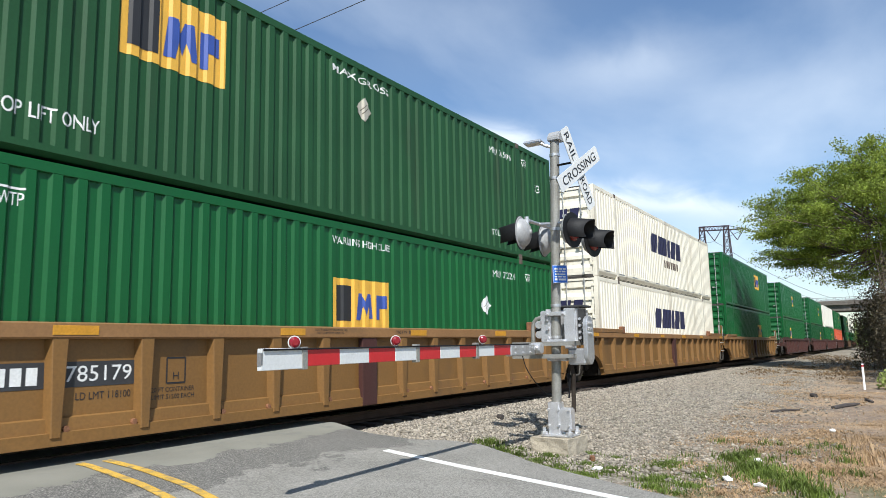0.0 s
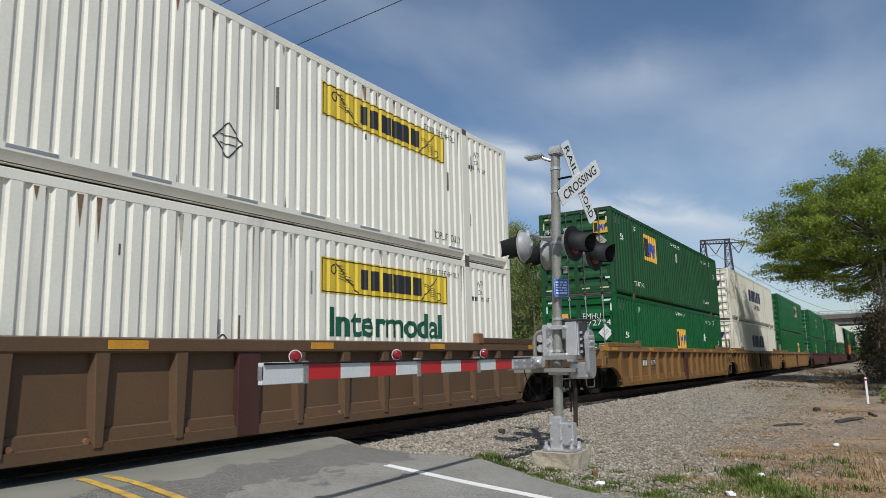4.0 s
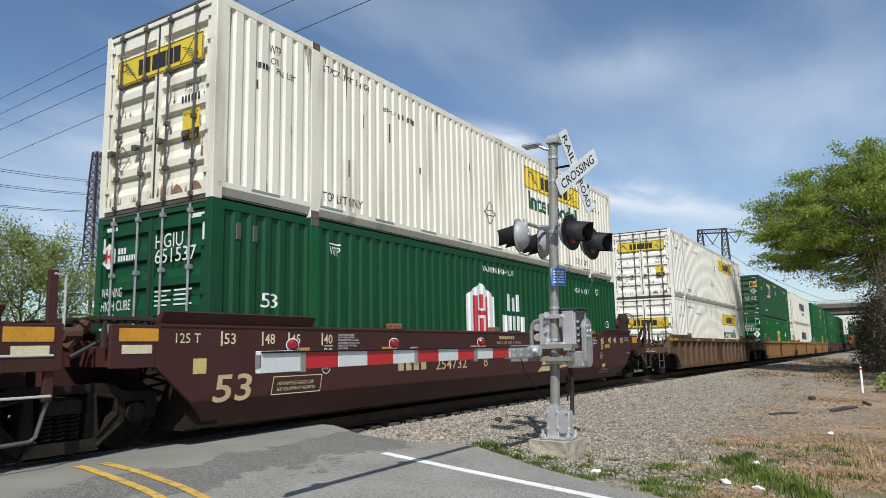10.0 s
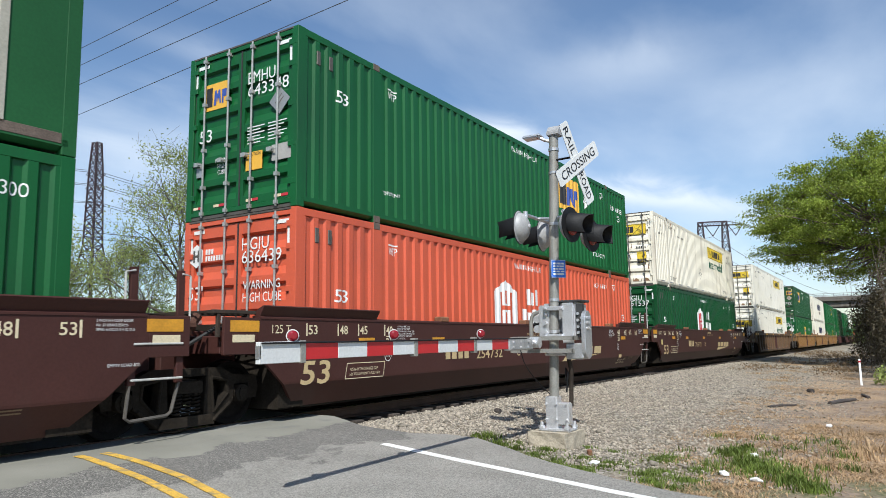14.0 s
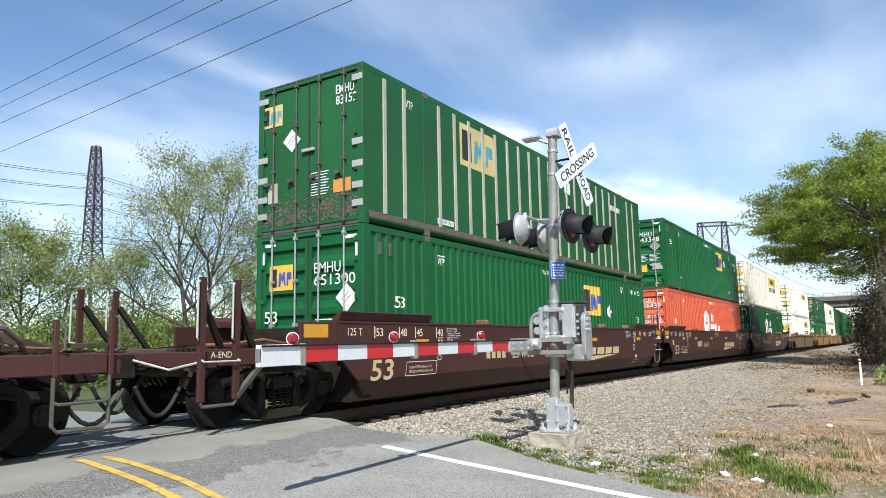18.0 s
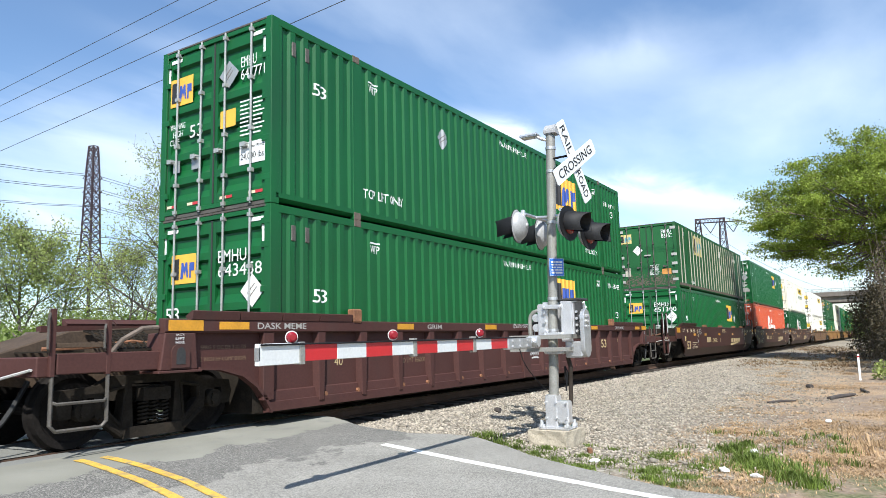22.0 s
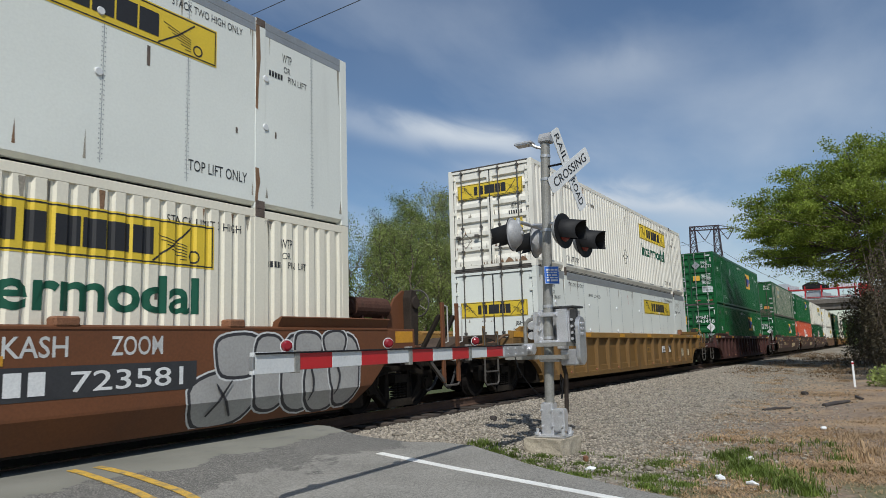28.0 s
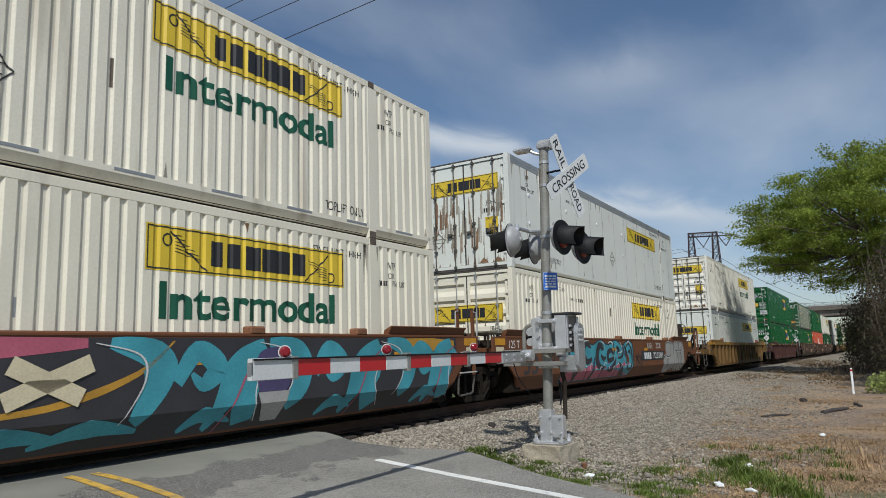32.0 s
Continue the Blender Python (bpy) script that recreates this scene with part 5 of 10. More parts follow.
def brake_gear(car, X, x, y, z, wheel):
    """Hand-brake wheel on its housing and post."""
    bm = bmesh.new()
    n = 20
    pipe(bm, [(X(x), y + 0.27 * math.cos(k * math.tau / n), z + 0.27 * math.sin(k * math.tau / n)) for k in range(n + 1)], 0.018, 6)
    for k in range(5):
        a = k * math.tau / 5
        rod(bm, (X(x - 0.05), y, z), (X(x), y + 0.27 * math.cos(a), z + 0.27 * math.sin(a)), 0.014, 6)
    part("brake_wheel", bm, M[wheel], car, "spoked hand-brake wheel")
    bm = bmesh.new()
    prism(bm, [(X(x - 0.34), 1.05), (X(x - 0.1), 1.05), (X(x - 0.08), z + 0.1), (X(x - 0.14), z + 0.24), (X(x - 0.3), z + 0.26), (X(x - 0.36), z + 0.1)], y - 0.06, y + 0.14)
    rod(bm, (X(x - 0.2), y - 0.1, z), (X(x - 0.2), y + 0.16, z), 0.13, 14)
    bmesh.ops.bevel(bm, geom=list(bm.edges), offset=0.01, segments=1, affect="EDGES")
    part("brake_housing", bm, M["end_grime"], car, "dark hand-brake gear housing")


def coupler_end(car, sign, paint, brake, tall):
    """The platform over a truck at a coupled end: tall ladder posts with braces on slab-sided cars, low ones on ribbed cars."""
    m, X = M[paint], lambda v: sign * v
    R = 1.46 if tall else 1.45
    top = 1.16 if tall else 1.40
    bm = bmesh.new()
    prism(bm, [(X(8.35), 0.70), (X(10.9), 0.70), (X(11.28), 0.76), (X(11.28), 1.10), (X(10.5), top - 0.06), (X(9.3), top), (X(8.35), top)], -0.46, 0.46)
    bmesh.ops.bevel(bm, geom=list(bm.edges), offset=0.014, segments=1, affect="EDGES")
    part("centre_sill", bm, M["end_brown"], car, "grimy box-shaped centre sill")
    part("end_sill", beam(*sorted((X(11.16), X(11.34))), -1.36, 1.36, 0.84, 1.05, 0.012), m, car)
    for s in (-1, 1):
        part("side_sill", beam(*sorted((X(9.5), X(11.15))), *sorted((s * 1.40, s * 1.28)), 0.86, 1.08, 0.01), m, car)
        for x in (9.72, 10.45):
            part("cross_bearer", beam(*sorted((X(x), X(x + 0.1))), *sorted((s * 1.27, s * 0.47)), 0.84, 1.04, 0.01), M["end_grime"], car)
    for s in (-1, 1):
        tagged(part("walkway", mesh_panel(*sorted((X(9.55), X(10.35))), (s * 1.22, 1.10), (s * 0.5, 1.14 if tall else 1.34)), M["truck"], car), "dark expanded-metal walkway", kind="stuff")
    tagged(part("end_walkway", mesh_panel(*sorted((X(10.75), X(11.12))), (-1.2, 1.10), (1.2, 1.10), 4), M["truck"], car), "dark expanded-metal end walkway", kind="stuff")
    bm = bmesh.new()
    rod(bm, (X(11.2), 0, 0.86), (X(11.55), 0, 0.86), 0.10, 10)
    prism(bm, [(X(11.48), 0.70), (X(11.84), 0.70), (X(11.84), 1.02), (X(11.48), 1.02)], -0.13, 0.05)
    prism(bm, [(X(11.5), 0.74), (X(11.68), 0.74), (X(11.68), 0.98), (X(11.5), 0.98)], 0.05, 0.2)
    bmesh.ops.bevel(bm, geom=list(bm.edges), offset=0.025, segments=2, affect="EDGES")
    part("coupler", bm, M["truck"], car, "rusty cast coupler")
    for y in (-0.55, 0.4):
        bm = bmesh.new()
        pipe(bm, [(X(11.0 + 0.85 * i / 10), y - 0.1 * i / 10, 0.78 - 0.55 * math.sin(math.pi * i / 11)) for i in range(11)], 0.028, 7)
        part("air_hose", bm, M["hose"], car, "black rubber air hose")
    for s in (-1, 1):
        y = s * 1.38
        if tall:
            for x in (10.82, 11.38):
                part("stanchion", beam(*sorted((X(x), X(x + 0.1))), y - 0.025, y + 0.025, 0.42, 2.0, 0.006), m, car, "flat upright ladder post")
                grab(car, [(X(x + 0.1), y, 1.2), (X(x + 0.16), y + 0.05 * s, 1.22), (X(x + 0.16), y + 0.05 * s, 1.92), (X(x + 0.1), y, 1.95)])
                bm = bmesh.new()
                rod(bm, (X(x - 0.42), y * 0.86, 1.08), (X(x + 0.02), y * 0.96, 1.74), 0.05, 4)
                part("brace", bm, M["truck"], car, "dark diagonal brace")
            grab(car, [(X(10.86), y, 0.95), (X(10.86), y + 0.07 * s, 0.92), (X(11.44), y + 0.07 * s, 0.92), (X(11.44), y, 0.95)])
            grab(car, [(X(10.86), y, 0.42), (X(10.9), y, 0.36), (X(11.4), y, 0.36), (X(11.44), y, 0.42)], 0.022, "bar_dark", "sill_step")
            bm = bmesh.new()
            rod(bm, (X(10.4), y * 0.98, 0.86), (X(10.86), y, 0.45), 0.045, 4)
            part("brace", bm, M["bar_dark"], car, "slanting step brace")
        else:
            for x, h in ((10.55, 1.44), (11.17, 1.55)):
                part("stanchion", beam(*sorted((X(x), X(x + 0.055))), y - 0.025, y + 0.025, 0.84, h, 0.006), m, car)
                grab(car, [(X(x + 0.06), y, 1.1), (X(x + 0.1), y + 0.05 * s, 1.13), (X(x + 0.1), y + 0.05 * s, h - 0.1), (X(x + 0.06), y, h - 0.05)], 0.013, "bar_dark")
            part("tie_rail", beam(*sorted((X(10.61), X(11.16))), y - 0.02, y + 0.02, 1.14, 1.19, 0.004), M["end_brown"], car)
            grab(car, [(X(10.57), y, 0.86), (X(10.57), y, 0.34), (X(10.63), y, 0.28), (X(11.13), y, 0.28), (X(11.19), y, 0.34), (X(11.19), y, 0.86)], 0.022, "bar_dark", "sill_step")
            grab(car, [(X(10.58), y, 0.58), (X(10.62), y + 0.03 * s, 0.56), (X(11.14), y + 0.03 * s, 0.56), (X(11.18), y, 0.58)], 0.018, "bar_dark", "step_rung")
            # jacking pad under the end of the top chord
            ys = sorted((s * (R - 0.002), s * (R - 0.34)))
            bm = bmesh.new()
            prism(bm, [(X(9.42), 0.84), (X(9.96), 0.84), (X(9.9), 1.29), (X(9.46), 1.29)], *ys)
            bmesh.ops.bevel(bm, geom=list(bm.edges), offset=0.012, segments=1, affect="EDGES")
            pad = part("jacking_pad", bm, m, car, "boxed jacking pad with an arched slot")
            bm = bmesh.new()
            arch = [(0.13 * math.cos(k * math.pi / 8), 1.06 + 0.1 * math.sin(k * math.pi / 8)) for k in range(9)]
            prism(bm, [(X(9.69) + a, b) for a, b in [(0.13, 0.87)] + arch + [(-0.13, 0.87)]], *sorted((s * R, s * (R + 0.025))))
            part("arch_rim", bm, m, pad)
            bm = bmesh.new()
            prism(bm, [(X(9.69) + a * 0.5, b * 0.85 + 0.13) for a, b in [(0.13, 0.92)] + arch + [(-0.13, 0.92)]], *sorted((s * (R + 0.02), s * (R + 0.029))))
            part("jacking_slot", bm, M["gasket"], pad, "dark slot")
            part("pad_foot", beam(*sorted((X(9.38), X(10.0))), *sorted((s * (R + 0.03), s * (R - 0.34))), 0.81, 0.84, 0.006), m, pad)
            hose = bmesh.new()
            pipe(hose, [(X(9.92), s * 1.34, 1.36), (X(10.1), s * 1.3, 1.35), (X(10.3), s * 1.22, 1.22), (X(10.4), s * 1.15, 1.06)], 0.03, 7)
            part("brake_hose", hose, M["bar_rust" if paint.startswith("brown") else "tan_dark"], car)
    bm = bmesh.new()
    pipe(bm, [(X(11.36), -1.3, 0.92), (X(11.4), -0.7, 0.82), (X(11.55), -0.15, 0.95)], 0.016, 6)
    part("uncoupling_lever", bm, M["grey_bar"], car)
    if brake and tall:
        bm = bmesh.new()
        rod(bm, (X(8.95), -0.6, 1.90), (X(9.95), -0.6, 1.90), 0.19, 18)
        for x in (8.9, 9.95):
            rod(bm, (X(x - 0.03), -0.6, 1.90), (X(x + 0.08), -0.6, 1.90), 0.14, 14)
        for x in (9.15, 9.75):
            box(bm, *sorted((X(x), X(x + 0.06))), -0.72, -0.48, 1.1, 1.75)
        part("air_tank", bm, M["rust_dark"], car, "rusty brown air reservoir on brackets")
        bm = bmesh.new()
        prism(bm, [(X(10.05), 1.1), (X(10.75), 1.1), (X(10.75), 2.2), (X(10.6), 2.28), (X(10.3), 2.1), (X(10.05), 1.75)], -0.63, -0.58)
        part("brake_plate", bm, m, car, "shaped brown brake support plate")
        brake_gear(car, X, 10.95, -0.75, 2.02, "bar_dark")
    elif brake:
        brake_gear(car, X, 11.12, -1.0, 1.52, "yellow_car_top" if paint.startswith("yellow") else "rust")
        bm = bmesh.new()
        rod(bm, (X(9.6), 0.3, 1.55), (X(10.05), 0.3, 1.55), 0.17, 16)
        part("air_tank", bm, M["rust"], car, "rusty brake cylinder")
    bm = bmesh.new()
    pipe(bm, [(X(9.5), -0.9, 1.14), (X(10.0), -0.95, 1.2), (X(10.6), -0.9, 1.14), (X(11.0), -0.8, 1.13)], 0.025, 6)
    part("brake_pipe", bm, M["rust"], car)


def joint_end(car, sign, paint):
    """The short platform of a unit that shares its truck with the next one: ladder posts in front, a low grating behind."""
    m, X = M[paint], lambda v: sign * v
    part("centre_sill", beam(*sorted((X(8.42), X(9.70))), -0.42, 0.42, 0.7, 1.30, 0.012), m, car)
    for s in (-1, 1):
        part("end_platform", beam(*sorted((X(8.9), X(9.45))), *sorted((s * 1.30, s * 0.43)), 0.98, 1.22, 0.01), m, car)
        y = s * 1.40
        if sign > 0:
            for x in (8.72, 9.36):
                part("stanchion", beam(x, x + 0.1, y - 0.025, y + 0.025, 0.66, 2.02, 0.006), m, car, "flat upright ladder post")
                b = x - 0.07 if x < 9 else x + 0.17
                grab(car, [(x + 0.05, y + 0.03 * s, 1.36), (b, y + 0.03 * s, 1.40), (b, y + 0.03 * s, 1.96), (x + 0.05, y + 0.03 * s, 1.98)])
            for z in (1.13, 0.72):
                grab(car, [(8.76, y, z), (8.76, y + 0.06 * s, z), (9.42, y + 0.06 * s, z), (9.42, y, z)])
            grab(car, [(8.76, y, 0.68), (8.72, y, 0.3), (8.78, y, 0.26), (9.26, y, 0.28), (9.32, y, 0.32), (9.42, y, 0.68)], 0.022, "bar_dark", "sill_step")
        else:
            for z, yy in ((1.56, s * 1.34), (1.56, s * 0.75)):
                part("grating_rail", beam(-9.62, -8.5, yy - 0.03, yy + 0.03, z - 0.05, z, 0.006), M["end_grime"], car, "dark grating rail")
                for x in (-9.55, -9.05, -8.6):
                    part("grating_leg", beam(x, x + 0.05, yy - 0.022, yy + 0.022, 1.2, z - 0.05, 0.004), M["end_grime"], car)
    if sign < 0:
        tagged(part("grating", mesh_panel(-9.6, -8.55, (-1.3, 1.545), (1.3, 1.545), 10), M["end_grime"], car), "dark deck grating", kind="stuff")
        bm = bmesh.new()
        rod(bm, (-9.66, -0.8, 1.2), (-9.42, -0.8, 1.5), 0.07, 8)
        rod(bm, (-9.7, -0.8, 1.36), (-9.5, -0.8, 1.36), 0.09, 10)
        part("brake_valve", bm, M["rust_dark"], car, "rusty brake valve")
    bm = bmesh.new()
    pipe(bm, [(X(8.9), -0.9, 1.25), (X(9.2), -0.95, 1.35), (X(9.65), -0.9, 1.1)], 0.03, 6)
    part("air_hose", bm, M["hose"], car, "black rubber air hose")


def reflectors(car, y, z, xs, w=0.5, h=0.1):
    for x in xs:
        part("reflector", beam(x, x + w, y - 0.006, y, z, z + h, 0.002), M["reflect"], car, "yellow reflector strip")


def ribbed_car(name, label, paint, ends, keyed=True, far=False):
    """A well car with pressed outside posts between a top chord and a bottom chord."""
    car = thing(name, label, "well car", group="well cars of the train")
    m = M[paint]
    R = 1.45
    for s in (-1, 1):
        y = lambda v: s * v
        side = bmesh.new()
        far_end = [9.9 if kind in ("coupler", "brake") else 9.42 for kind in ends]
        swing = lambda e, q: [(q * x, z) for x, z in ((8.2, 0.24), (8.4, 0.52), (8.66, 0.72), (9.05, 0.83), (e, 0.86), (e, 1.30))]
        out = swing(far_end[1], 1) + swing(far_end[0], -1)[::-1]
        prism(side, out, *sorted((y(R - 0.14), y(R - 0.115))))
        web = part("side_plate", side, m, car)
        top = section(bmesh.new(), [(y(R - 0.13), 1.29), (y(R - 0.02), 1.29), (y(R), 1.31), (y(R), 1.45), (y(R - 0.13), 1.47)], -far_end[0], far_end[1])
        # tan and yellow cars take the paler copy that holds the chord's sunlight
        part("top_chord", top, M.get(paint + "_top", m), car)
        low = section(bmesh.new(), [(y(R - 0.09), 0.34), (y(R - 0.03), 0.33), (y(R - 0.03), 0.20), (y(R - 0.16), 0.18)], -8.2, 8.2)
        part("bottom_chord", low, m, car)
        low = section(bmesh.new(), [(y(R - 0.116), 0.33), (y(R - 0.07), 0.33), (y(R - 0.085), 0.47), (y(R - 0.116), 0.485)], -8.15, 8.15)
        part("lower_plate", low, m, car)
        for q in (-1, 1):
            arch = bmesh.new()
            pts = [(8.16, 0.18), (8.28, 0.38), (8.45, 0.56), (8.68, 0.71), (9.05, 0.81), (9.4, 0.83)]
            prism(arch, [(q * a, b) for a, b in pts] + [(q * (a - 0.03), b + 0.035) for a, b in reversed(pts)], *sorted((y(R - 0.14), y(R - 0.015))))
            part("wheel_arch", arch, m, car)
        for q in (-1, 1):
            part("well_corner", beam(*sorted((q * 7.9, q * 8.4)), *sorted((y(1.3), y(1.307))), 0.19, 1.0, 0), M["truck"], car, "dark corner plate of the well")
        if s < 0 or not far:
            n = 15
            for k in range(n):
                x = -7.14 + k * 1.02
                if k == 7:  # broad splice plate amidships
                    pl = beam(-0.14, 0.24, *sorted((y(R - 0.117), y(R - 0.02))), 0.2, 1.295, 0.008)
                    part("splice_plate", pl, M["brown_grimy"] if paint.startswith("tan") else m, car, "broad dark splice plate")
                    continue
                if ("rib", paint, s) not in CACHE:
                    rb = bmesh.new()
                    a, b = y(R - 0.116), y(R - 0.012)
                    v = [rb.verts.new(p) for p in ((-0.085, a, 0.24), (0.085, a, 0.24), (0.05, b, 0.28), (-0.05, b, 0.28), (-0.115, a, 1.30), (0.115, a, 1.30), (0.085, b, 1.30), (-0.085, b, 1.30))]
                    for f in ((0, 1, 2, 3), (3, 2, 6, 7), (0, 3, 7, 4), (2, 1, 5, 6)):
                        rb.faces.new([v[i] for i in f])
                    bmesh.ops.bevel(rb, geom=list(rb.edges), offset=0.006, segments=1, affect="EDGES")
                    CACHE[("rib", paint, s)] = finish(rb, "side_post", m)
                rib = part("side_post", CACHE[("rib", paint, s)], None, car)
                rib.matrix_basis = pose(x, 0, 0)
                if s < 0 and not far:
                    for dx in (-0.12, 0.12):
                        if ("nub", dx) not in CACHE:
                            nb = bmesh.new()
                            rod(nb, (dx, -R + 0.12, 0.36), (dx, -R + 0.035, 0.36), 0.034, 8)
                            rod(nb, (dx, -R + 0.12, 0.30), (dx, -R + 0.05, 0.30), 0.022, 6)
                            CACHE[("nub", dx)] = finish(nb, "pin", M["rust"])
                        if (k + (dx > 0)) % 2:
                            nub = part("pin", CACHE[("nub", dx)], None, car)
                            nub.matrix_basis = pose(x, 0, 0)
            # raised guide plates at the ends
            for q in (-1, 1):
                stop = 9.55 if far_end[0 if q < 0 else 1] > 9.8 else 9.1
                for k in range(4):
                    a, b = 6.45 + (stop - 6.45) * k / 4, 6.45 + (stop - 6.45) * (k + 1) / 4 - 0.025
                    # guide plates share the chord's sun-lightened paint
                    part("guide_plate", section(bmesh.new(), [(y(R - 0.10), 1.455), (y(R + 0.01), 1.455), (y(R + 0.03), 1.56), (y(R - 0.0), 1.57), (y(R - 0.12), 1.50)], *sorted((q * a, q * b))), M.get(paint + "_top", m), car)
                part("end_post", beam(*sorted((q * 8.12, q * 8.32)), *sorted((y(R - 0.117), y(R - 0.015))), 0.36, 1.292, 0.008), m, car)
            if not far:
                for q in (-1, 1):
                    blk = beam(*sorted((q * 6.2, q * 6.42)), *sorted((y(R - 0.12), y(R + 0.02))), 1.44, 1.66, 0.02)
                    part("lock_guide", blk, M["rust"], car, "rusty container guide block")
    fl = beam(-7.9, 7.9, -1.25, 1.25, 0.16, 0.24)
    part("well_floor", fl, M["truck"], car)
    for q in (-1, 1):
        part("bulkhead", beam(*sorted((q * 8.13, q * 8.30)), -1.30, 1.30, 0.17, 1.35), M["truck"], car)
    if not far:
        reflectors(car, -R, 1.33, (-9.1, -5.2, -2.0, 1.2, 4.4, 8.6))
        for q, e in zip((-1, 1), far_end):
            if e > 9.8:
                part("reflector", beam(*sorted((q * (e - 0.55), q * (e - 0.04))), -R - 0.006, -R, 1.315, 1.445, 0.002), M["reflect"], car, "broad yellow reflector plate")
                pad = Face(base=-R)
                for k, word in enumerate(("JACK", "LIFT", "HERE")):
                    mark(car, pad, letters(word, 0.13, 0.03), q * 9.69 - 0.065, 1.25 - 0.045 * k, "mark_black" if not paint.startswith("brown") else "mark_white")
    fit_ends(car, paint, ends, keyed, False)
    return car


def smooth_car(name, label, paint, ends, keyed=True, far=False):
    """A well car with plain slab sides, bent in at the bottom."""
    car = thing(name, label, "well car", group="well cars of the train")
    m = M[paint]
    R = 1.46
    for s in (-1, 1):
        y = lambda v: s * v
        bm = bmesh.new()
        levels = [(1.47, R, 8.95), (0.98, R, 8.95), (0.56, R, 8.47), (0.53, R - 0.004, 8.43), (0.19, R - 0.20, 8.05)]
        rows = []
        for z, o, x in levels:
            rows.append([bm.verts.new((-x, y(o), z)), bm.verts.new((x, y(o), z))])
        inner = [[bm.verts.new((-x, y(o - 0.05), z)), bm.verts.new((x, y(o - 0.05), z))] for z, o, x in levels]
        for g in (rows, inner):
            for a, b in zip(g, g[1:]):
                bm.faces.new((a[0], a[1], b[1], b[0]))
        bm.faces.new((rows[0][0], rows[0][1], inner[0][1], inner[0][0]))
        bm.faces.new((rows[-1][0], rows[-1][1], inner[-1][1], inner[-1][0]))
        for i in (0, 1):
            for a, b, c2, d in zip(rows, rows[1:], inner[1:], inner):
                bm.faces.new((a[i], b[i], c2[i], d[i]))
        part("side_plate", bm, m, car)
        for q, kind in ((-1, ends[0]), (1, ends[1])):
            reach = 9.75 if kind in ("coupler", "brake") else 9.52
            part("end_panel", beam(*sorted((q * 8.952, q * reach)), *sorted((y(R), y(R - 0.05))), 0.97, 1.46, 0.006), m, car)
            part("well_corner", beam(*sorted((q * 7.9, q * 8.4)), *sorted((y(1.3), y(1.307))), 0.19, 1.0, 0), M["truck"], car, "dark corner plate of the well")
        part("top_flange", section(bmesh.new(), [(y(R + 0.01), 1.47), (y(R + 0.01), 1.445), (y(R - 0.16), 1.445), (y(R - 0.16), 1.49), (y(R - 0.01), 1.49)], -8.9, 8.9), m, car)
        for q in (-1, 1):
            part("guide_plate", section(bmesh.new(), [(y(R - 0.02), 1.475), (y(R + 0.07), 1.62), (y(R + 0.055), 1.635), (y(R - 0.10), 1.56), (y(R - 0.12), 1.475)], *sorted((q * 6.3, q * 8.9))), m, car)
        if not far:
            for x in (-4.3, -0.6, 3.1, 5.4):
                part("lock_guide", beam(x, x + 0.28, *sorted((y(R - 0.16), y(R + 0.02))), 1.47, 1.58, 0.02), M["rust"], car, "rusty container guide block")
    part("well_floor", beam(-7.9, 7.9, -1.25, 1.25, 0.16, 0.24), M["truck"], car)
    for q in (-1, 1):
        part("bulkhead", beam(*sorted((q * 8.13, q * 8.38)), -1.28, 1.28, 0.17, 1.42), M["truck"], car)
    if not far:
        reflectors(car, -R, 1.08, (-6.78, -4.6, -1.4, 2.2, 6.45), 0.42)
        for q, kind in ((-1, ends[0]), (1, ends[1])):
            if kind not in ("coupler", "brake"):
                part("reflector", beam(*sorted((q * 8.92, q * 9.42)), -R - 0.006, -R, 1.27, 1.42, 0.002), M["reflect"], car, "broad yellow reflector plate")
                part("data_plate", beam(*sorted((q * 9.0, q * 9.38)), -R - 0.005, -R, 1.13, 1.23, 0.002), M["mark_cream"], car, "pale data plate")
    if not far:
        for q, kind in ((-1, ends[0]), (1, ends[1])):
            if kind in ("coupler", "brake"):
                mark(car, Face(base=-1.40), letters("B-END" if kind == "brake" else "A-END", 0.34, 0.08), 10.95 if q > 0 else -11.3, 0.965, "mark_cream")
                part("reflector", beam(*sorted((q * 9.15, q * 9.68)), -R - 0.006, -R, 1.22, 1.42, 0.002), M["reflect"], car, "broad yellow reflector plate")
    fit_ends(car, paint, ends, keyed, True)
    return car


def fit_ends(car, paint, ends, keyed, tall):
    """ends: rear and front, each 'coupler', 'brake' (a coupler with the hand brake), 'joint' or 'shared' (a joint whose truck belongs to the neighbour)."""
    for sign, kind in ((-1, ends[0]), (1, ends[1])):
        if kind in ("coupler", "brake"):
            coupler_end(car, sign, paint, kind == "brake", tall)
        else:
            joint_end(car, sign, paint)
        if kind != "shared":
            truck(car, sign * 9.755, keyed)


TRAIN = []  # (things, their height on the rail, place in the train)


def consist(offset, car, lower, upper):
    place = offset + HALF
    TRAIN.append((car, 0.0, place))
    TRAIN.append((lower, 0.28, place))
    TRAIN.append((upper, 0.28 + UNIT_HEIGHT + 0.012, place))


def car_marks(car, R=1.45, big53=None, gold="mark_gold", code=True, panel=False, ribbed=True):
    s = Face(base=-(R - (0.115 if ribbed else 0.0)))
    if panel:
        mark(car, s, shapes([rect(0, 0, 1.75, 0.27)]), -5.9, 0.78, "dark_panel", "number_panel", "black number panel")
    return s


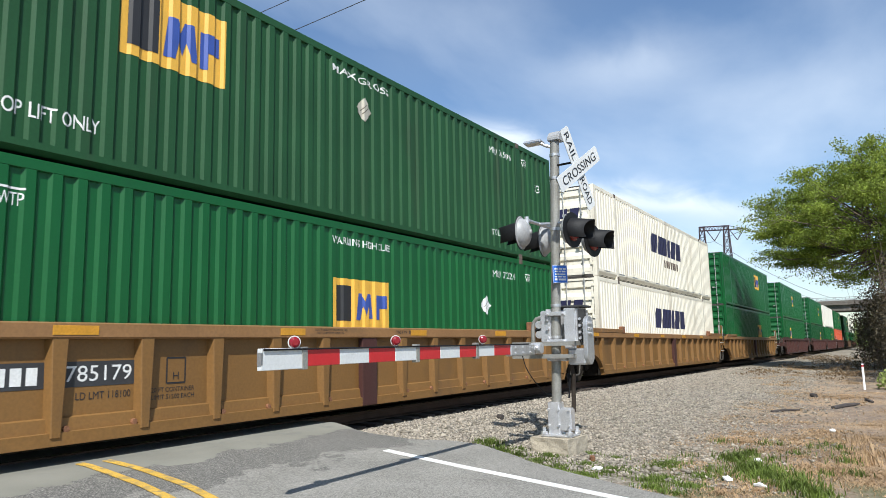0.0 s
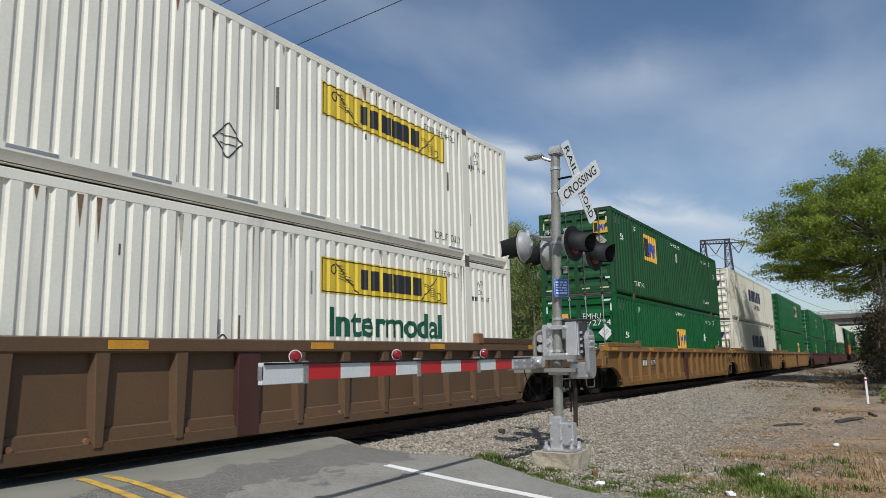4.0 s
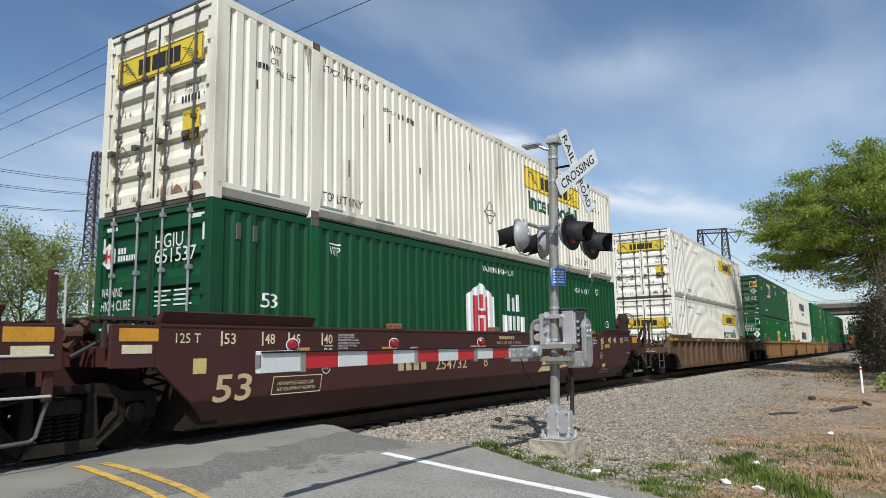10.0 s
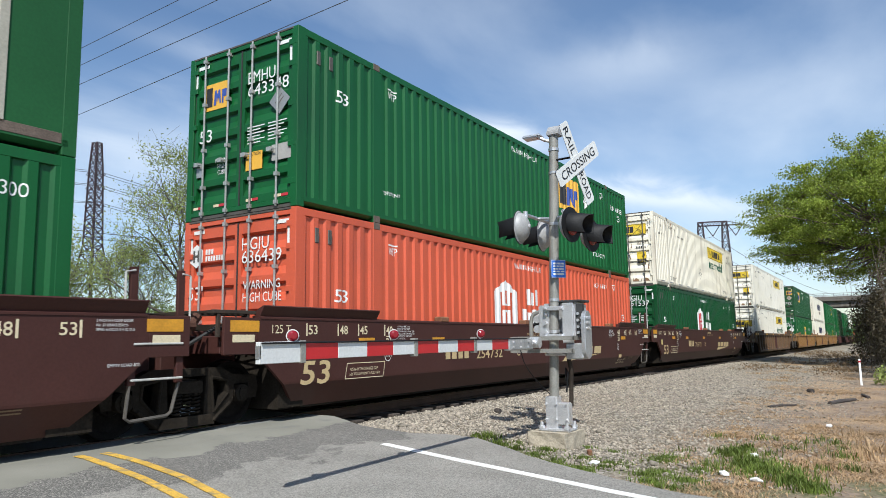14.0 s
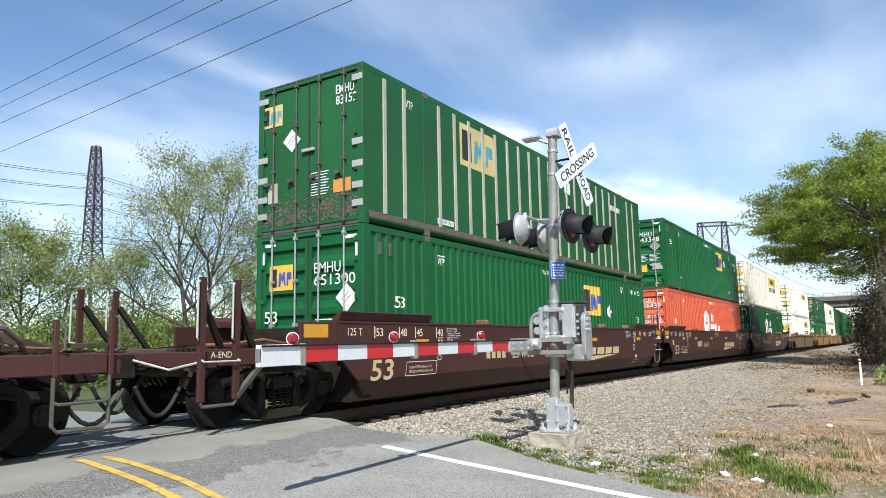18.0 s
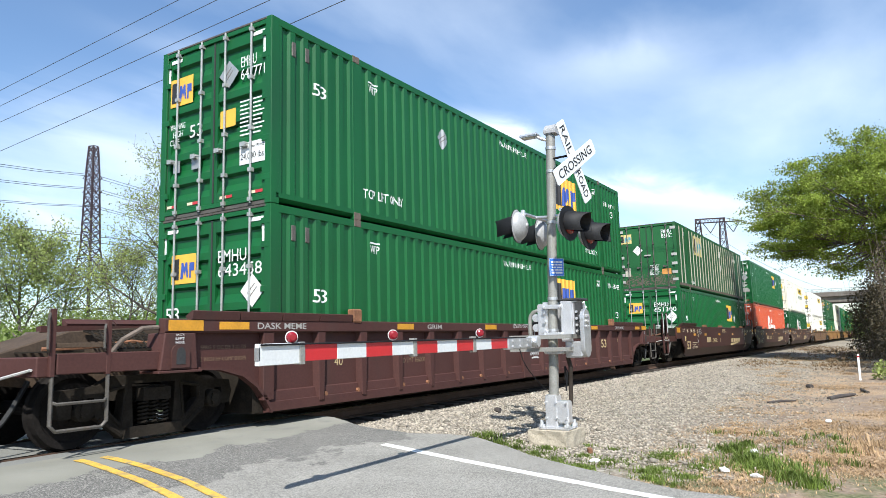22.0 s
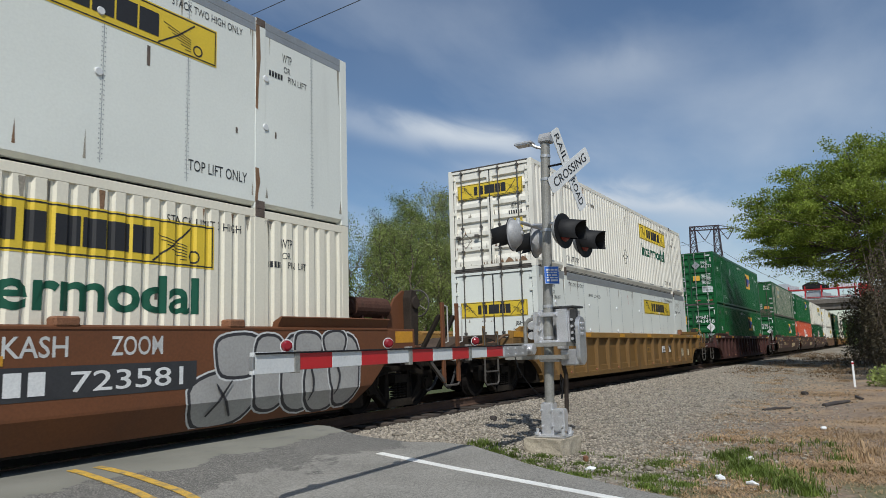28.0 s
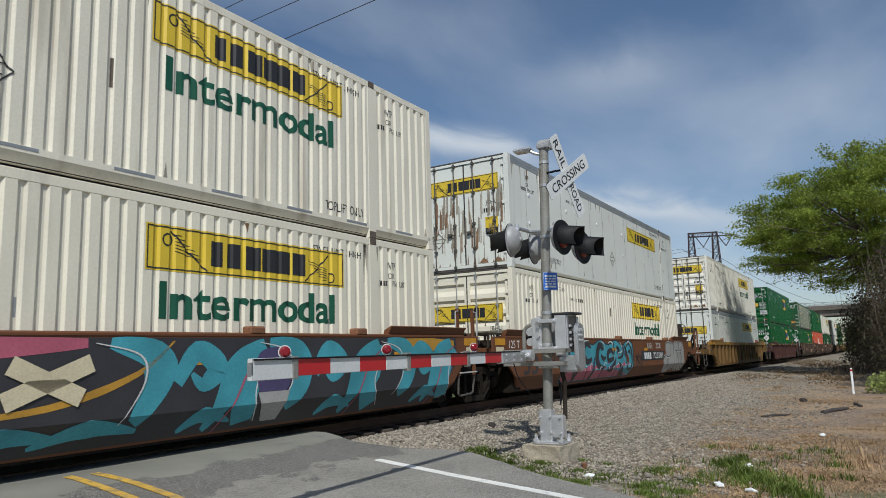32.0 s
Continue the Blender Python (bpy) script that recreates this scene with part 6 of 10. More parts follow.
def build_train():
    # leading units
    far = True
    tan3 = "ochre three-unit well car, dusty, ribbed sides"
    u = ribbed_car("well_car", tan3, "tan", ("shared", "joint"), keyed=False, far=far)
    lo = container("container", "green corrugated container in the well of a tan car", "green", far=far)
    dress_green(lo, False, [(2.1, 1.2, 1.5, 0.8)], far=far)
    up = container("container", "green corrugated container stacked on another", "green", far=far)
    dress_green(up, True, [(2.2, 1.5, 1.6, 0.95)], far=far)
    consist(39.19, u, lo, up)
    u = ribbed_car("well_car", tan3, "tan", ("shared", "joint"))
    for z, name in ((0, "lo"), (1, "up")):
        c = container("container", "white ribbed container with dark block lettering", "white_old", "jb", post="white_old")
        s, e = side_of(c), Face(end=-HALF + 0.025)
        mark(c, s, shapes([rect(0, 0, 0.75, 0.74, 0.1), rect(0.95, 0, 1.2, 0.74, 0.1), rect(2.3, 0, 0.35, 0.74, 0.1), rect(2.8, 0, 0.7, 0.74, 0.1), rect(3.6, 0, 0.75, 0.74, 0.1)]), -2.0, 1.42, "mark_navy", "logo_block", "navy block logo")
        mark(c, e, shapes([rect(0, 0, 0.42, 0.3, 0.06), rect(0.5, 0, 0.35, 0.3, 0.06), rect(0.95, 0, 0.3, 0.3, 0.06)]), -0.5, 1.9, "mark_navy", "logo_block")
        if name == "up":
            mark(c, s, glyph_bars(7, 2.2, 0.3), -0.3, 0.95, "bar_rust", "code_bars")
            up = c
        else:
            lo = c
    consist(19.45, u, lo, up)
    u = ribbed_car("well_car", tan3 + ", hand-brake end", "tan", ("brake", "joint"))
    s = car_marks(u, panel=True)
    mark(u, s, glyph_bars(4, 0.62, 0.18), -5.85, 0.82, "mark_white", "code_bars", lift=0.008)
    mark(u, s, letters("785179", 0.76, 0.17), -4.98, 0.835, "mark_white", lift=0.008)
    tc = Face(base=-1.45)
    mark(u, tc, letters("CONTROLLED INTERCHANGE CAR", 0.75, 0.035), -1.3, 1.40, "mark_black")
    mark(u, tc, letters("SEE EQUIPMENT REGISTER", 0.62, 0.035), -1.25, 1.35, "mark_black")
    mark(u, tc, letters("785179  B", 0.45, 0.05), 0.75, 1.365, "mark_black")
    mark(u, s, letters("LIMIT 51500 EACH", 0.6, 0.055), -3.95, 0.575, "mark_black")
    mark(u, s, letters("H", 0.08, 0.09), -3.66, 0.8, "mark_black")
    mark(u, s, letters("LD LMT 118100", 0.64, 0.08), -4.86, 0.64, "mark_black")
    mark(u, s, letters("20 FT CONTAINER", 0.6, 0.055), -3.95, 0.66, "mark_black")
    mark(u, s, shapes(stroke([(0, 0), (0.26, 0), (0.26, 0.3), (0, 0.3), (0, 0)], 0.02)), -3.75, 0.76, "mark_black", "plate_frame")
    lo = container("container", "bright green corrugated container in the well of a tan car", "green")
    dress_green(lo, False, [(-0.72, 1.18, 1.5, 0.8)], doors="lower", placard=(4.1, 1.5, 0.44), code="272724")
    up = container("container", "dull green corrugated container stacked on another", "green_dull", bar="bar_dark", post="green_dull")
    dress_green(up, True, [(-4.5, 1.51, 1.55, 0.98)], doors="dull", high="MAX GROSS", placard=(-0.12, 1.86, 0.44, "post_bright"), code="245696")
    consist(0.0, u, lo, up)
    # single tan car with white containers
    u = ribbed_car("well_car", "single tan-brown well car with grimy ribbed sides", "tan_dark", ("coupler", "brake"))
    for k in range(2):
        c = container("container", "white ribbed container with yellow banner and green word", "white", "jb", post="white", bar="bar_dark")
        dress_hunt(c, bool(k), 1.93, 0 if k else 1.25, stack="STACKING THREE HIGH ONLY", code=("264636", "241617")[k])
        lo, up = (c, None) if not k else (lo, c)
    consist(-23.57, u, lo, up)
    # three-unit brown car
    for k, (off, ends) in enumerate(((-47.33, ("shared", "brake")), (-66.89, ("joint", "joint")), (-86.45, ("coupler", "shared")))):
        u = smooth_car("well_car", "reddish-brown smooth-sided well car unit, fairly clean", "brown", ends)
        s = Face(base=-1.46)
        t = 0.0
        n53 = letters("53", 0.62, 0.35, 0.015)
        for v in n53.verts:
            v.co.x += 0.16 * v.co.z
        mark(u, s, n53, -8.12, 0.5, "mark_gold")
        mark(u, s, glyph_bars(4, 0.95, 0.24), -4.15, 0.76, "mark_gold", "code_bars", "gold block lettering")
        mark(u, s, letters("254732", 1.15, 0.2, 0.008), -2.94, 0.74, "mark_gold")
        mark(u, s, letters("BCA"[k], 0.16, 0.2), -1.07, 0.75, "mark_gold")
        mark(u, s, shapes([rect(0, 0, 0.58, 0.2, 0.08), rect(0.7, 0, 0.58, 0.2, 0.08), rect(1.4, 0, 0.55, 0.2, 0.08), rect(2.08, 0, 0.55, 0.2, 0.08)]), 1.85, 0.7, "mark_gold", "logo_block", "gold slanted logo")
        mark(u, s, shapes([[(0, 0), (0.6, 0), (2.9, 0.14), (0.25, 0.12)]]), 1.57, 0.54, "mark_gold", "logo_swoosh")
        mark(u, s, letters("WELL LD LMT 119,700", 1.2, 0.075), -0.49, 1.2, "mark_gold")
        mark(u, s, glyph_bars(8, 0.75, 0.07), -0.35, 1.32, "mark_gold", "code_bars")
        for x, n in ((-7.95, "53"), (-7.25, "48"), (-6.75, "45"), (-6.05, "40"), (6.1, "40"), (6.75, "45"), (7.25, "48"), (7.9, "53")):
            mark(u, s, letters(n, 0.19, 0.14, 0.01), x, 1.235, "mark_cream")
            mark(u, s, shapes([rect(0, 0, 0.03, 0.19)]), x + (-0.055 if x < 0 else 0.215), 1.21, "mark_cream", "tick")
        for x in (-6.05, 6.1):
            mark(u, s, letters("20", 0.19, 0.14, 0.01), x, 1.035, "mark_cream")
            mark(u, s, shapes([rect(0, 0, 0.2, 0.015)]), x, 1.195, "mark_cream", "tick")
        mark(u, s, letters("125 T", 0.36, 0.12), -8.68, 1.25, "mark_cream")
        for j, (t, x, z, w) in enumerate((("NON-INTERCHANGE CAR", -7.0, 0.66, 0.72), ("SEE EQUIPMENT REGISTER", -7.02, 0.58, 0.78), ("NON-INTERCHANGE CAR", 6.1, 0.42, 0.66), ("SEE EQUIPMENT REGISTER", 6.08, 0.33, 0.76))):
            slanted = letters(t, w, 0.05)
            for v in slanted.verts:
                v.co.x += 0.25 * v.co.z
            mark(u, SLAB, slanted, x, z, "mark_cream")
        mark(u, s, shapes(stroke([(-0.06, -0.04), (0.92, -0.04), (0.97, 0.2), (-0.01, 0.2), (-0.06, -0.04)], 0.012)), -7.06, 0.58, "mark_cream", "plate_frame")
        mark(u, s, shapes([rect(0, 0, 0.2, 0.19)]), -8.42, 0.87, "logo_faded", "sticker", "yellow inspection sticker")
        for x, z in ((-6.0, 0.88), (6.1, 0.86)):
            mark(u, s, shapes(ring_shape(0.0, 0.0, 0.085, 0.097)), x, z, "mark_white", "plate_ring")
            mark(u, s, letters("110", 0.1, 0.055), x - 0.05, z - 0.028, "mark_white")
        for j, t in enumerate(("CONTAINER GUIDE", "MUST BE ROTATED", "FORWARD FOR 96 WIDE", "CONTAINER OR ROTATED", "BACK FOR 102 WIDE", "CONTAINER")):
            for x in (-5.72, 5.3):
                mark(u, s, letters(t, 0.026 * len(t), 0.028), x, 1.36 - j * 0.042, "mark_white")
        for j, t in enumerate(("2 INCH H F COMP SHOES", "No. 24 BRAKE BEAMS", "SPRG 6 OC D-5 4 IC D-5")):
            mark(u, s, letters(t, 0.021 * len(t), 0.032), 8.3, 1.38 - j * 0.05, "mark_white")
        for x in (6.6, 7.0):
            for j in range(3 if x < 6.8 else 2):
                mark(u, SLAB, shapes([rect(0, 0, 0.24 if x < 6.8 else 0.46, 0.016)]), x + 0.12, 0.5 - j * 0.035, "mark_faded", "small_print")
        mark(u, SLAB, shapes([rect(0, 0, 0.26, 0.11, 0.02)]), 6.12, 0.5, "mark_gold", "sticker", "gold plate")
        mark(u, s, letters("EMPTY LOAD 80%", 0.4, 0.035), 8.45, 0.88, "mark_white")
        if k == 0:
            lo = container("container", "deep green corrugated container in the well of a brown car", "green_hub")
            dress_green(lo, False, [], owner="HGIU", code=("651537", "636439", "")[k])
            f, e = side_of(lo), Face(end=-HALF + 0.025)
            house_badge(lo, f, -1.43, 1.2, 1.22)
            mark(lo, f, shapes([rect(0.25, 0.5, 0.2, 0.4), rect(0.5, 0.5, 0.2, 0.32), rect(0.75, 0.5, 0.2, 0.4), rect(0.0, 0.0, 0.24, 0.4), rect(0.28, 0.05, 0.2, 0.34), rect(0.52, 0.05, 0.2, 0.34), rect(0.76, 0.05, 0.2, 0.34), rect(1.0, 0.0, 0.2, 0.38)]), 0.15, 1.2, "mark_white", "logo_block", "white block lettering")
            up = container("container", "white ribbed container with yellow banner, rust-streaked doors", "white_old", "jb", bar="bar_dark", post="white_old")
            dress_hunt(up, True, 1.97, 1.45)
        elif k == 1:
            lo = container("container", "orange-red corrugated container in the well of a brown car", "orange", post="orange")
            dress_green(lo, False, [], owner="HGIU", code=("651537", "636439", "")[k])
            f, e = side_of(lo), Face(end=-HALF + 0.025)
            house_badge(lo, f, -1.79, 1.17, 1.2, inner="orange")
            mark(lo, f, shapes([rect(0.25, 0.5, 0.2, 0.4), rect(0.5, 0.5, 0.2, 0.32), rect(0.75, 0.5, 0.2, 0.4)] + [rect(0.28 * i, 0.0, 0.22, 0.4 - 0.08 * (i % 2)) for i in range(5)] + [rect(1.65, 0.05, 0.08, 0.38), rect(1.82, 0.05, 0.2, 0.28), rect(2.1, 0.05, 0.18, 0.28)]), -0.36, 1.18, "mark_white", "logo_block", "white block lettering")
            up = container("container", "green corrugated container stacked on an orange one", "green")
            dress_green(up, True, [(2.19, 1.58, 1.5, 0.95)], doors="first", placard=(3.98, 1.82, 0.42), code="643348", aft=True, lift=(0.48, 0.07, 0.55))
        else:
            lo = container("container", "green corrugated container in the well of a brown car", "green")
            dress_green(lo, False, [(2.13, 1.57, 1.5, 0.88)], doors="lower", placard=(4.1, 1.5, 0.44), code="651300", aft=True)
            up = container("container", "dull green container with pale upright side posts", "green_olive", "posts", "flat", post="green_olive", bar="bar_dark")
            f, e = side_of(up), Face(end=-HALF + 0.025)
            badge(up, f, -4.78, 1.72, 1.55, 0.94, "mark_cyan", "logo_faded")
            mark(up, f, shapes([rect(0, 0, 0.62, 0.11)]), -5.72, 0.3, "mark_white", "notice", "white stencilled notice")
            mark(up, f, letters("TOP LIFT ONLY", 0.56, 0.06), -5.69, 0.325, "mark_black", lift=0.008)
            mark(up, f, shapes([rect(0, 0, 0.42, 0.34)]), 1.0, 2.1, "mark_white", "notice", "white printed notice")
            diamond(up, f, 1.05, 1.35, 0.42)
            part("grimy_rail", beam(-HALF + 0.17, HALF - 0.17, -SIDE - 0.009, -SIDE + 0.02, 0.12, 0.235, 0.004), M["bar_rust"], up, "grimy lower rail")
            mark(up, f, letters("WTP", 0.3, 0.17), -POST + 0.0 - 0.75, 2.4, "mark_white")
            mark(up, f, glyph_bars(9, 1.1, 0.17), HALF - 3.3, 2.2, "mark_white", "code_bars")
            badge(up, e, -1.2, 2.1, 0.52, 0.42, "mark_cyan", "logo_faded")
            diamond(up, e, -0.65, 1.52, 0.45)
            mark(up, e, letters("EMHU", 0.42, 0.17, 0.006), 0.66, 2.42, "mark_white")
            mark(up, e, letters("831529", 0.58, 0.17, 0.006), 0.66, 2.22, "mark_white")
            print_block(up, e, 0.07, 0.62, 0.45, 0.46, 9, "mark_white")
            mark(up, e, shapes([rect(0, 0, 0.4, 0.24)]), 0.6, 0.61, "sticker", "sticker", "orange sticker")
            mark(up, e, shapes([rect(0, 0, 0.25, 0.38)]), -1.04, 0.6, "post_bright", "sticker", "faded tan notice")
            for q in (-1, 1):
                for z in (2.64, 1.46, 1.06, 0.68, 0.36):
                    part("strap_hinge", beam(-HALF - 0.012, -HALF + 0.02, *sorted((q * 1.05, q * 1.29)), z - 0.06, z + 0.06, 0.006), M["paint_grey"], up, "pale steel strap hinge")
            part("latch", beam(-HALF - 0.03, -HALF + 0.02, -0.16, 0.14, 1.46, 1.52, 0.006), M["paint_grey"], up)
            soot = []
            rg = random.Random(90)
            for j in range(420):
                y0, z0 = rg.uniform(-1.2, 1.2), 0.15 + abs(rg.gauss(0, 0.24))
                w, h = rg.uniform(0.012, 0.05), rg.uniform(0.008, 0.035)
                ring = [(math.tau * i / 6, rg.uniform(0.6, 1.2)) for i in range(6)]
                soot.append([(y0 + w * q * math.cos(a), z0 + h * q * math.sin(a)) for a, q in ring])
            mark(up, e, shapes(soot), 0, 0, "bar_rust", "dirt_staining", "brown road dirt rising from the sill", lift=0.003)
        if k in (0, 1) and lo is not None:
            e = Face(end=-HALF + 0.025)
            door_edges(lo, e, red=False)
            mark(lo, e, letters("HGIU", 0.6, 0.2), 0.1, 2.31, "mark_white")
            mark(lo, e, letters(("651537", "636439")[k], 0.88, 0.2), 0.1, 2.1, "mark_white")
            mark(lo, e, letters("WARNING", 0.82 if k else 0.5, 0.14), 0.14 if k else -1.15, 1.68, "mark_white")
            mark(lo, e, letters("HIGH CUBE", 0.85 if k else 0.72, 0.15), 0.14 if k else -1.15, 1.48, "mark_white")
            if not k:
                print_block(lo, e, 0.12, 1.5, 0.85, 0.26, 4, "mark_white")
            mark(lo, e, shapes([[(0.16, 0), (0.32, 0.1), (0.32, 0.3), (0.16, 0.4), (0, 0.3), (0, 0.1)]]), -1.17, 2.1, "mark_white", "logo_panel", "white hexagon logo")
            mark(lo, e, shapes([rect(0.08, 0.1, 0.05, 0.2), rect(0.19, 0.1, 0.05, 0.2), rect(0.13, 0.18, 0.06, 0.04)]), -1.17, 2.1, "mark_red" if not k else "bar_dark", "logo_block", lift=0.008)
            mark(lo, e, shapes([rect(0.07 * i, 0.11 if i < 3 else 0.0, 0.05, 0.09) for i in range(3)] + [rect(0.065 * i, 0.0, 0.045, 0.085) for i in range(7)]), -0.78, 2.2, "mark_white", "logo_block", "white block lettering")
            mark(lo, e, letters("53'", 0.36, 0.23), -1.19, 1.56 if k else 1.2, "mark_white")
        consist(off, u, lo, up)
    # single brown ribbed car with green containers
    u = ribbed_car("well_car", "single dark brown well car with ribbed sides and chalked scribbles", "brown_grimy", ("coupler", "coupler"))
    s = car_marks(u)
    mark(u, s, letters("53", 0.46, 0.25, 0.015), 5.47, 0.78, "mark_gold")
    for x, n in ((6.27, "20"), (6.27, "40"), (6.95, "45"), (7.34, "48")):
        mark(u, s, letters(n, 0.17, 0.12), x, 0.92 if n != "40" else 0.72, "mark_gold")
    for j, words in enumerate(("SPRG 5 OC D5 3 IC D5", "2 INCH HF COMP SHOES")):
        mark(u, s, letters(words, 0.75, 0.05), -9.3, 1.08 - 0.15 * j, "mark_faded")
    t = Face(base=-1.45)
    for x, word, w in ((-8.45, "DASK MEME", 0.95), (-4.25, "GRIM", 0.5), (6.5, "DASK MEME", 0.85)):
        mark(u, t, letters(word, w, 0.09, 0.012), x, 1.335, "paint_grey", "tag", "grey chalked tag")
    f = Face(base=-1.335)
    tag = []
    for k in range(6):  # two rows of sprayed loops
        x = 0.42 + 0.115 * k
        tag += ribbon([(x, 0.98), (x + 0.04, 1.16 + 0.03 * (k % 2)), (x + 0.08, 1.0), (x + 0.1, 1.12)], 0.02, 0.035, 0.02, 3)
        tag += ribbon([(x - 0.06, 0.72), (x - 0.05, 0.93), (x + 0.04, 0.90 - 0.03 * (k % 3)), (x - 0.02, 0.80), (x + 0.05, 0.70)], 0.025, 0.04, 0.025, 3)
    tag += ribbon([(0.5, 0.64), (0.7, 0.655), (0.92, 0.64)], 0.03, 0.05, 0.03, 3) + ribbon([(0.62, 1.18), (0.6, 1.28), (0.72, 1.28), (0.7, 1.2)], 0.02, 0.04, 0.02, 3)
    mark(u, f, shapes(tag), 0, 0, "paint_white", "scribble", "white sprayed scribble")
    mark(u, t, letters("527833", 0.36, 0.065), 0.62, 1.385, "mark_white")
    mark(u, t, glyph_bars(2, 0.13, 0.065), 0.44, 1.385, "mark_white", "code_bars")
    mark(u, t, letters("NON-INTERCHANGE CAR", 0.76, 0.04), -0.66, 1.42, "mark_white")
    mark(u, t, letters("SEE EQUIPMENT REGISTER", 0.76, 0.04), -0.66, 1.36, "mark_white")
    mark(u, t, shapes([rect(0, 0, 0.04, 0.13)]), 0.22, 1.32, "mark_white", "tick")
    mark(u, f, glyph_bars(2, 0.42, 0.18), -5.86, 0.9, "mark_faded", "code_bars", "faded ochre block lettering")
    mark(u, f, letters("527833", 0.8, 0.18, 0.006), -4.97, 0.9, "mark_faded")
    mark(u, f, letters("LD LMT 166000", 0.76, 0.09), -4.95, 0.74, "mark_faded")
    for z, n in ((0.93, "20"), (0.77, "40")):
        mark(u, f, letters(n, 0.2, 0.12), -6.75, z, "mark_gold")
    lo = container("container", "green corrugated container in the well of a dark brown car", "green")
    dress_green(lo, False, [(2.17, 1.56, 1.52, 0.88)], doors="lower", placard=(4.1, 1.5, 0.44), code="643458", aft=True)
    up = container("container", "green corrugated container with grey placards, stacked on another", "green")
    dress_green(up, True, [(2.4, 1.48, 1.75, 0.98)], doors="second", placard=(-3.5, 1.86, 0.44, "alu_rail"), code="647771", aft=True)
    consist(-110.30, u, lo, up)
    # single yellow car
    u = ribbed_car("well_car", "single yellow-ochre well car with ribbed sides and stencils", "yellow_car", ("coupler", "brake"))
    s = car_marks(u)
    mark(u, s, shapes([rect(0, 0, 1.66, 0.28)]), 3.22, 0.72, "dark_panel", "logo_panel", "black and white logo panel")
    mark(u, s, shapes([rect(0.06, 0.2, 0.6, 0.06, 0.02), rect(0.22, 0.02, 0.13, 0.18, 0.05), rect(0.42, 0.03, 0.34, 0.03), rect(0.42, 0.09, 0.34, 0.03), rect(0.42, 0.15, 0.34, 0.03), rect(0.86, 0.02, 0.13, 0.2, 0.05), rect(1.08, 0.03, 0.3, 0.03), rect(1.08, 0.09, 0.3, 0.03), rect(0.86, 0.2, 0.5, 0.06, 0.02), [(1.3, 0.02), (1.62, 0.02), (1.46, 0.24)]]), 3.22, 0.72, "mark_white", "logo_block", lift=0.008)
    mark(u, s, letters("53", 0.4, 0.24, 0.015), 4.72, 0.72, "mark_black")
    for x, n in ((6.72, "45"), (7.3, "48"), (7.9, "53")):
        mark(u, s, letters(n, 0.2, 0.14, 0.008), x, 1.04, "mark_black")
    mark(u, s, letters("IL 53 1-3/4", 0.55, 0.09), 8.75, 1.19, "mark_black")
    mark(u, s, letters("IW 8 9-7/8", 0.55, 0.09), 8.75, 1.03, "mark_black")
    mark(u, s, letters("SPRG 7 OC D5 5 IC D5", 0.7, 0.05), 7.3, 0.33, "mark_black", lift=0.06)
    mark(u, s, shapes([rect(0, 0, 0.56, 0.3)]), 6.42, 0.55, "mark_cream", "plate_sheet", "pale stencil sheet with rows of print")
    for j in range(8):
        for i in range(6):
            mark(u, s, shapes([rect(0, 0, 0.075, 0.012)]), 6.44 + 0.09 * i, 0.57 + 0.034 * j, "dark_panel", "small_print", lift=0.007)
    mark(u, s, shapes([rect(0, 0, 0.44, 0.34)]), 7.2, 0.50, "mark_cream", "plate_sheet", "white-framed black data panel")
    for x, z, w, h in ((0.02, 0.1, 0.26, 0.22), (0.3, 0.1, 0.12, 0.22), (0.02, 0.02, 0.4, 0.06)):
        mark(u, s, shapes([rect(0, 0, w, h)]), 7.2 + x, 0.5 + z, "dark_panel", "data_field", lift=0.007)
    mark(u, s, shapes([rect(0, 0, 0.24, 0.26)]), 7.75, 0.54, "mark_cream", "plate_sheet", "pale inspection sheet")
    mark(u, s, shapes(ring_shape(0, 0, 0.075, 0.086)), 7.85, 0.93, "mark_black", "plate_ring")
    mark(u, s, letters("110", 0.09, 0.05), 7.805, 0.905, "mark_black")
    mark(u, s, shapes([rect(0, 0, 0.6, 0.2)]), 1.26, 0.77, "yellow_car_top", "stencil_patch", "pale ochre stencil patch")
    mark(u, s, letters("NWF13", 0.46, 0.12, 0.01), 1.33, 0.81, "mark_black", lift=0.008)
    mark(u, s, shapes(ring_shape(0, 0, 0.18, 0.2)), -2.83, 0.85, "mark_black", "plate_ring")
    for j in range(3):
        mark(u, s, shapes([rect(0, 0, 0.24, 0.03)]), -2.95, 0.77 + j * 0.07, "mark_black", "small_print")
    mark(u, Face(base=-1.45), letters("LNO", 0.6, 0.1), 7.3, 1.335, "paint_grey", "tag", "grey chalked tag")
    mark(u, Face(base=-1.45), letters("IVY", 0.36, 0.08), 8.2, 1.34, "paint_grey", "tag", "grey chalked tag")
    lo = container("container", "smooth white plate container in the well of a yellow car", "white_plate", "plate", "flat", bar="bar_dark", post="white_plate", rail="white_plate")
    dress_hunt(lo, False, 1.94, 0, plate=True, stack="STACK TWO HIGH ONLY", code="224425")
    up = container("container", "white ribbed container with yellow banner, rust-stained corner", "white", "jb", bar="bar_dark", post="white")
    dress_hunt(up, True, 1.91, 1.27, stack="STACKING THREE HIGH ONLY")
    for k in range(9):
        z, h = 0.05 + 0.27 * k, random.uniform(0.08, 0.24)
        mark(up, Face(), shapes([[(0, 0), (0.03 + 0.03 * (k % 3), 0.01), (0.05, h * 0.6), (0.015, h)]]), HALF - 0.07, z, "rust_stain" if k % 2 else "grime", "rust_stain", "rust stain at the corner post", lift=0.007)
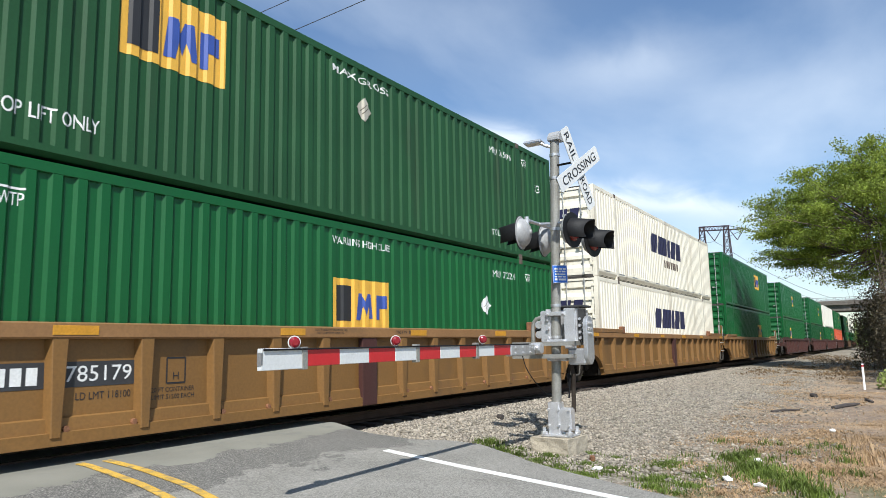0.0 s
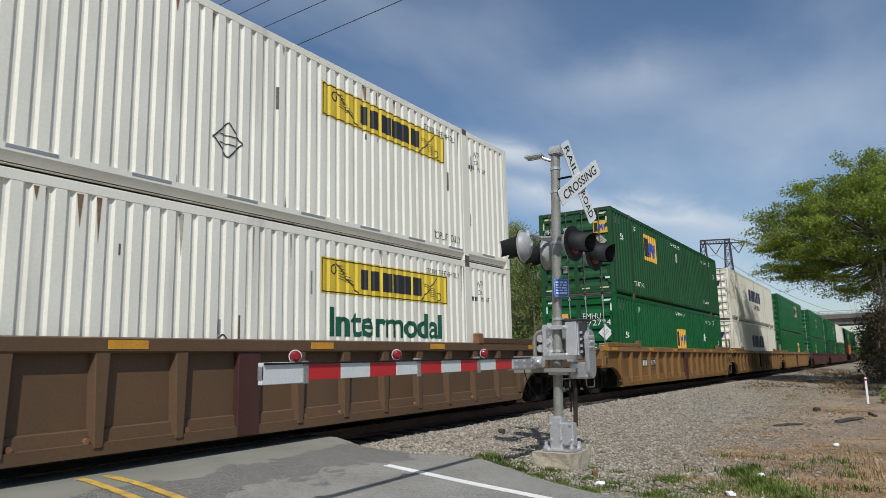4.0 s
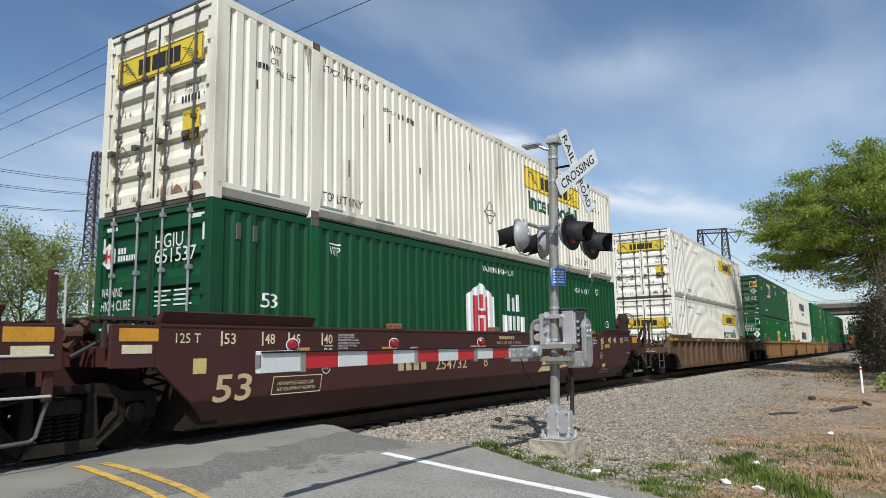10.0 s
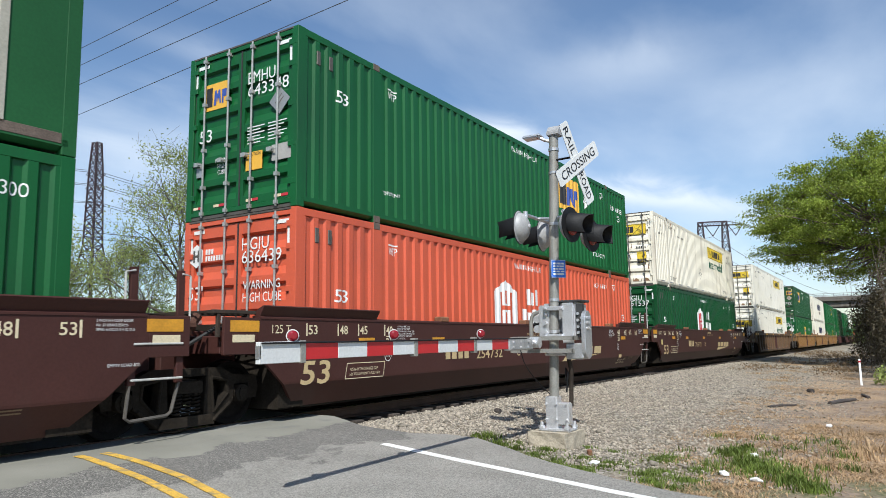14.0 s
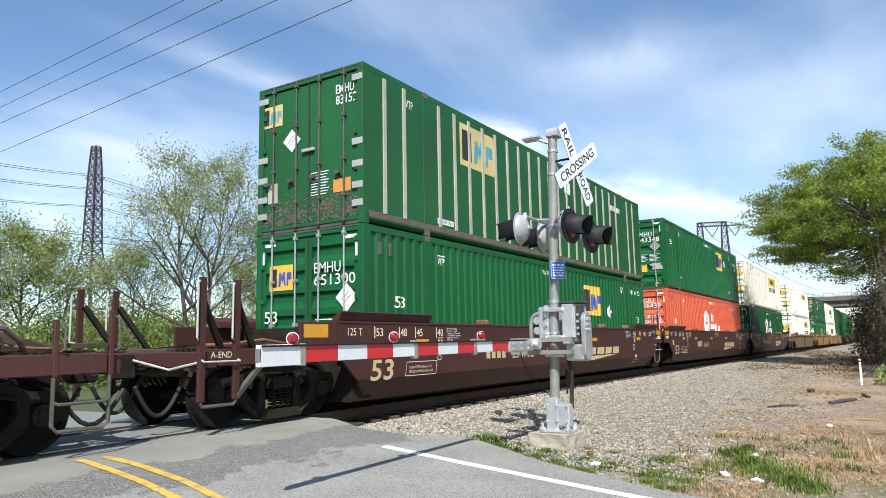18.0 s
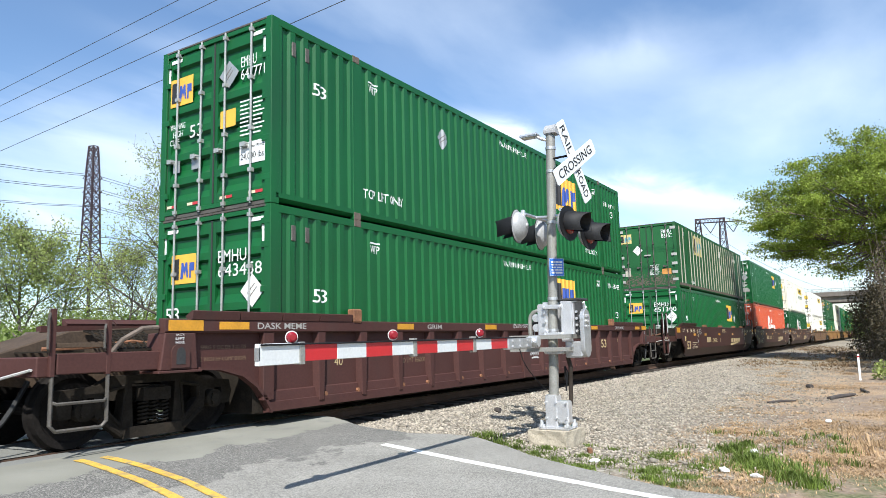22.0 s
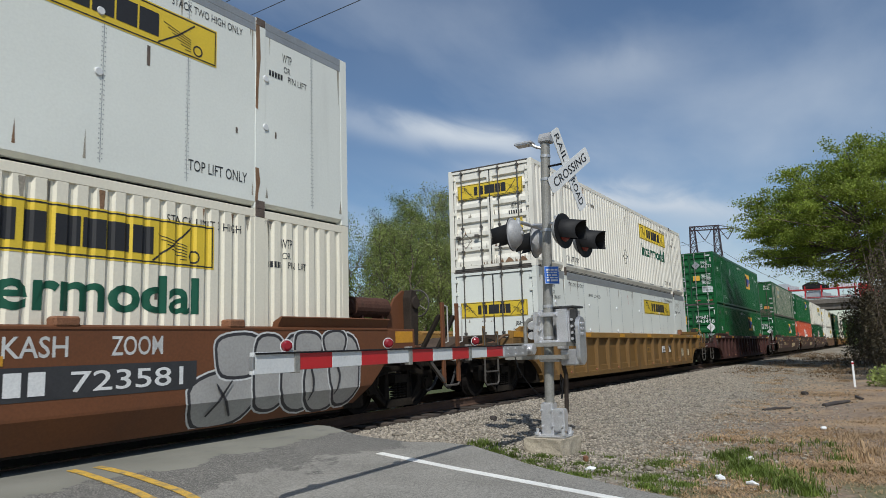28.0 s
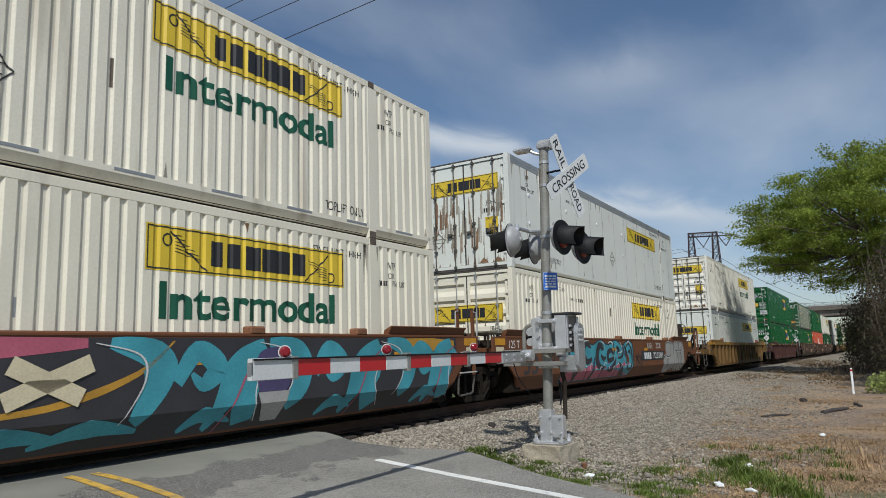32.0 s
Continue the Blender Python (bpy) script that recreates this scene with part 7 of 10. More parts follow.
    for k in range(14):
        x = POST + 0.35 + 0.16 * (k % 7) + random.uniform(-0.03, 0.03)
        mark(up, side_of(up), shapes([rect(0, 0, 0.016, random.uniform(0.15, 0.6))]), x if k < 7 else POST - 0.3 - 0.15 * (k % 7), random.uniform(0.9, 1.7), "grime" if k % 3 else "rust_stain", "scratch", "dark scratch", lift=0.003)
    consist(-133.93, u, lo, up)
    # two-unit rust-brown car with spray paint
    u = smooth_car("well_car", "rust-brown smooth-sided well car with silver and cyan spray paint", "rust_car", ("joint", "brake"))
    spray_silver(u)
    spray_cyan(u)
    s = Face(base=-1.46)
    mark(u, s, shapes([rect(0, 0, 3.1, 0.34)]), 1.8, 0.72, "dark_panel", "number_panel", "dark number panel")
    mark(u, s, glyph_bars(4, 0.95, 0.24), 2.15, 0.77, "mark_white", "code_bars", lift=0.008)
    mark(u, s, letters("723581", 1.4, 0.22, 0.006), 3.3, 0.78, "mark_white", lift=0.008)
    for x, n in ((2.6, "KASH"), (3.75, "ZOOM")):
        mark(u, s, letters(n, 0.66, 0.22, 0.01), x, 1.15, "paint_white", "tag", "white sprayed tag")
    mark(u, s, letters("125 T", 0.55, 0.18), -8.72, 1.2, "mark_white")
    pts = [(0.45 + 0.4 * math.cos(i * 1.7), 0.3 + 0.25 * math.sin(i * 2.2)) for i in range(14)]
    mark(u, s, letters("53", 0.85, 0.5, 0.02), -8.0, 0.56, "paint_dark", "stencil", "large dark sprayed numerals")
    for x, z in ((-6.95, 0.9), (-6.3, 0.75), (1.0, 0.45)):
        mark(u, s, shapes(stroke(pts, 0.03)), x, z, "paint_dark", "scribble", "dark sprayed tag")
    lo = container("container", "cream ribbed container with yellow banner and green word", "cream", "jb", post="cream")
    dress_hunt(lo, False, 1.96, 1.36, cream=True)
    up = container("container", "smooth pale plate container with rusty lift posts", "white_plate", "plate", "flat", bar="bar_dark", post="white_plate", rail="white_plate")
    for x in (-POST, POST):
        for z, h in ((1.5, 1.35), (0.1, 0.5)):
            mark(up, Face(), shapes([[(-0.1, 0), (-0.05, -0.02), (-0.04, 0.25 * h), (0.0, 0.6 * h), (-0.03, h), (-0.1, h), (-0.085, 0.5 * h)]]), x, z, "rust_stain", "rust_stain", "rust streak on the lift post", lift=0.009)
    dress_hunt(up, True, 1.86, 0, plate=True, stack="STACK TWO HIGH ONLY")
    consist(-157.68, u, lo, up)
    u = smooth_car("well_car", "dark brown smooth-sided well car covered in cyan spray paint", "rust_car", ("coupler", "shared"))
    spray_swoops(u)
    lo = container("container", "cream ribbed container with yellow banner and green word", "cream", "jb", post="cream")
    dress_hunt(lo, False, 1.97, 1.37, cream=True)
    up = container("container", "pale ribbed container with yellow banner and green word", "white_old", "jb", post="white_old")
    dress_hunt(up, True, 1.98, 1.39, cream=True)
    consist(-177.39, u, lo, up)
    # units far ahead
    ahead = ((62.63, "brown_grimy", "green", "green", ("coupler", "coupler")), (85.78, "brown_grimy", "green", "green_hub", ("shared", "coupler")),
             (105.3, "brown_grimy", "white", "green", ("joint", "joint")), (124.9, "brown", "green", "orange", ("coupler", "shared")),
             (148.6, "tan_dark", "green_dull", "green", ("coupler", "coupler")), (172.2, "brown", "white_old", "green", ("coupler", "coupler")))
    for off, paint, a, b, ends in ahead:
        u = ribbed_car("well_car", "distant well car of the train", paint, ends, keyed=False, far=True)
        pair = []
        for k, p in enumerate((b, a)):
            c = container("container", "distant %s container on the train" % ("white" if "white" in p else "orange-red" if p == "orange" else "green"), p, "jb" if "white" in p else "corr", far=True, post=p)
            f = side_of(c)
            if p.startswith("green"):
                badge(c, f, 2.6 if off > 80 else -4.0 + 3 * k, 1.2, 1.0, 0.9)
            elif p == "orange":
                house_badge(c, f, 1.4, 0.6, 1.0)
            pair.append(c)
        consist(off, u, pair[0], pair[1])


def curve_points(pts, n=6):
    """A smooth line through the points."""
    out = []
    P = [pts[0], *pts, pts[-1]]
    for i in range(1, len(P) - 2):
        p0, p1, p2, p3 = P[i - 1], P[i], P[i + 1], P[i + 2]
        for k in range(n):
            t = k / n
            out.append(tuple(0.5 * (2 * p1[j] + (p2[j] - p0[j]) * t + (2 * p0[j] - 5 * p1[j] + 4 * p2[j] - p3[j]) * t * t + (3 * p1[j] - p0[j] - 3 * p2[j] + p3[j]) * t ** 3) for j in (0, 1)))
    out.append(pts[-1])
    return out


def ribbon(pts, w0, w1, w2, n=6):
    """A curved stroke, w0 wide at its start, w1 in the middle, w2 at its end."""
    line = curve_points(pts, n)
    m = len(line)
    left, right = [], []
    for i, (x, z) in enumerate(line):
        a, b = line[max(0, i - 1)], line[min(m - 1, i + 1)]
        d = math.hypot(b[0] - a[0], b[1] - a[1]) or 1
        t = i / (m - 1)
        w = (w0 * (1 - 2 * t) + w1 * 2 * t if t < 0.5 else w1 * (2 - 2 * t) + w2 * (2 * t - 1)) / 2
        nx, nz = -(b[1] - a[1]) / d * w, (b[0] - a[0]) / d * w
        left.append((x + nx, z + nz))
        right.append((x - nx, z - nz))
    keep = lambda p: (p[0], min(1.44, max(0.21, p[1])))
    return [[keep(left[i]), keep(right[i]), keep(right[i + 1]), keep(left[i + 1])] for i in range(m - 1)]


SLAB = Face(base=-1.46, bend=True)


def blob(cx, cz, rx, rz, ph=0.0, n=22):
    return [(cx + rx * (1 + 0.07 * math.sin(3 * a + ph)) * math.copysign(abs(math.cos(a)) ** 0.8, math.cos(a)), min(1.44, max(0.21, cz + rz * (1 + 0.06 * math.sin(2 * a + ph)) * math.copysign(abs(math.sin(a)) ** 0.8, math.sin(a))))) for a in (k * math.tau / n for k in range(n))]


def spray_silver(car):
    """Rounded silver shapes with dark outlines near the front of the car."""
    items = [(5.35, 0.55, 0.55, 0.36, 0), (5.6, 1.10, 0.42, 0.30, 1), (6.15, 0.85, 0.33, 0.55, 2), (6.75, 0.82, 0.40, 0.55, 3), (7.25, 0.70, 0.42, 0.46, 4), (7.75, 0.82, 0.36, 0.52, 5), (6.9, 1.22, 0.3, 0.2, 2), (7.5, 1.24, 0.26, 0.19, 0)]
    for i, (x, z, rx, rz, ph) in enumerate(items):
        lift = 0.003 + 0.0025 * i
        mark(car, SLAB, shapes([blob(x, z, rx + 0.05, rz + 0.05, ph)]), 0, 0, "paint_white", "paint_halo", lift=lift)
        mark(car, SLAB, shapes([blob(x, z, rx + 0.025, rz + 0.025, ph)]), 0, 0, "paint_dark", "paint_outline", lift=lift + 0.0008)
        mark(car, SLAB, shapes([blob(x, z, rx - 0.02, rz - 0.02, ph)]), 0, 0, "paint_grey", "paint_fill", "silver sprayed fill", lift=lift + 0.0016)
    lines = ribbon([(5.1, 0.35), (5.25, 0.55), (5.45, 0.78)], 0.03, 0.04, 0.02) + ribbon([(5.5, 0.32), (5.3, 0.6), (5.2, 0.75)], 0.03, 0.04, 0.02) + ribbon([(6.9, 1.0), (7.0, 0.7), (6.95, 0.4)], 0.03, 0.05, 0.02) + ribbon([(7.45, 1.0), (7.6, 0.75), (7.5, 0.45)], 0.03, 0.05, 0.02)
    mark(car, SLAB, shapes(lines), 0, 0, "paint_dark", "paint_stroke", lift=0.03)


def spray_cyan(car):
    """A cyan and pink sprayed piece with dark and purple bars and white glints."""
    x0, x1 = -5.65, 0.75
    n = 26
    top = [(x0 + (x1 - x0) * k / n, 1.34 + 0.08 * math.sin(k * 1.1)) for k in range(n + 1)]
    field = [(x0 - 0.06, 0.24), (x1 - 0.35, 0.24), (x1 + 0.1, 0.6), (x1 + 0.12, 1.1)] + [(x + (0.05 if x > 0 else 0), z + 0.05) for x, z in reversed(top)]
    mark(car, SLAB, shapes([field]), 0, 0, "paint_dark", "paint_outline", "dark sprayed outline", lift=0.003)
    inner = [(x0, 0.28), (x1 - 0.4, 0.28), (x1, 0.62), (x1 + 0.02, 1.08)] + list(reversed(top))
    mark(car, SLAB, shapes([inner]), 0, 0, "paint_cyan", "paint_fill", "cyan sprayed fill", lift=0.005)
    low = [(x0 + 0.02, 0.29), (x1 - 0.42, 0.29), (x1 - 0.1, 0.55)]
    wave = []
    for k in range(61):
        t = k / 60
        wave.append((x1 - 0.12 + (x0 + 0.14 - x1) * t, 0.56 + 0.10 * abs(math.sin(k * 0.52)) + 0.05 * math.sin(k * 0.21)))
    mark(car, SLAB, shapes([low + wave]), 0, 0, "paint_pink", "paint_band", "pink sprayed clouds", lift=0.007)
    dark, purple, white, bare = [], [], [], []
    # broad dark strokes of the letter forms, from the rear to the front
    dark += ribbon([(-5.62, 1.38), (-5.2, 1.2), (-5.05, 0.9), (-5.35, 0.62), (-5.62, 0.5)], 0.06, 0.12, 0.2)
    dark += ribbon([(-5.0, 0.72), (-4.8, 0.6), (-4.68, 0.25)], 0.12, 0.2, 0.12) + ribbon([(-4.3, 0.72), (-4.5, 0.6), (-4.66, 0.3)], 0.1, 0.16, 0.1)
    dark += ribbon([(-4.6, 1.4), (-4.5, 1.1), (-4.36, 1.38)], 0.05, 0.1, 0.05) + ribbon([(-3.35, 1.2), (-3.75, 1.32), (-4.0, 1.05), (-3.7, 0.8), (-3.3, 0.88)], 0.08, 0.24, 0.1)
    dark += ribbon([(-3.72, 0.74), (-3.8, 0.5), (-3.72, 0.25)], 0.04, 0.07, 0.04) + ribbon([(-3.1, 0.9), (-3.2, 0.55), (-3.4, 0.26)], 0.05, 0.12, 0.2)
    dark += ribbon([(-2.3, 1.22), (-2.62, 1.26), (-2.84, 0.98), (-2.86, 0.74), (-2.5, 0.6), (-2.16, 0.62)], 0.16, 0.30, 0.04)
    dark += ribbon([(-2.5, 0.98), (-2.3, 0.86), (-2.05, 0.9)], 0.1, 0.16, 0.05) + ribbon([(-2.45, 0.58), (-2.5, 0.42), (-2.52, 0.24)], 0.05, 0.07, 0.05)
    dark += ribbon([(-2.15, 1.38), (-2.2, 1.2), (-2.45, 1.12)], 0.05, 0.08, 0.05) + ribbon([(-1.28, 1.36), (-1.22, 1.1), (-1.26, 0.98)], 0.06, 0.08, 0.06)
    dark += ribbon([(-1.3, 1.0), (-1.55, 1.12), (-1.86, 1.0), (-1.8, 0.8), (-1.3, 0.86)], 0.10, 0.20, 0.12)
    dark += ribbon([(-2.0, 0.52), (-1.6, 0.5), (-1.2, 0.72), (-1.08, 0.9)], 0.05, 0.16, 0.05) + ribbon([(-1.2, 0.62), (-1.1, 0.46), (-1.25, 0.26)], 0.05, 0.07, 0.05)
    dark += ribbon([(-0.98, 1.22), (-0.74, 1.12), (-0.98, 1.02)], 0.1, 0.14, 0.06) + ribbon([(-0.9, 0.86), (-0.5, 0.9), (-0.3, 1.08), (-0.42, 1.3)], 0.05, 0.12, 0.05)
    dark += ribbon([(-0.84, 0.7), (-0.6, 0.6), (-0.42, 0.42), (-0.22, 0.25)], 0.05, 0.2, 0.12) + ribbon([(-0.72, 0.62), (-0.74, 0.4), (-0.74, 0.25)], 0.05, 0.07, 0.04)
    loop = [(0.28 + 0.36 * math.cos(a), 0.9 + 0.44 * math.sin(a)) for a in [radians(200 + 34 * k) for k in range(11)]]
    dark += ribbon(loop, 0.06, 0.12, 0.06) + ribbon([(-0.2, 1.3), (0.02, 1.05), (0.16, 0.8)], 0.05, 0.14, 0.05) + ribbon([(0.2, 1.02), (0.36, 1.08), (0.48, 0.98)], 0.06, 0.12, 0.06)
    purple += ribbon([(-2.66, 1.14), (-2.76, 0.9), (-2.6, 0.7)], 0.05, 0.14, 0.04) + ribbon([(-1.95, 0.56), (-1.5, 0.6), (-1.18, 0.8)], 0.03, 0.14, 0.03) + ribbon([(-4.95, 0.66), (-4.72, 0.45), (-4.68, 0.3)], 0.03, 0.1, 0.03)
    purple += ribbon([(-3.2, 0.78), (-3.32, 0.5)], 0.03, 0.08, 0.03, 3) + ribbon([(-0.3, 1.28), (-0.15, 1.0), (0.05, 0.82)], 0.03, 0.1, 0.03)
    bare += ribbon([(-0.05, 1.2), (0.1, 0.85), (0.3, 0.75)], 0.1, 0.26, 0.1) + ribbon([(-0.66, 0.48), (-0.56, 0.34), (-0.46, 0.25)], 0.04, 0.22, 0.3)
    for pts in (((-5.5, 1.4), (-5.1, 1.42), (-4.7, 1.3)), ((-4.1, 1.2), (-3.9, 1.38), (-3.5, 1.4)), ((-2.2, 1.16), (-2.18, 1.32), (-2.4, 1.38)), ((-1.86, 1.3), (-1.6, 1.38), (-1.36, 1.32), (-1.34, 1.12)),
                ((-0.9, 1.02), (-0.5, 1.06), (-0.42, 1.2), (-0.6, 1.36)), ((0.1, 1.32), (0.36, 1.4), (0.6, 1.2))):
        white += ribbon(pts, 0.02, 0.045, 0.02)
    for k in range(15):  # pale arcs on the pink clouds
        cx, cz, r = -5.4 + 0.41 * k, 0.50 + 0.05 * math.sin(k * 1.7), 0.11 + 0.04 * (k % 3)
        white += ribbon([(cx - r, cz), (cx - 0.6 * r, cz + 0.8 * r), (cx, cz + r), (cx + 0.6 * r, cz + 0.8 * r)], 0.012, 0.028, 0.012, 3)
    mark(car, SLAB, shapes(bare), 0, 0, "rust_car", "paint_gap", "bare brown gaps between the sprayed shapes", lift=0.0095)
    mark(car, SLAB, shapes(dark), 0, 0, "paint_dark", "paint_stroke", "dark sprayed bars", lift=0.011)
    mark(car, SLAB, shapes(purple), 0, 0, "paint_purple", "paint_stroke", "purple sprayed bars", lift=0.009)
    mark(car, SLAB, shapes(white), 0, 0, "paint_white", "paint_glint", "white sprayed glints", lift=0.013)
    dots = []
    rng = random.Random(5)
    for k in range(26):
        dots.append(blob(rng.uniform(x0 + 0.2, x1 - 0.4), rng.uniform(0.7, 0.95), 0.035, 0.035, k, 8))
    mark(car, SLAB, shapes(dots), 0, 0, "paint_pink", "paint_dots", lift=0.008)


def spray_swoops(car):
    """A dark field with cyan swooping blades, white edges and yellow patches at the top."""
    mark(car, SLAB, shapes([[(-7.7, 0.22), (7.7, 0.22), (8.15, 0.55), (8.6, 0.95), (8.6, 1.42), (-8.6, 1.42), (-8.6, 0.95), (-8.15, 0.55)]]), 0, 0, "paint_dark", "paint_field", "dark grey sprayed background", lift=0.003)
    warm = [ribbon([(-3.0, 1.36), (-1.0, 1.3), (0.8, 1.36)], 0.1, 0.3, 0.1), ribbon([(-0.9, 0.62), (0.4, 0.7), (1.4, 1.0), (1.9, 1.38)], 0.04, 0.09, 0.02), ribbon([(6.8, 1.36), (7.7, 1.30), (8.5, 1.32)], 0.1, 0.25, 0.1), ribbon([(-3.5, 0.9), (-2.8, 0.5), (-2.2, 0.26)], 0.05, 0.2, 0.1)]
    for w, m in zip(warm, ("paint_pink", "paint_yellow", "paint_yellow", "paint_yellow")):
        mark(car, SLAB, shapes(w), 0, 0, m, "paint_patch", lift=0.006)
    rng = random.Random(21)
    blades, edges, pink = [], [], []
    x = -7.6
    i = 0
    while x < 8.2:
        if -1.7 < x < 0.9:
            z = 0.42
            blades.append(ribbon([(x - 0.1, 0.3), (x + 0.5, 0.44), (x + 1.1, 0.36)], 0.04, 0.2, 0.05))
            x += 0.9
            i += 1
            continue
        h = rng.uniform(-0.08, 0.08)
        kind = i % 4
        if kind == 0:
            b = [(x, 0.30), (x - 0.12 + h, 0.72), (x + 0.18, 1.12), (x + 0.62, 0.98)]
            blades.append(ribbon(b, 0.34, 0.56, 0.08))
            edges += ribbon([(p + 0.2, q) for p, q in b], 0.015, 0.03, 0.01)
        elif kind == 1:
            b = [(x - 0.2, 1.36), (x + 0.35, 1.22), (x + 0.42, 0.85 + h), (x + 0.12, 0.45)]
            blades.append(ribbon(b, 0.12, 0.5, 0.16))
            edges += ribbon([(p - 0.18, q) for p, q in b], 0.01, 0.03, 0.01)
        elif kind == 2:
            b = [(x, 0.95 + h), (x + 0.3, 1.25), (x + 0.62, 1.05), (x + 0.4, 0.84), (x + 0.22, 0.98)]
            blades.append(ribbon(b, 0.18, 0.34, 0.05))
            blades.append(ribbon([(x + 0.1, 0.28), (x + 0.45, 0.46), (x + 0.9, 0.34)], 0.05, 0.2, 0.03))
        else:
            b = [(x - 0.1, 0.26), (x + 0.2, 0.7), (x + 0.45, 1.1 + h), (x + 0.85, 1.34)]
            blades.append(ribbon(b, 0.08, 0.46, 0.16))
            pink += ribbon([(p + 0.14, q - 0.08) for p, q in b], 0.01, 0.035, 0.01)
        x += rng.uniform(0.5, 0.78)
        i += 1
    for k, b in enumerate(blades):
        mark(car, SLAB, shapes(b), 0, 0, "paint_cyan", "paint_fill", "cyan sprayed blade", lift=0.006 + 0.002 * (k % 3))
    mark(car, SLAB, shapes(edges), 0, 0, "paint_white", "paint_glint", "white sprayed edges", lift=0.014)
    mark(car, SLAB, shapes(pink), 0, 0, "paint_pink", "paint_glint", lift=0.013)
    mark(car, SLAB, shapes([blob(3.55, 0.95, 0.34, 0.36, 1.0)]), 0, 0, "paint_purple", "paint_patch", "dark purple sprayed patch", lift=0.015)
    mark(car, SLAB, shapes([[(3.25, 0.68), (3.85, 0.68), (3.7, 0.28), (3.4, 0.28)]]), 0, 0, "paint_grey", "paint_patch", lift=0.016)
    blocks = [rect(-1.55, 0.78, 0.6, 0.36, 0.1), rect(-0.72, 0.78, 0.5, 0.36, 0.1)] + stroke([(-0.05, 0.78), (0.85, 1.15)], 0.2) + stroke([(0.0, 1.15), (0.75, 0.78)], 0.2)
    mark(car, SLAB, shapes(blocks), 0, 0, "mark_cream", "logo_block", "cream block lettering", lift=0.018)


def motions():
    """The train rolls past at about 5.4 m/s; each wheelset turns with it."""
    def gone(t):
        return float(np.interp(t, range(len(TRAVEL)), TRAVEL))
    for ob, height, place in TRAIN:
        rows = []
        for t in range(len(TRAVEL)):
            x = TRAVEL[t] + place
            (ya, za), (yb, zb) = track_at(x - 9.755), track_at(x + 9.755)
            turn = math.degrees(math.atan2(yb - ya, 19.51))
            tilt = -math.degrees(math.atan2(zb - za, 19.51))
            rows.append((t, pose(x, TRACK_Y + (ya + yb) / 2, (za + zb) / 2, 0, tilt, turn) @ pose(0, 0, height)))
        walk(ob, rows)
    for w, m in WHEELSETS:
        rows = []
        for k in range(321):
            a = math.degrees(gone(k / 10) / 0.437) % 360
            rows.append((k / 10, pose(m, 0, 0.437, 0, a, 0)))
        walk(w, rows)
    # traffic on the bridge, driving towards -y
    for ob, passing, speed in ((white_car, 6.15, 12.0), (transporter, 28.35, 9.5)):
        rows = []
        for t in (0, 8, 16, 24, 32):
            y = 7.0 - speed * (t - passing)
            rows.append((t, pose(BRIDGE_X + 3, max(-120.0, min(130.0, y)), 6.56, 0, 0, -90)))
        walk(ob, rows)


build_train()


# ---- crossing signal and gate ----
MAST = (9.11, 3.86)


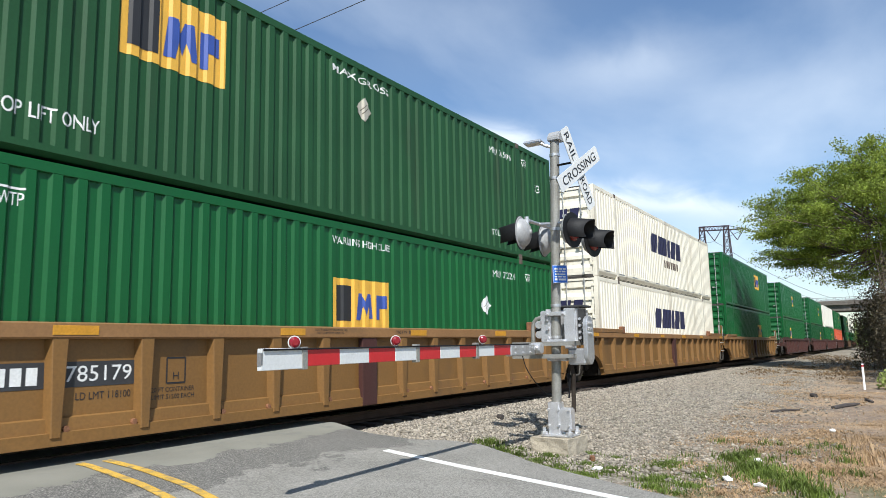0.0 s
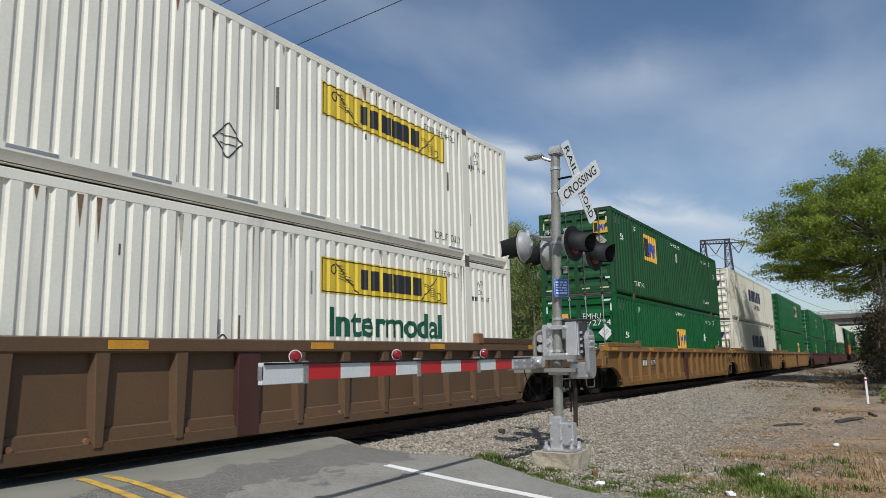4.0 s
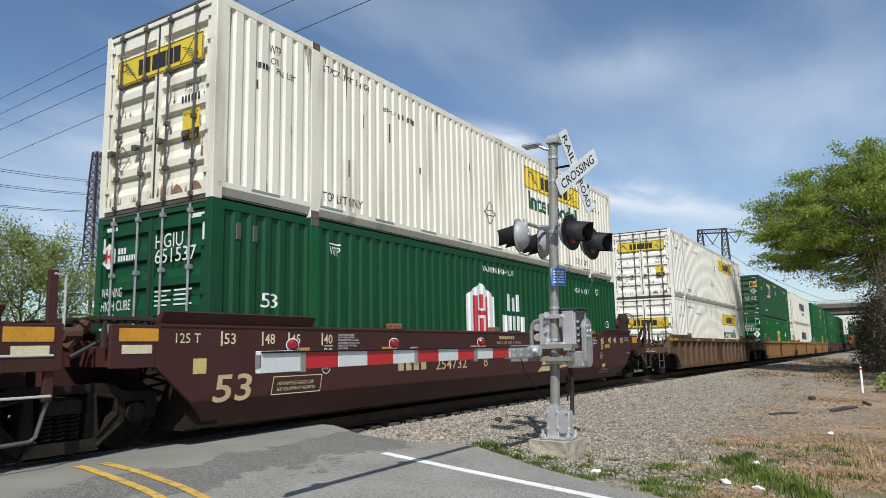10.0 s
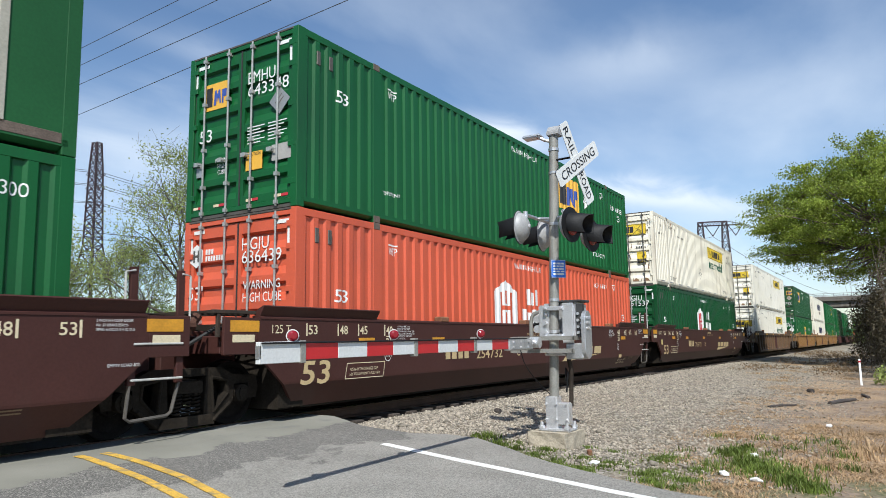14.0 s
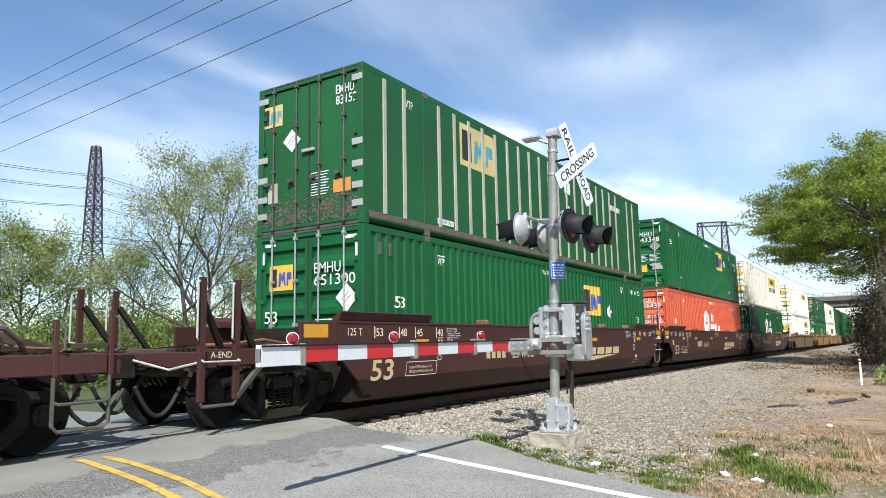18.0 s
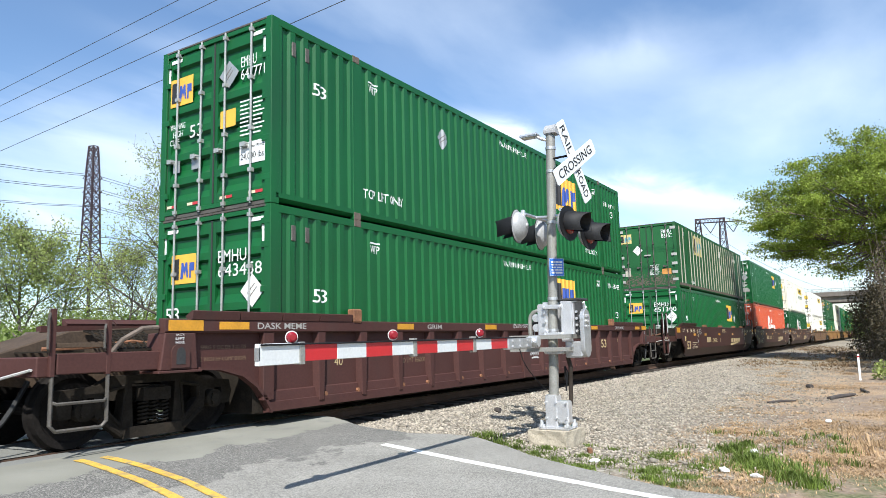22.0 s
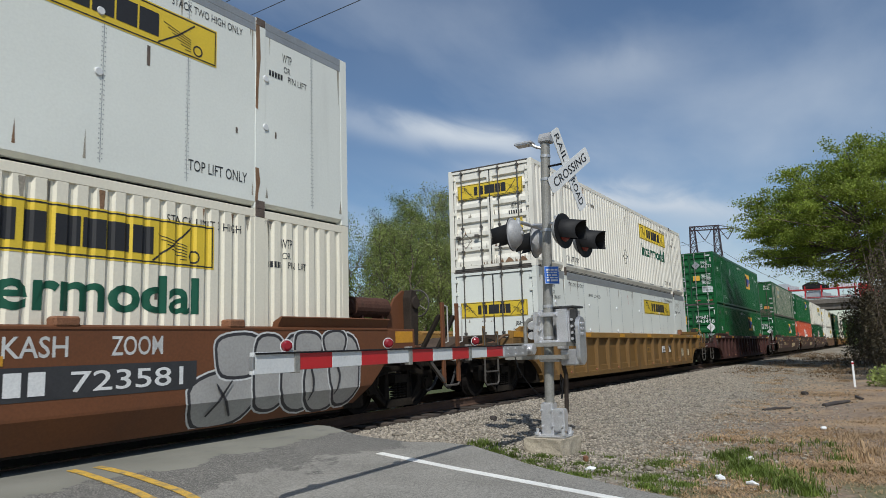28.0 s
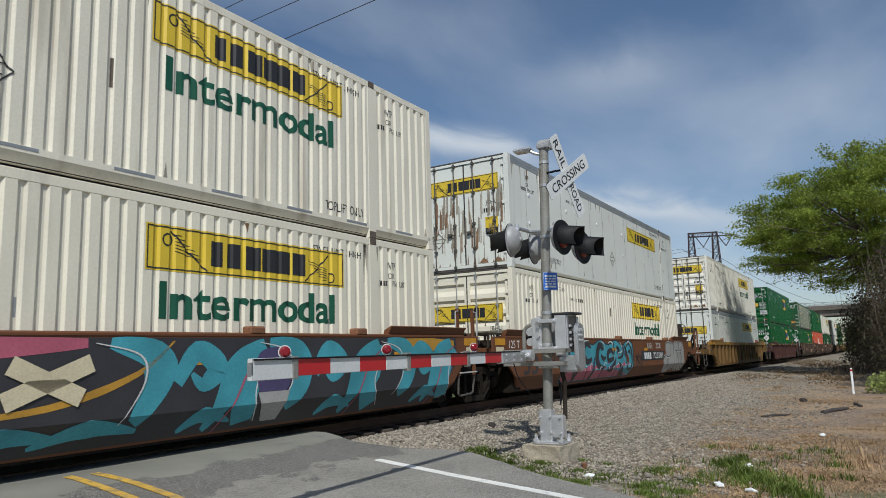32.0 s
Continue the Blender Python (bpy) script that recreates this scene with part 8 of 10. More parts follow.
def build_signal():
    sig = thing("crossing_signal", "grey railroad crossing mast with crossbuck, paired red lights and lowered gate", "crossing signal", pose(MAST[0], MAST[1], -0.16))
    lift = 0.16  # local z = world z + lift
    Z = lambda z: z + lift
    bm = bmesh.new()
    # the mast leans a little
    low_x, low_y = -0.035, 0.083
    mast_at = lambda z: (low_x + (0.03 - low_x) * (z - 0.1) / 4.08, low_y + (-0.045 - low_y) * (z - 0.1) / 4.08)
    rod(bm, (low_x, low_y, 0.1), (0.03, -0.045, Z(4.02)), 0.067, 20)
    mast = part("mast", bm, M["mast_grey"], sig, "weathered galvanised mast", smooth=False)
    for z in (3.78, 3.44, 2.70, 1.62, 1.18):
        bm = bmesh.new()
        x, y = mast_at(Z(z))
        rod(bm, (x, y, Z(z) - 0.02), (x, y, Z(z) + 0.02), 0.075, 20)
        part("mast_band", bm, M["alu"], mast)
    # top box and lamp on its bracket
    bm = bmesh.new()
    prism(bm, [(-0.09, Z(3.98)), (0.10, Z(3.98)), (0.10, Z(4.16)), (-0.03, Z(4.12)), (-0.09, Z(4.04))], -0.10, 0.08)
    bmesh.ops.bevel(bm, geom=list(bm.edges), offset=0.012, segments=2, affect="EDGES")
    part("junction_box", bm, M["disc_grey"], sig).matrix_basis = pose(0.03, -0.045, 0)
    bm = bmesh.new()
    pipe(bm, [(0, 0.02, Z(3.90)), (-0.05, 0.12, Z(3.93)), (-0.08, 0.22, Z(3.99))], 0.022, 8)
    bracket = part("lamp_bracket", bm, M["alu"], sig)
    bracket.matrix_basis = pose(0.03, -0.045, 0)
    bm = bmesh.new()
    prism(bm, [(-0.14, Z(3.985)), (0.02, Z(3.97)), (0.02, Z(4.02)), (-0.14, Z(4.03))], 0.16, 0.44)
    bmesh.ops.bevel(bm, geom=list(bm.edges), offset=0.014, segments=2, affect="EDGES")
    part("lamp_head", bm, M["silver"], bracket, "flat pale lamp head")
    # crossbuck, 0.4 m in front of the mast and turned a little towards the road
    face = pose(-0.05, -0.41, Z(3.51), 0, 0, -11)
    for name, angle, text, cuts in (("blade", -58, "RAIL  ROAD", 0.0), ("blade", 32, "CROSSING", 0.018)):
        bm = bmesh.new()
        box(bm, -0.61, 0.61, -0.006 - cuts, 0.002 - cuts, -0.114, 0.114)
        bmesh.ops.bevel(bm, geom=[e for e in bm.edges if abs(e.verts[0].co.y - e.verts[1].co.y) > 0.001], offset=0.02, segments=3, affect="EDGES")
        blade = part(name, bm, M["sign_white"], sig, "white crossbuck blade with black letters")
        blade.matrix_basis = face @ Matrix.Rotation(radians(-angle), 4, "Y")
        if cuts:
            pieces = [("CROSSING", -0.5, 1.0)]
        else:
            pieces = [("RAIL", -0.54, 0.40), ("ROAD", 0.14, 0.40)]
        for t, x, w in pieces:
            lt = letters(t, w, 0.125)
            for v in lt.verts:
                v.co = Vector((v.co.x + x, -0.010 - cuts, v.co.z - 0.0625))
            part("lettering", lt, M["sign_black"], blade, fix=False)
    for z in (3.62, 3.42):
        bm = bmesh.new()
        pipe(bm, [(0, -0.06, Z(z)), (-0.03, -0.40, Z(z))], 0.016, 8)
        part("sign_bracket", bm, M["black"], sig)
    # paired lights
    for q, y, zs in ((-1, -0.42, (2.60, 2.545)), (1, 0.36, (2.64, 2.61))):
        bm = bmesh.new()
        pipe(bm, [(-0.37, y - q * 0.12, Z(2.80)), (0.39, y - q * 0.12, Z(2.80))], 0.026, 10)
        pipe(bm, [(0, 0, Z(2.78)), (0, y - q * 0.12, Z(2.80))], 0.024, 10)
        part("light_arm", bm, M["alu"], sig)
        for x, z in zip((-0.37, 0.39), zs):
            unit = part("light_background", disc_mesh(), None, sig, "black round light background")
            unit.matrix_basis = pose(x, y, Z(z), 0, 0, (185 if q > 0 else -9))
            for nm, me, lb in (("light_hood", hood_mesh(), "black sheet hood"), ("lens", lens_mesh(), "dark red lens"), ("light_back", back_mesh(), "pale domed housing")):
                part(nm, me, None, unit, lb)
            part("disc_back", disc_back_mesh(), None, unit, "grey-painted back of the disc")
            bm = bmesh.new()
            rod(bm, (0, 0.10, 0), (0, 0.10, 0.22), 0.03, 10)
            part("light_hanger", bm, M["silver"], unit)
    # blue notice plate
    bm = bmesh.new()
    box(bm, -0.115, 0.115, -0.003, 0.003, -0.125, 0.125)
    bmesh.ops.bevel(bm, geom=list(bm.edges), offset=0.003, segments=1, affect="EDGES")
    plate = part("notice_plate", bm, M["sign_blue"], sig, "small blue notice plate with white print")
    plate.matrix_basis = pose(-0.06, -0.075, Z(2.05), 0, 0, -38)
    rows = ((0.062, 0.024, (0.06, 0.05, 0.045)), (0.026, 0.02, (0.05, 0.035, 0.06)), (-0.012, 0.02, (0.07, 0.08)), (-0.046, 0.018, (0.04, 0.06, 0.05)), (-0.088, 0.026, (0.05, 0.11)))
    words = [rect(-0.11, 0.117, 0.22, 0.004), rect(-0.11, -0.121, 0.22, 0.004), rect(-0.11, -0.117, 0.004, 0.234), rect(0.106, -0.117, 0.004, 0.234)]
    for z, h, widths in rows:
        x = -0.5 * (sum(widths) + 0.012 * (len(widths) - 1))
        for w in widths:
            words.append(rect(x, z, w, h))
            x += w + 0.012
    for r in words:
        line = shapes([r])
        for v in line.verts:
            v.co.y = -0.006
        part("print_line", line, M["sign_white"], plate, fix=False)
    # gate mechanism
    bm = bmesh.new()
    box(bm, 0.08, 0.40, -0.29, 0.27, Z(1.06), Z(1.58))
    bmesh.ops.bevel(bm, geom=list(bm.edges), offset=0.03, segments=3, affect="EDGES")
    house = part("mechanism_housing", bm, M["silver"], sig, "silver gate mechanism housing")
    for y in (-0.2, 0.17):
        bm = bmesh.new()
        box(bm, -0.06, 0.09, y - 0.085, y + 0.085, Z(1.10), Z(1.55))
        bmesh.ops.bevel(bm, geom=list(bm.edges), offset=0.015, segments=2, affect="EDGES")
        part("cover_plate", bm, M["silver"], house)
        for z in (1.17, 1.30, 1.43, 1.51) if y > 0 else ():
            bm = bmesh.new()
            rod(bm, (-0.10, y - 0.03, Z(z)), (-0.05, y - 0.03, Z(z)), 0.024, 8)
            part("bolt", bm, M["silver"], house)
    for z in (1.50, 1.12, 0.88):
        bm = bmesh.new()
        box(bm, -0.13, -0.05, -0.14, 0.14, Z(z) - 0.028, Z(z) + 0.028)
        for y in (-0.12, 0.12):
            rod(bm, (-0.16, y, Z(z)), (0.12, y, Z(z)), 0.02, 8)
        bmesh.ops.bevel(bm, geom=list(bm.edges), offset=0.006, segments=1, affect="EDGES")
        part("mast_clamp", bm, M["silver"], sig)
    for y, z0, z1, w, col in ((-0.415, 0.80, 1.46, 0.13, "alu"),):
        bm = bmesh.new()
        pts = []
        for k in range(9):
            a = math.pi * k / 8
            pts.append((0.02 + w * math.cos(a), Z(z1 - w) + w * math.sin(a)))
        for k in range(9):
            a = math.pi + math.pi * k / 8
            pts.append((0.02 + w * math.cos(a), Z(z0 + w) + w * math.sin(a)))
        prism(bm, pts, y - 0.03, y + 0.03)
        bmesh.ops.bevel(bm, geom=list(bm.edges), offset=0.008, segments=1, affect="EDGES")
        arm = part("side_arm", bm, M[col], sig, "rounded steel side arm of the gate")
        for k in range(6):
            bm = bmesh.new()
            x, z = -0.04 + 0.07 * (k % 2), z1 - 0.10 - 0.07 * (k // 2)
            rod(bm, (x, y - 0.055, Z(z)), (x, y + 0.055, Z(z)), 0.018, 6)
            part("bolt", bm, M["silver"], arm)
    bm = bmesh.new()
    pipe(bm, [(0.0, 0.40, Z(1.06)), (0.0, 0.40, Z(1.30)), (0.0, 0.385, Z(1.39)), (0.0, 0.34, Z(1.44)), (0.0, 0.28, Z(1.46)), (0.0, 0.24, Z(1.44))], 0.03, 8)
    part("counter_loop", bm, M["mast_grey"], sig, "bent steel strap of the gate mechanism")
    for z in (1.22, 1.36):
        bm = bmesh.new()
        rod(bm, (-0.02, 0.30, Z(z)), (0.06, 0.30, Z(z)), 0.055, 14)
        part("roller", bm, M["silver"], sig)
    part("mechanism_opening", beam(-0.01, 0.079, -0.372, -0.288, Z(1.10), Z(1.56), 0.004), M["gasket"], house, "dark opening of the mechanism")
    part("face_plate", beam(-0.10, -0.075, -0.275, -0.115, Z(1.02), Z(1.57), 0.006), M["silver"], house, "bright flat face plate")
    part("housing_lid", beam(0.02, 0.42, -0.33, 0.02, Z(1.583), Z(1.615), 0.008), M["gasket"], house, "dark rubber-edged lid")
    for z in (1.16, 1.24, 1.33, 1.42):
        bm = bmesh.new()
        rod(bm, (-0.035, -0.315, Z(z)), (-0.011, -0.315, Z(z)), 0.02, 8)
        part("bolt", bm, M["silver"], house)
    part("lever_foot", beam(-0.10, 0.12, -0.40, -0.15, Z(0.80), Z(1.02), 0.02), M["alu"], house, "broad foot of the lever")
    for z, y0, y1 in ((1.09, -0.30, 0.62), (0.92, -0.28, 0.62)):
        bm = bmesh.new()
        box(bm, -0.24, -0.16, y0, y1, Z(z) - 0.028, Z(z) + 0.028)
        box(bm, -0.18, 0.1, y0, y0 + 0.05, Z(z) - 0.03, Z(z) + 0.03)
        part("cross_bar", bm, M["mast_grey"], sig)
    bm = bmesh.new()
    rod(bm, (0.2, -0.40, Z(1.28)), (0.2, 0.44, Z(1.28)), 0.045, 12)
    part("main_shaft", bm, M["black"], sig)
    # gate arm, lowered across the road
    arm = part("gate_arm", beam(-5.32, -5.30, 0.2, 0.24, Z(0.99), Z(1.09), 0), M["alu"], sig, "lowered gate arm with red and white stripes and three lamps")
    ya, yb, za = 0.20, 0.245, Z(1.035)
    x, colour = -5.315, "sign_white"
    cuts = [-5.315, -4.81, -4.40, -3.99, -3.585, -3.18, -2.77, -2.365, -1.96, -1.55, -1.10]
    for i, (a, b) in enumerate(zip(cuts, cuts[1:])):
        h = 0.085 if a < -4.85 else 0.068
        part("stripe", beam(a + 0.001, b - 0.001, ya, yb, za - h, za + h, 0.004), M["arm_white" if i % 2 == 0 else "red"], arm)
    for a in (-4.84, -3.2, -1.97):
        part("arm_clamp", beam(a - 0.032, a + 0.032, ya - 0.008, yb + 0.008, za - 0.092, za + 0.092, 0.004), M["mast_grey"], arm, "metal arm splice")
    part("arm_root", beam(-1.13, -0.42, ya - 0.02, yb + 0.03, za - 0.09, za + 0.06, 0.015), M["alu"], arm, "grey aluminium arm root")
    for k in range(6):
        bm = bmesh.new()
        x, z = -1.02 + 0.22 * (k % 3), za - 0.05 + 0.07 * (k // 3)
        rod(bm, (x, ya - 0.032, z), (x, ya - 0.018, z), 0.014, 6)
        part("rivet", bm, M["silver"], arm)
    bm = bmesh.new()
    rod(bm, (-0.45, 0.22, za), (-0.22, 0.2, za), 0.05, 14)
    rod(bm, (-0.3, 0.14, za), (-0.3, 0.28, za), 0.075, 14)
    part("arm_pivot", bm, M["silver"], arm)
    bm = bmesh.new()
    pipe(bm, [(-5.3, ya - 0.012, za + 0.075), (-0.6, ya - 0.012, za + 0.06)], 0.008, 6)
    part("arm_cable", bm, M["black"], arm)
    for x in (-4.94, -3.55, -1.80):
        lamp = bmesh.new()
        d = Vector((-0.55, -0.83, 0))
        o = Vector((x, ya + 0.02, za + 0.13))
        rod(lamp, o, o + d * 0.03, 0.047, 20, 0.042)
        rod(lamp, o + d * 0.03, o + d * 0.042, 0.042, 20, 0.025)
        unit = part("arm_lamp", lamp, M["lamp_red"], arm, "round red arm lamp")
        bm = bmesh.new()
        rod(bm, o - d * 0.03, o - d * 0.001, 0.042, 20, 0.054)
        pipe(bm, [(x, ya + 0.03, za + 0.06), (x, ya + 0.03, za + 0.12)], 0.012, 6)
        part("lamp_rim", bm, M["sign_white"], unit)
    # cables, conduit and base
    bm = bmesh.new()
    pts = [(-0.75 + 0.62 * k / 10, 0.22 - 0.12 * k / 10, Z(0.96) - 0.62 * (k / 10) ** 0.6) for k in range(11)]
    pipe(bm, pts, 0.007, 6)
    part("hanging_cable", bm, M["black"], sig)
    bm = bmesh.new()
    pipe(bm, [(0.05, -0.14, 0.32), (0.06, -0.15, Z(0.5)), (0.03, -0.17, Z(0.66)), (0.05, -0.13, Z(0.8))], 0.03, 10)
    part("conduit", bm, M["end_grime"], sig, "dark flexible conduit")
    bm = bmesh.new()
    pipe(bm, [(0.0, -0.10, Z(0.35)), (-0.02, -0.14, Z(0.62)), (0.0, -0.1, Z(0.68)), (0.02, -0.09, Z(0.5))], 0.012, 6)
    part("cable_loop", bm, M["black"], sig)
    bm = bmesh.new()
    for x0, x1, y0, y1, z0, z1 in ((-0.09, 0.09, -0.085, 0.09, 0.02, 0.46), (-0.085, 0.06, -0.25, -0.085, 0.08, 0.38)):
        box(bm, x0, x1, y0, y1, z0, z1)
    box(bm, -0.17, 0.17, -0.28, 0.17, 0.0, 0.035)
    bmesh.ops.bevel(bm, geom=list(bm.edges), offset=0.015, segments=2, affect="EDGES")
    base = part("mast_base", bm, M["silver"], sig, "bright silver-painted mast base")
    base.matrix_basis = pose(low_x, low_y, 0)
    for x, y in ((-0.13, -0.24), (-0.13, 0.13), (0.13, -0.24), (0.13, 0.13)):
        bm = bmesh.new()
        rod(bm, (x, y, 0.03), (x, y, 0.12), 0.024, 8)
        rod(bm, (x, y, 0.035), (x, y, 0.07), 0.045, 6)
        part("anchor_bolt", bm, M["silver"], base)
    for z in (0.15, 0.36):
        for y in (-0.22, -0.07, 0.07):
            bm = bmesh.new()
            rod(bm, (-0.115, y, z), (-0.08, y, z), 0.016, 6)
            part("bolt", bm, M["silver"], base)
    bm = bmesh.new()
    box(bm, -0.27, 0.27, -0.29, 0.29, -0.36, -0.002)
    bmesh.ops.subdivide_edges(bm, edges=list(bm.edges), cuts=5, use_grid_fill=True)
    for v in bm.verts:
        v.co += Vector((noise.noise(v.co * 7), noise.noise(v.co * 7 + Vector((9, 0, 0))), 0 if v.co.z > -0.01 else noise.noise(v.co * 5))) * 0.022
    foot = solid("signal_foundation", bm, M["concrete"], "weathered tan concrete foundation block in the gravel", "foundation", m=pose(MAST[0] - 0.035, MAST[1] + 0.06, -0.16, 0, 0, -6))


def disc_mesh():
    if "disc" not in CACHE:
        bm = bmesh.new()
        rod(bm, (0, 0.0, 0), (0, 0.012, 0), 0.24, 36)
        CACHE["disc"] = finish(bm, "light_background", M["black"])
    return CACHE["disc"]


def disc_back_mesh():
    if "disc_back" not in CACHE:
        bm = bmesh.new()
        rod(bm, (0, 0.0125, 0), (0, 0.02, 0), 0.235, 36, 0.22)
        CACHE["disc_back"] = finish(bm, "disc_back", M["disc_grey"])
    return CACHE["disc_back"]


def hood_mesh():
    if "hood" not in CACHE:
        bm = bmesh.new()
        rows = []
        n = 20
        for k in range(n + 1):
            a = radians(-38 + 256 * k / n)
            drop = 0.34 - 0.16 * abs(math.cos(a / 1.0)) * 0.6
            rows.append([bm.verts.new((0.165 * math.cos(a), -0.006, 0.165 * math.sin(a))), bm.verts.new((0.15 * math.cos(a), -drop, 0.15 * math.sin(a) - 0.05)),
                         bm.verts.new((0.145 * math.cos(a), -drop, 0.145 * math.sin(a) - 0.05)), bm.verts.new((0.16 * math.cos(a), -0.006, 0.16 * math.sin(a)))])
        for a, b in zip(rows, rows[1:]):
            for i in range(3):
                bm.faces.new((a[i], b[i], b[i + 1], a[i + 1]))
        CACHE["hood"] = finish(bm, "light_hood", M["black"], True)
    return CACHE["hood"]


def dome(r, depth, sign, y0, n=20):
    bm = bmesh.new()
    rings = []
    for j in range(6):
        t = j / 5 * math.pi / 2
        rings.append([bm.verts.new((r * math.cos(t) * math.cos(k * math.tau / n), y0 + sign * depth * math.sin(t), r * math.cos(t) * math.sin(k * math.tau / n))) for k in range(n)] if j < 5 else [bm.verts.new((0, y0 + sign * depth, 0))])
    for a, b in zip(rings, rings[1:]):
        for k in range(n):
            j = (k + 1) % n
            bm.faces.new((a[k], a[j], b[j], b[k]) if len(b) > 1 else (a[k], a[j], b[0]))
    return bm


def lens_mesh():
    if "lens" not in CACHE:
        CACHE["lens"] = finish(dome(0.15, 0.03, -1, -0.004), "lens", M["lens"], True)
    return CACHE["lens"]


def back_mesh():
    if "back" not in CACHE:
        bm = dome(0.205, 0.13, 1, 0.02)
        rod(bm, (0, 0.13, 0), (0, 0.165, 0), 0.035, 10)
        CACHE["back"] = finish(bm, "light_back", M["disc_grey"], True)
    return CACHE["back"]


build_signal()


# ---- trees and brush ----
def leaf_mesh(name, points, size, material, rng, droop=0.0):
    """Many small leaf blades, two triangles each, at random turns."""
    n = len(points)
    a = rng.normal(size=(n, 3))
    a /= np.linalg.norm(a, axis=1)[:, None]
    b = rng.normal(size=(n, 3))
    b -= a * np.sum(a * b, axis=1)[:, None]
    b /= np.linalg.norm(b, axis=1)[:, None]
    s = size * rng.uniform(0.55, 1.35, size=(n, 1))
    p = np.asarray(points)
    quad = np.stack([p - a * s * 0.5, p + b * s * 0.32, p + a * s * 0.5, p - b * s * 0.32], axis=1).reshape(-1, 3)
    me = bpy.data.meshes.new(name)
    me.vertices.add(4 * n)
    me.vertices.foreach_set("co", quad.astype(np.float32).ravel())
    me.loops.add(4 * n)
    me.loops.foreach_set("vertex_index", np.arange(4 * n, dtype=np.int32))
    me.polygons.add(n)
    me.polygons.foreach_set("loop_start", np.arange(0, 4 * n, 4, dtype=np.int32))
    me.materials.append(material)
    me.update(calc_edges=True)
    return me


def limbs_mesh(name, segments, material):
    """Tapered limbs as five-sided tubes. segments: (p, q, r0, r1)."""
    verts, faces = [], []
    for p, q, r0, r1 in segments:
        way = (q - p)
        if way.length < 1e-5:
            continue
        way.normalize()
        side = way.orthogonal().normalized()
        other = way.cross(side)
        n = 6 if r0 > 0.05 else 4
        base = len(verts)
        for c, r in ((p, r0), (q, r1)):
            for k in range(n):
                a = k * math.tau / n
                verts.append(tuple(c + (side * math.cos(a) + other * math.sin(a)) * r))
        for k in range(n):
            j = (k + 1) % n
            faces.append((base + k, base + j, base + n + j, base + n + k))
    me = bpy.data.meshes.new(name)
    me.from_pydata(verts, [], faces)
    me.materials.append(material)
    for p in me.polygons:
        p.use_smooth = True
    return me


def grow(rng, start, way, length, radius, depth, out, tips, wander=0.18, rise=0.12, forks=(2, 4)):
    """A limb that wanders, tapers and forks."""
    p, d = Vector(start), Vector(way).normalized()
    steps = 4
    for k in range(steps):
        d = (d + Vector(rng.normal(size=3)) * wander + Vector((0, 0, rise))).normalized()
        q = p + d * length / steps
        r0, r1 = radius * (1 - 0.55 * k / steps), radius * (1 - 0.55 * (k + 1) / steps)
        out.append((p, q, r0, r1))
        if depth > 0 and k >= 1:
            for _ in range(rng.integers(*forks)):
                turn = Vector(rng.normal(size=3))
                turn = (turn - d * turn.dot(d)).normalized()
                grow(rng, q, d * 0.75 + turn * 0.75, length * rng.uniform(0.42, 0.68), r1 * 0.6, depth - 1, out, tips, wander, rise * 0.6, forks)
        p = q
        if depth <= 1:
            tips.append(p)
    if depth > 0:
        tips.append(p)


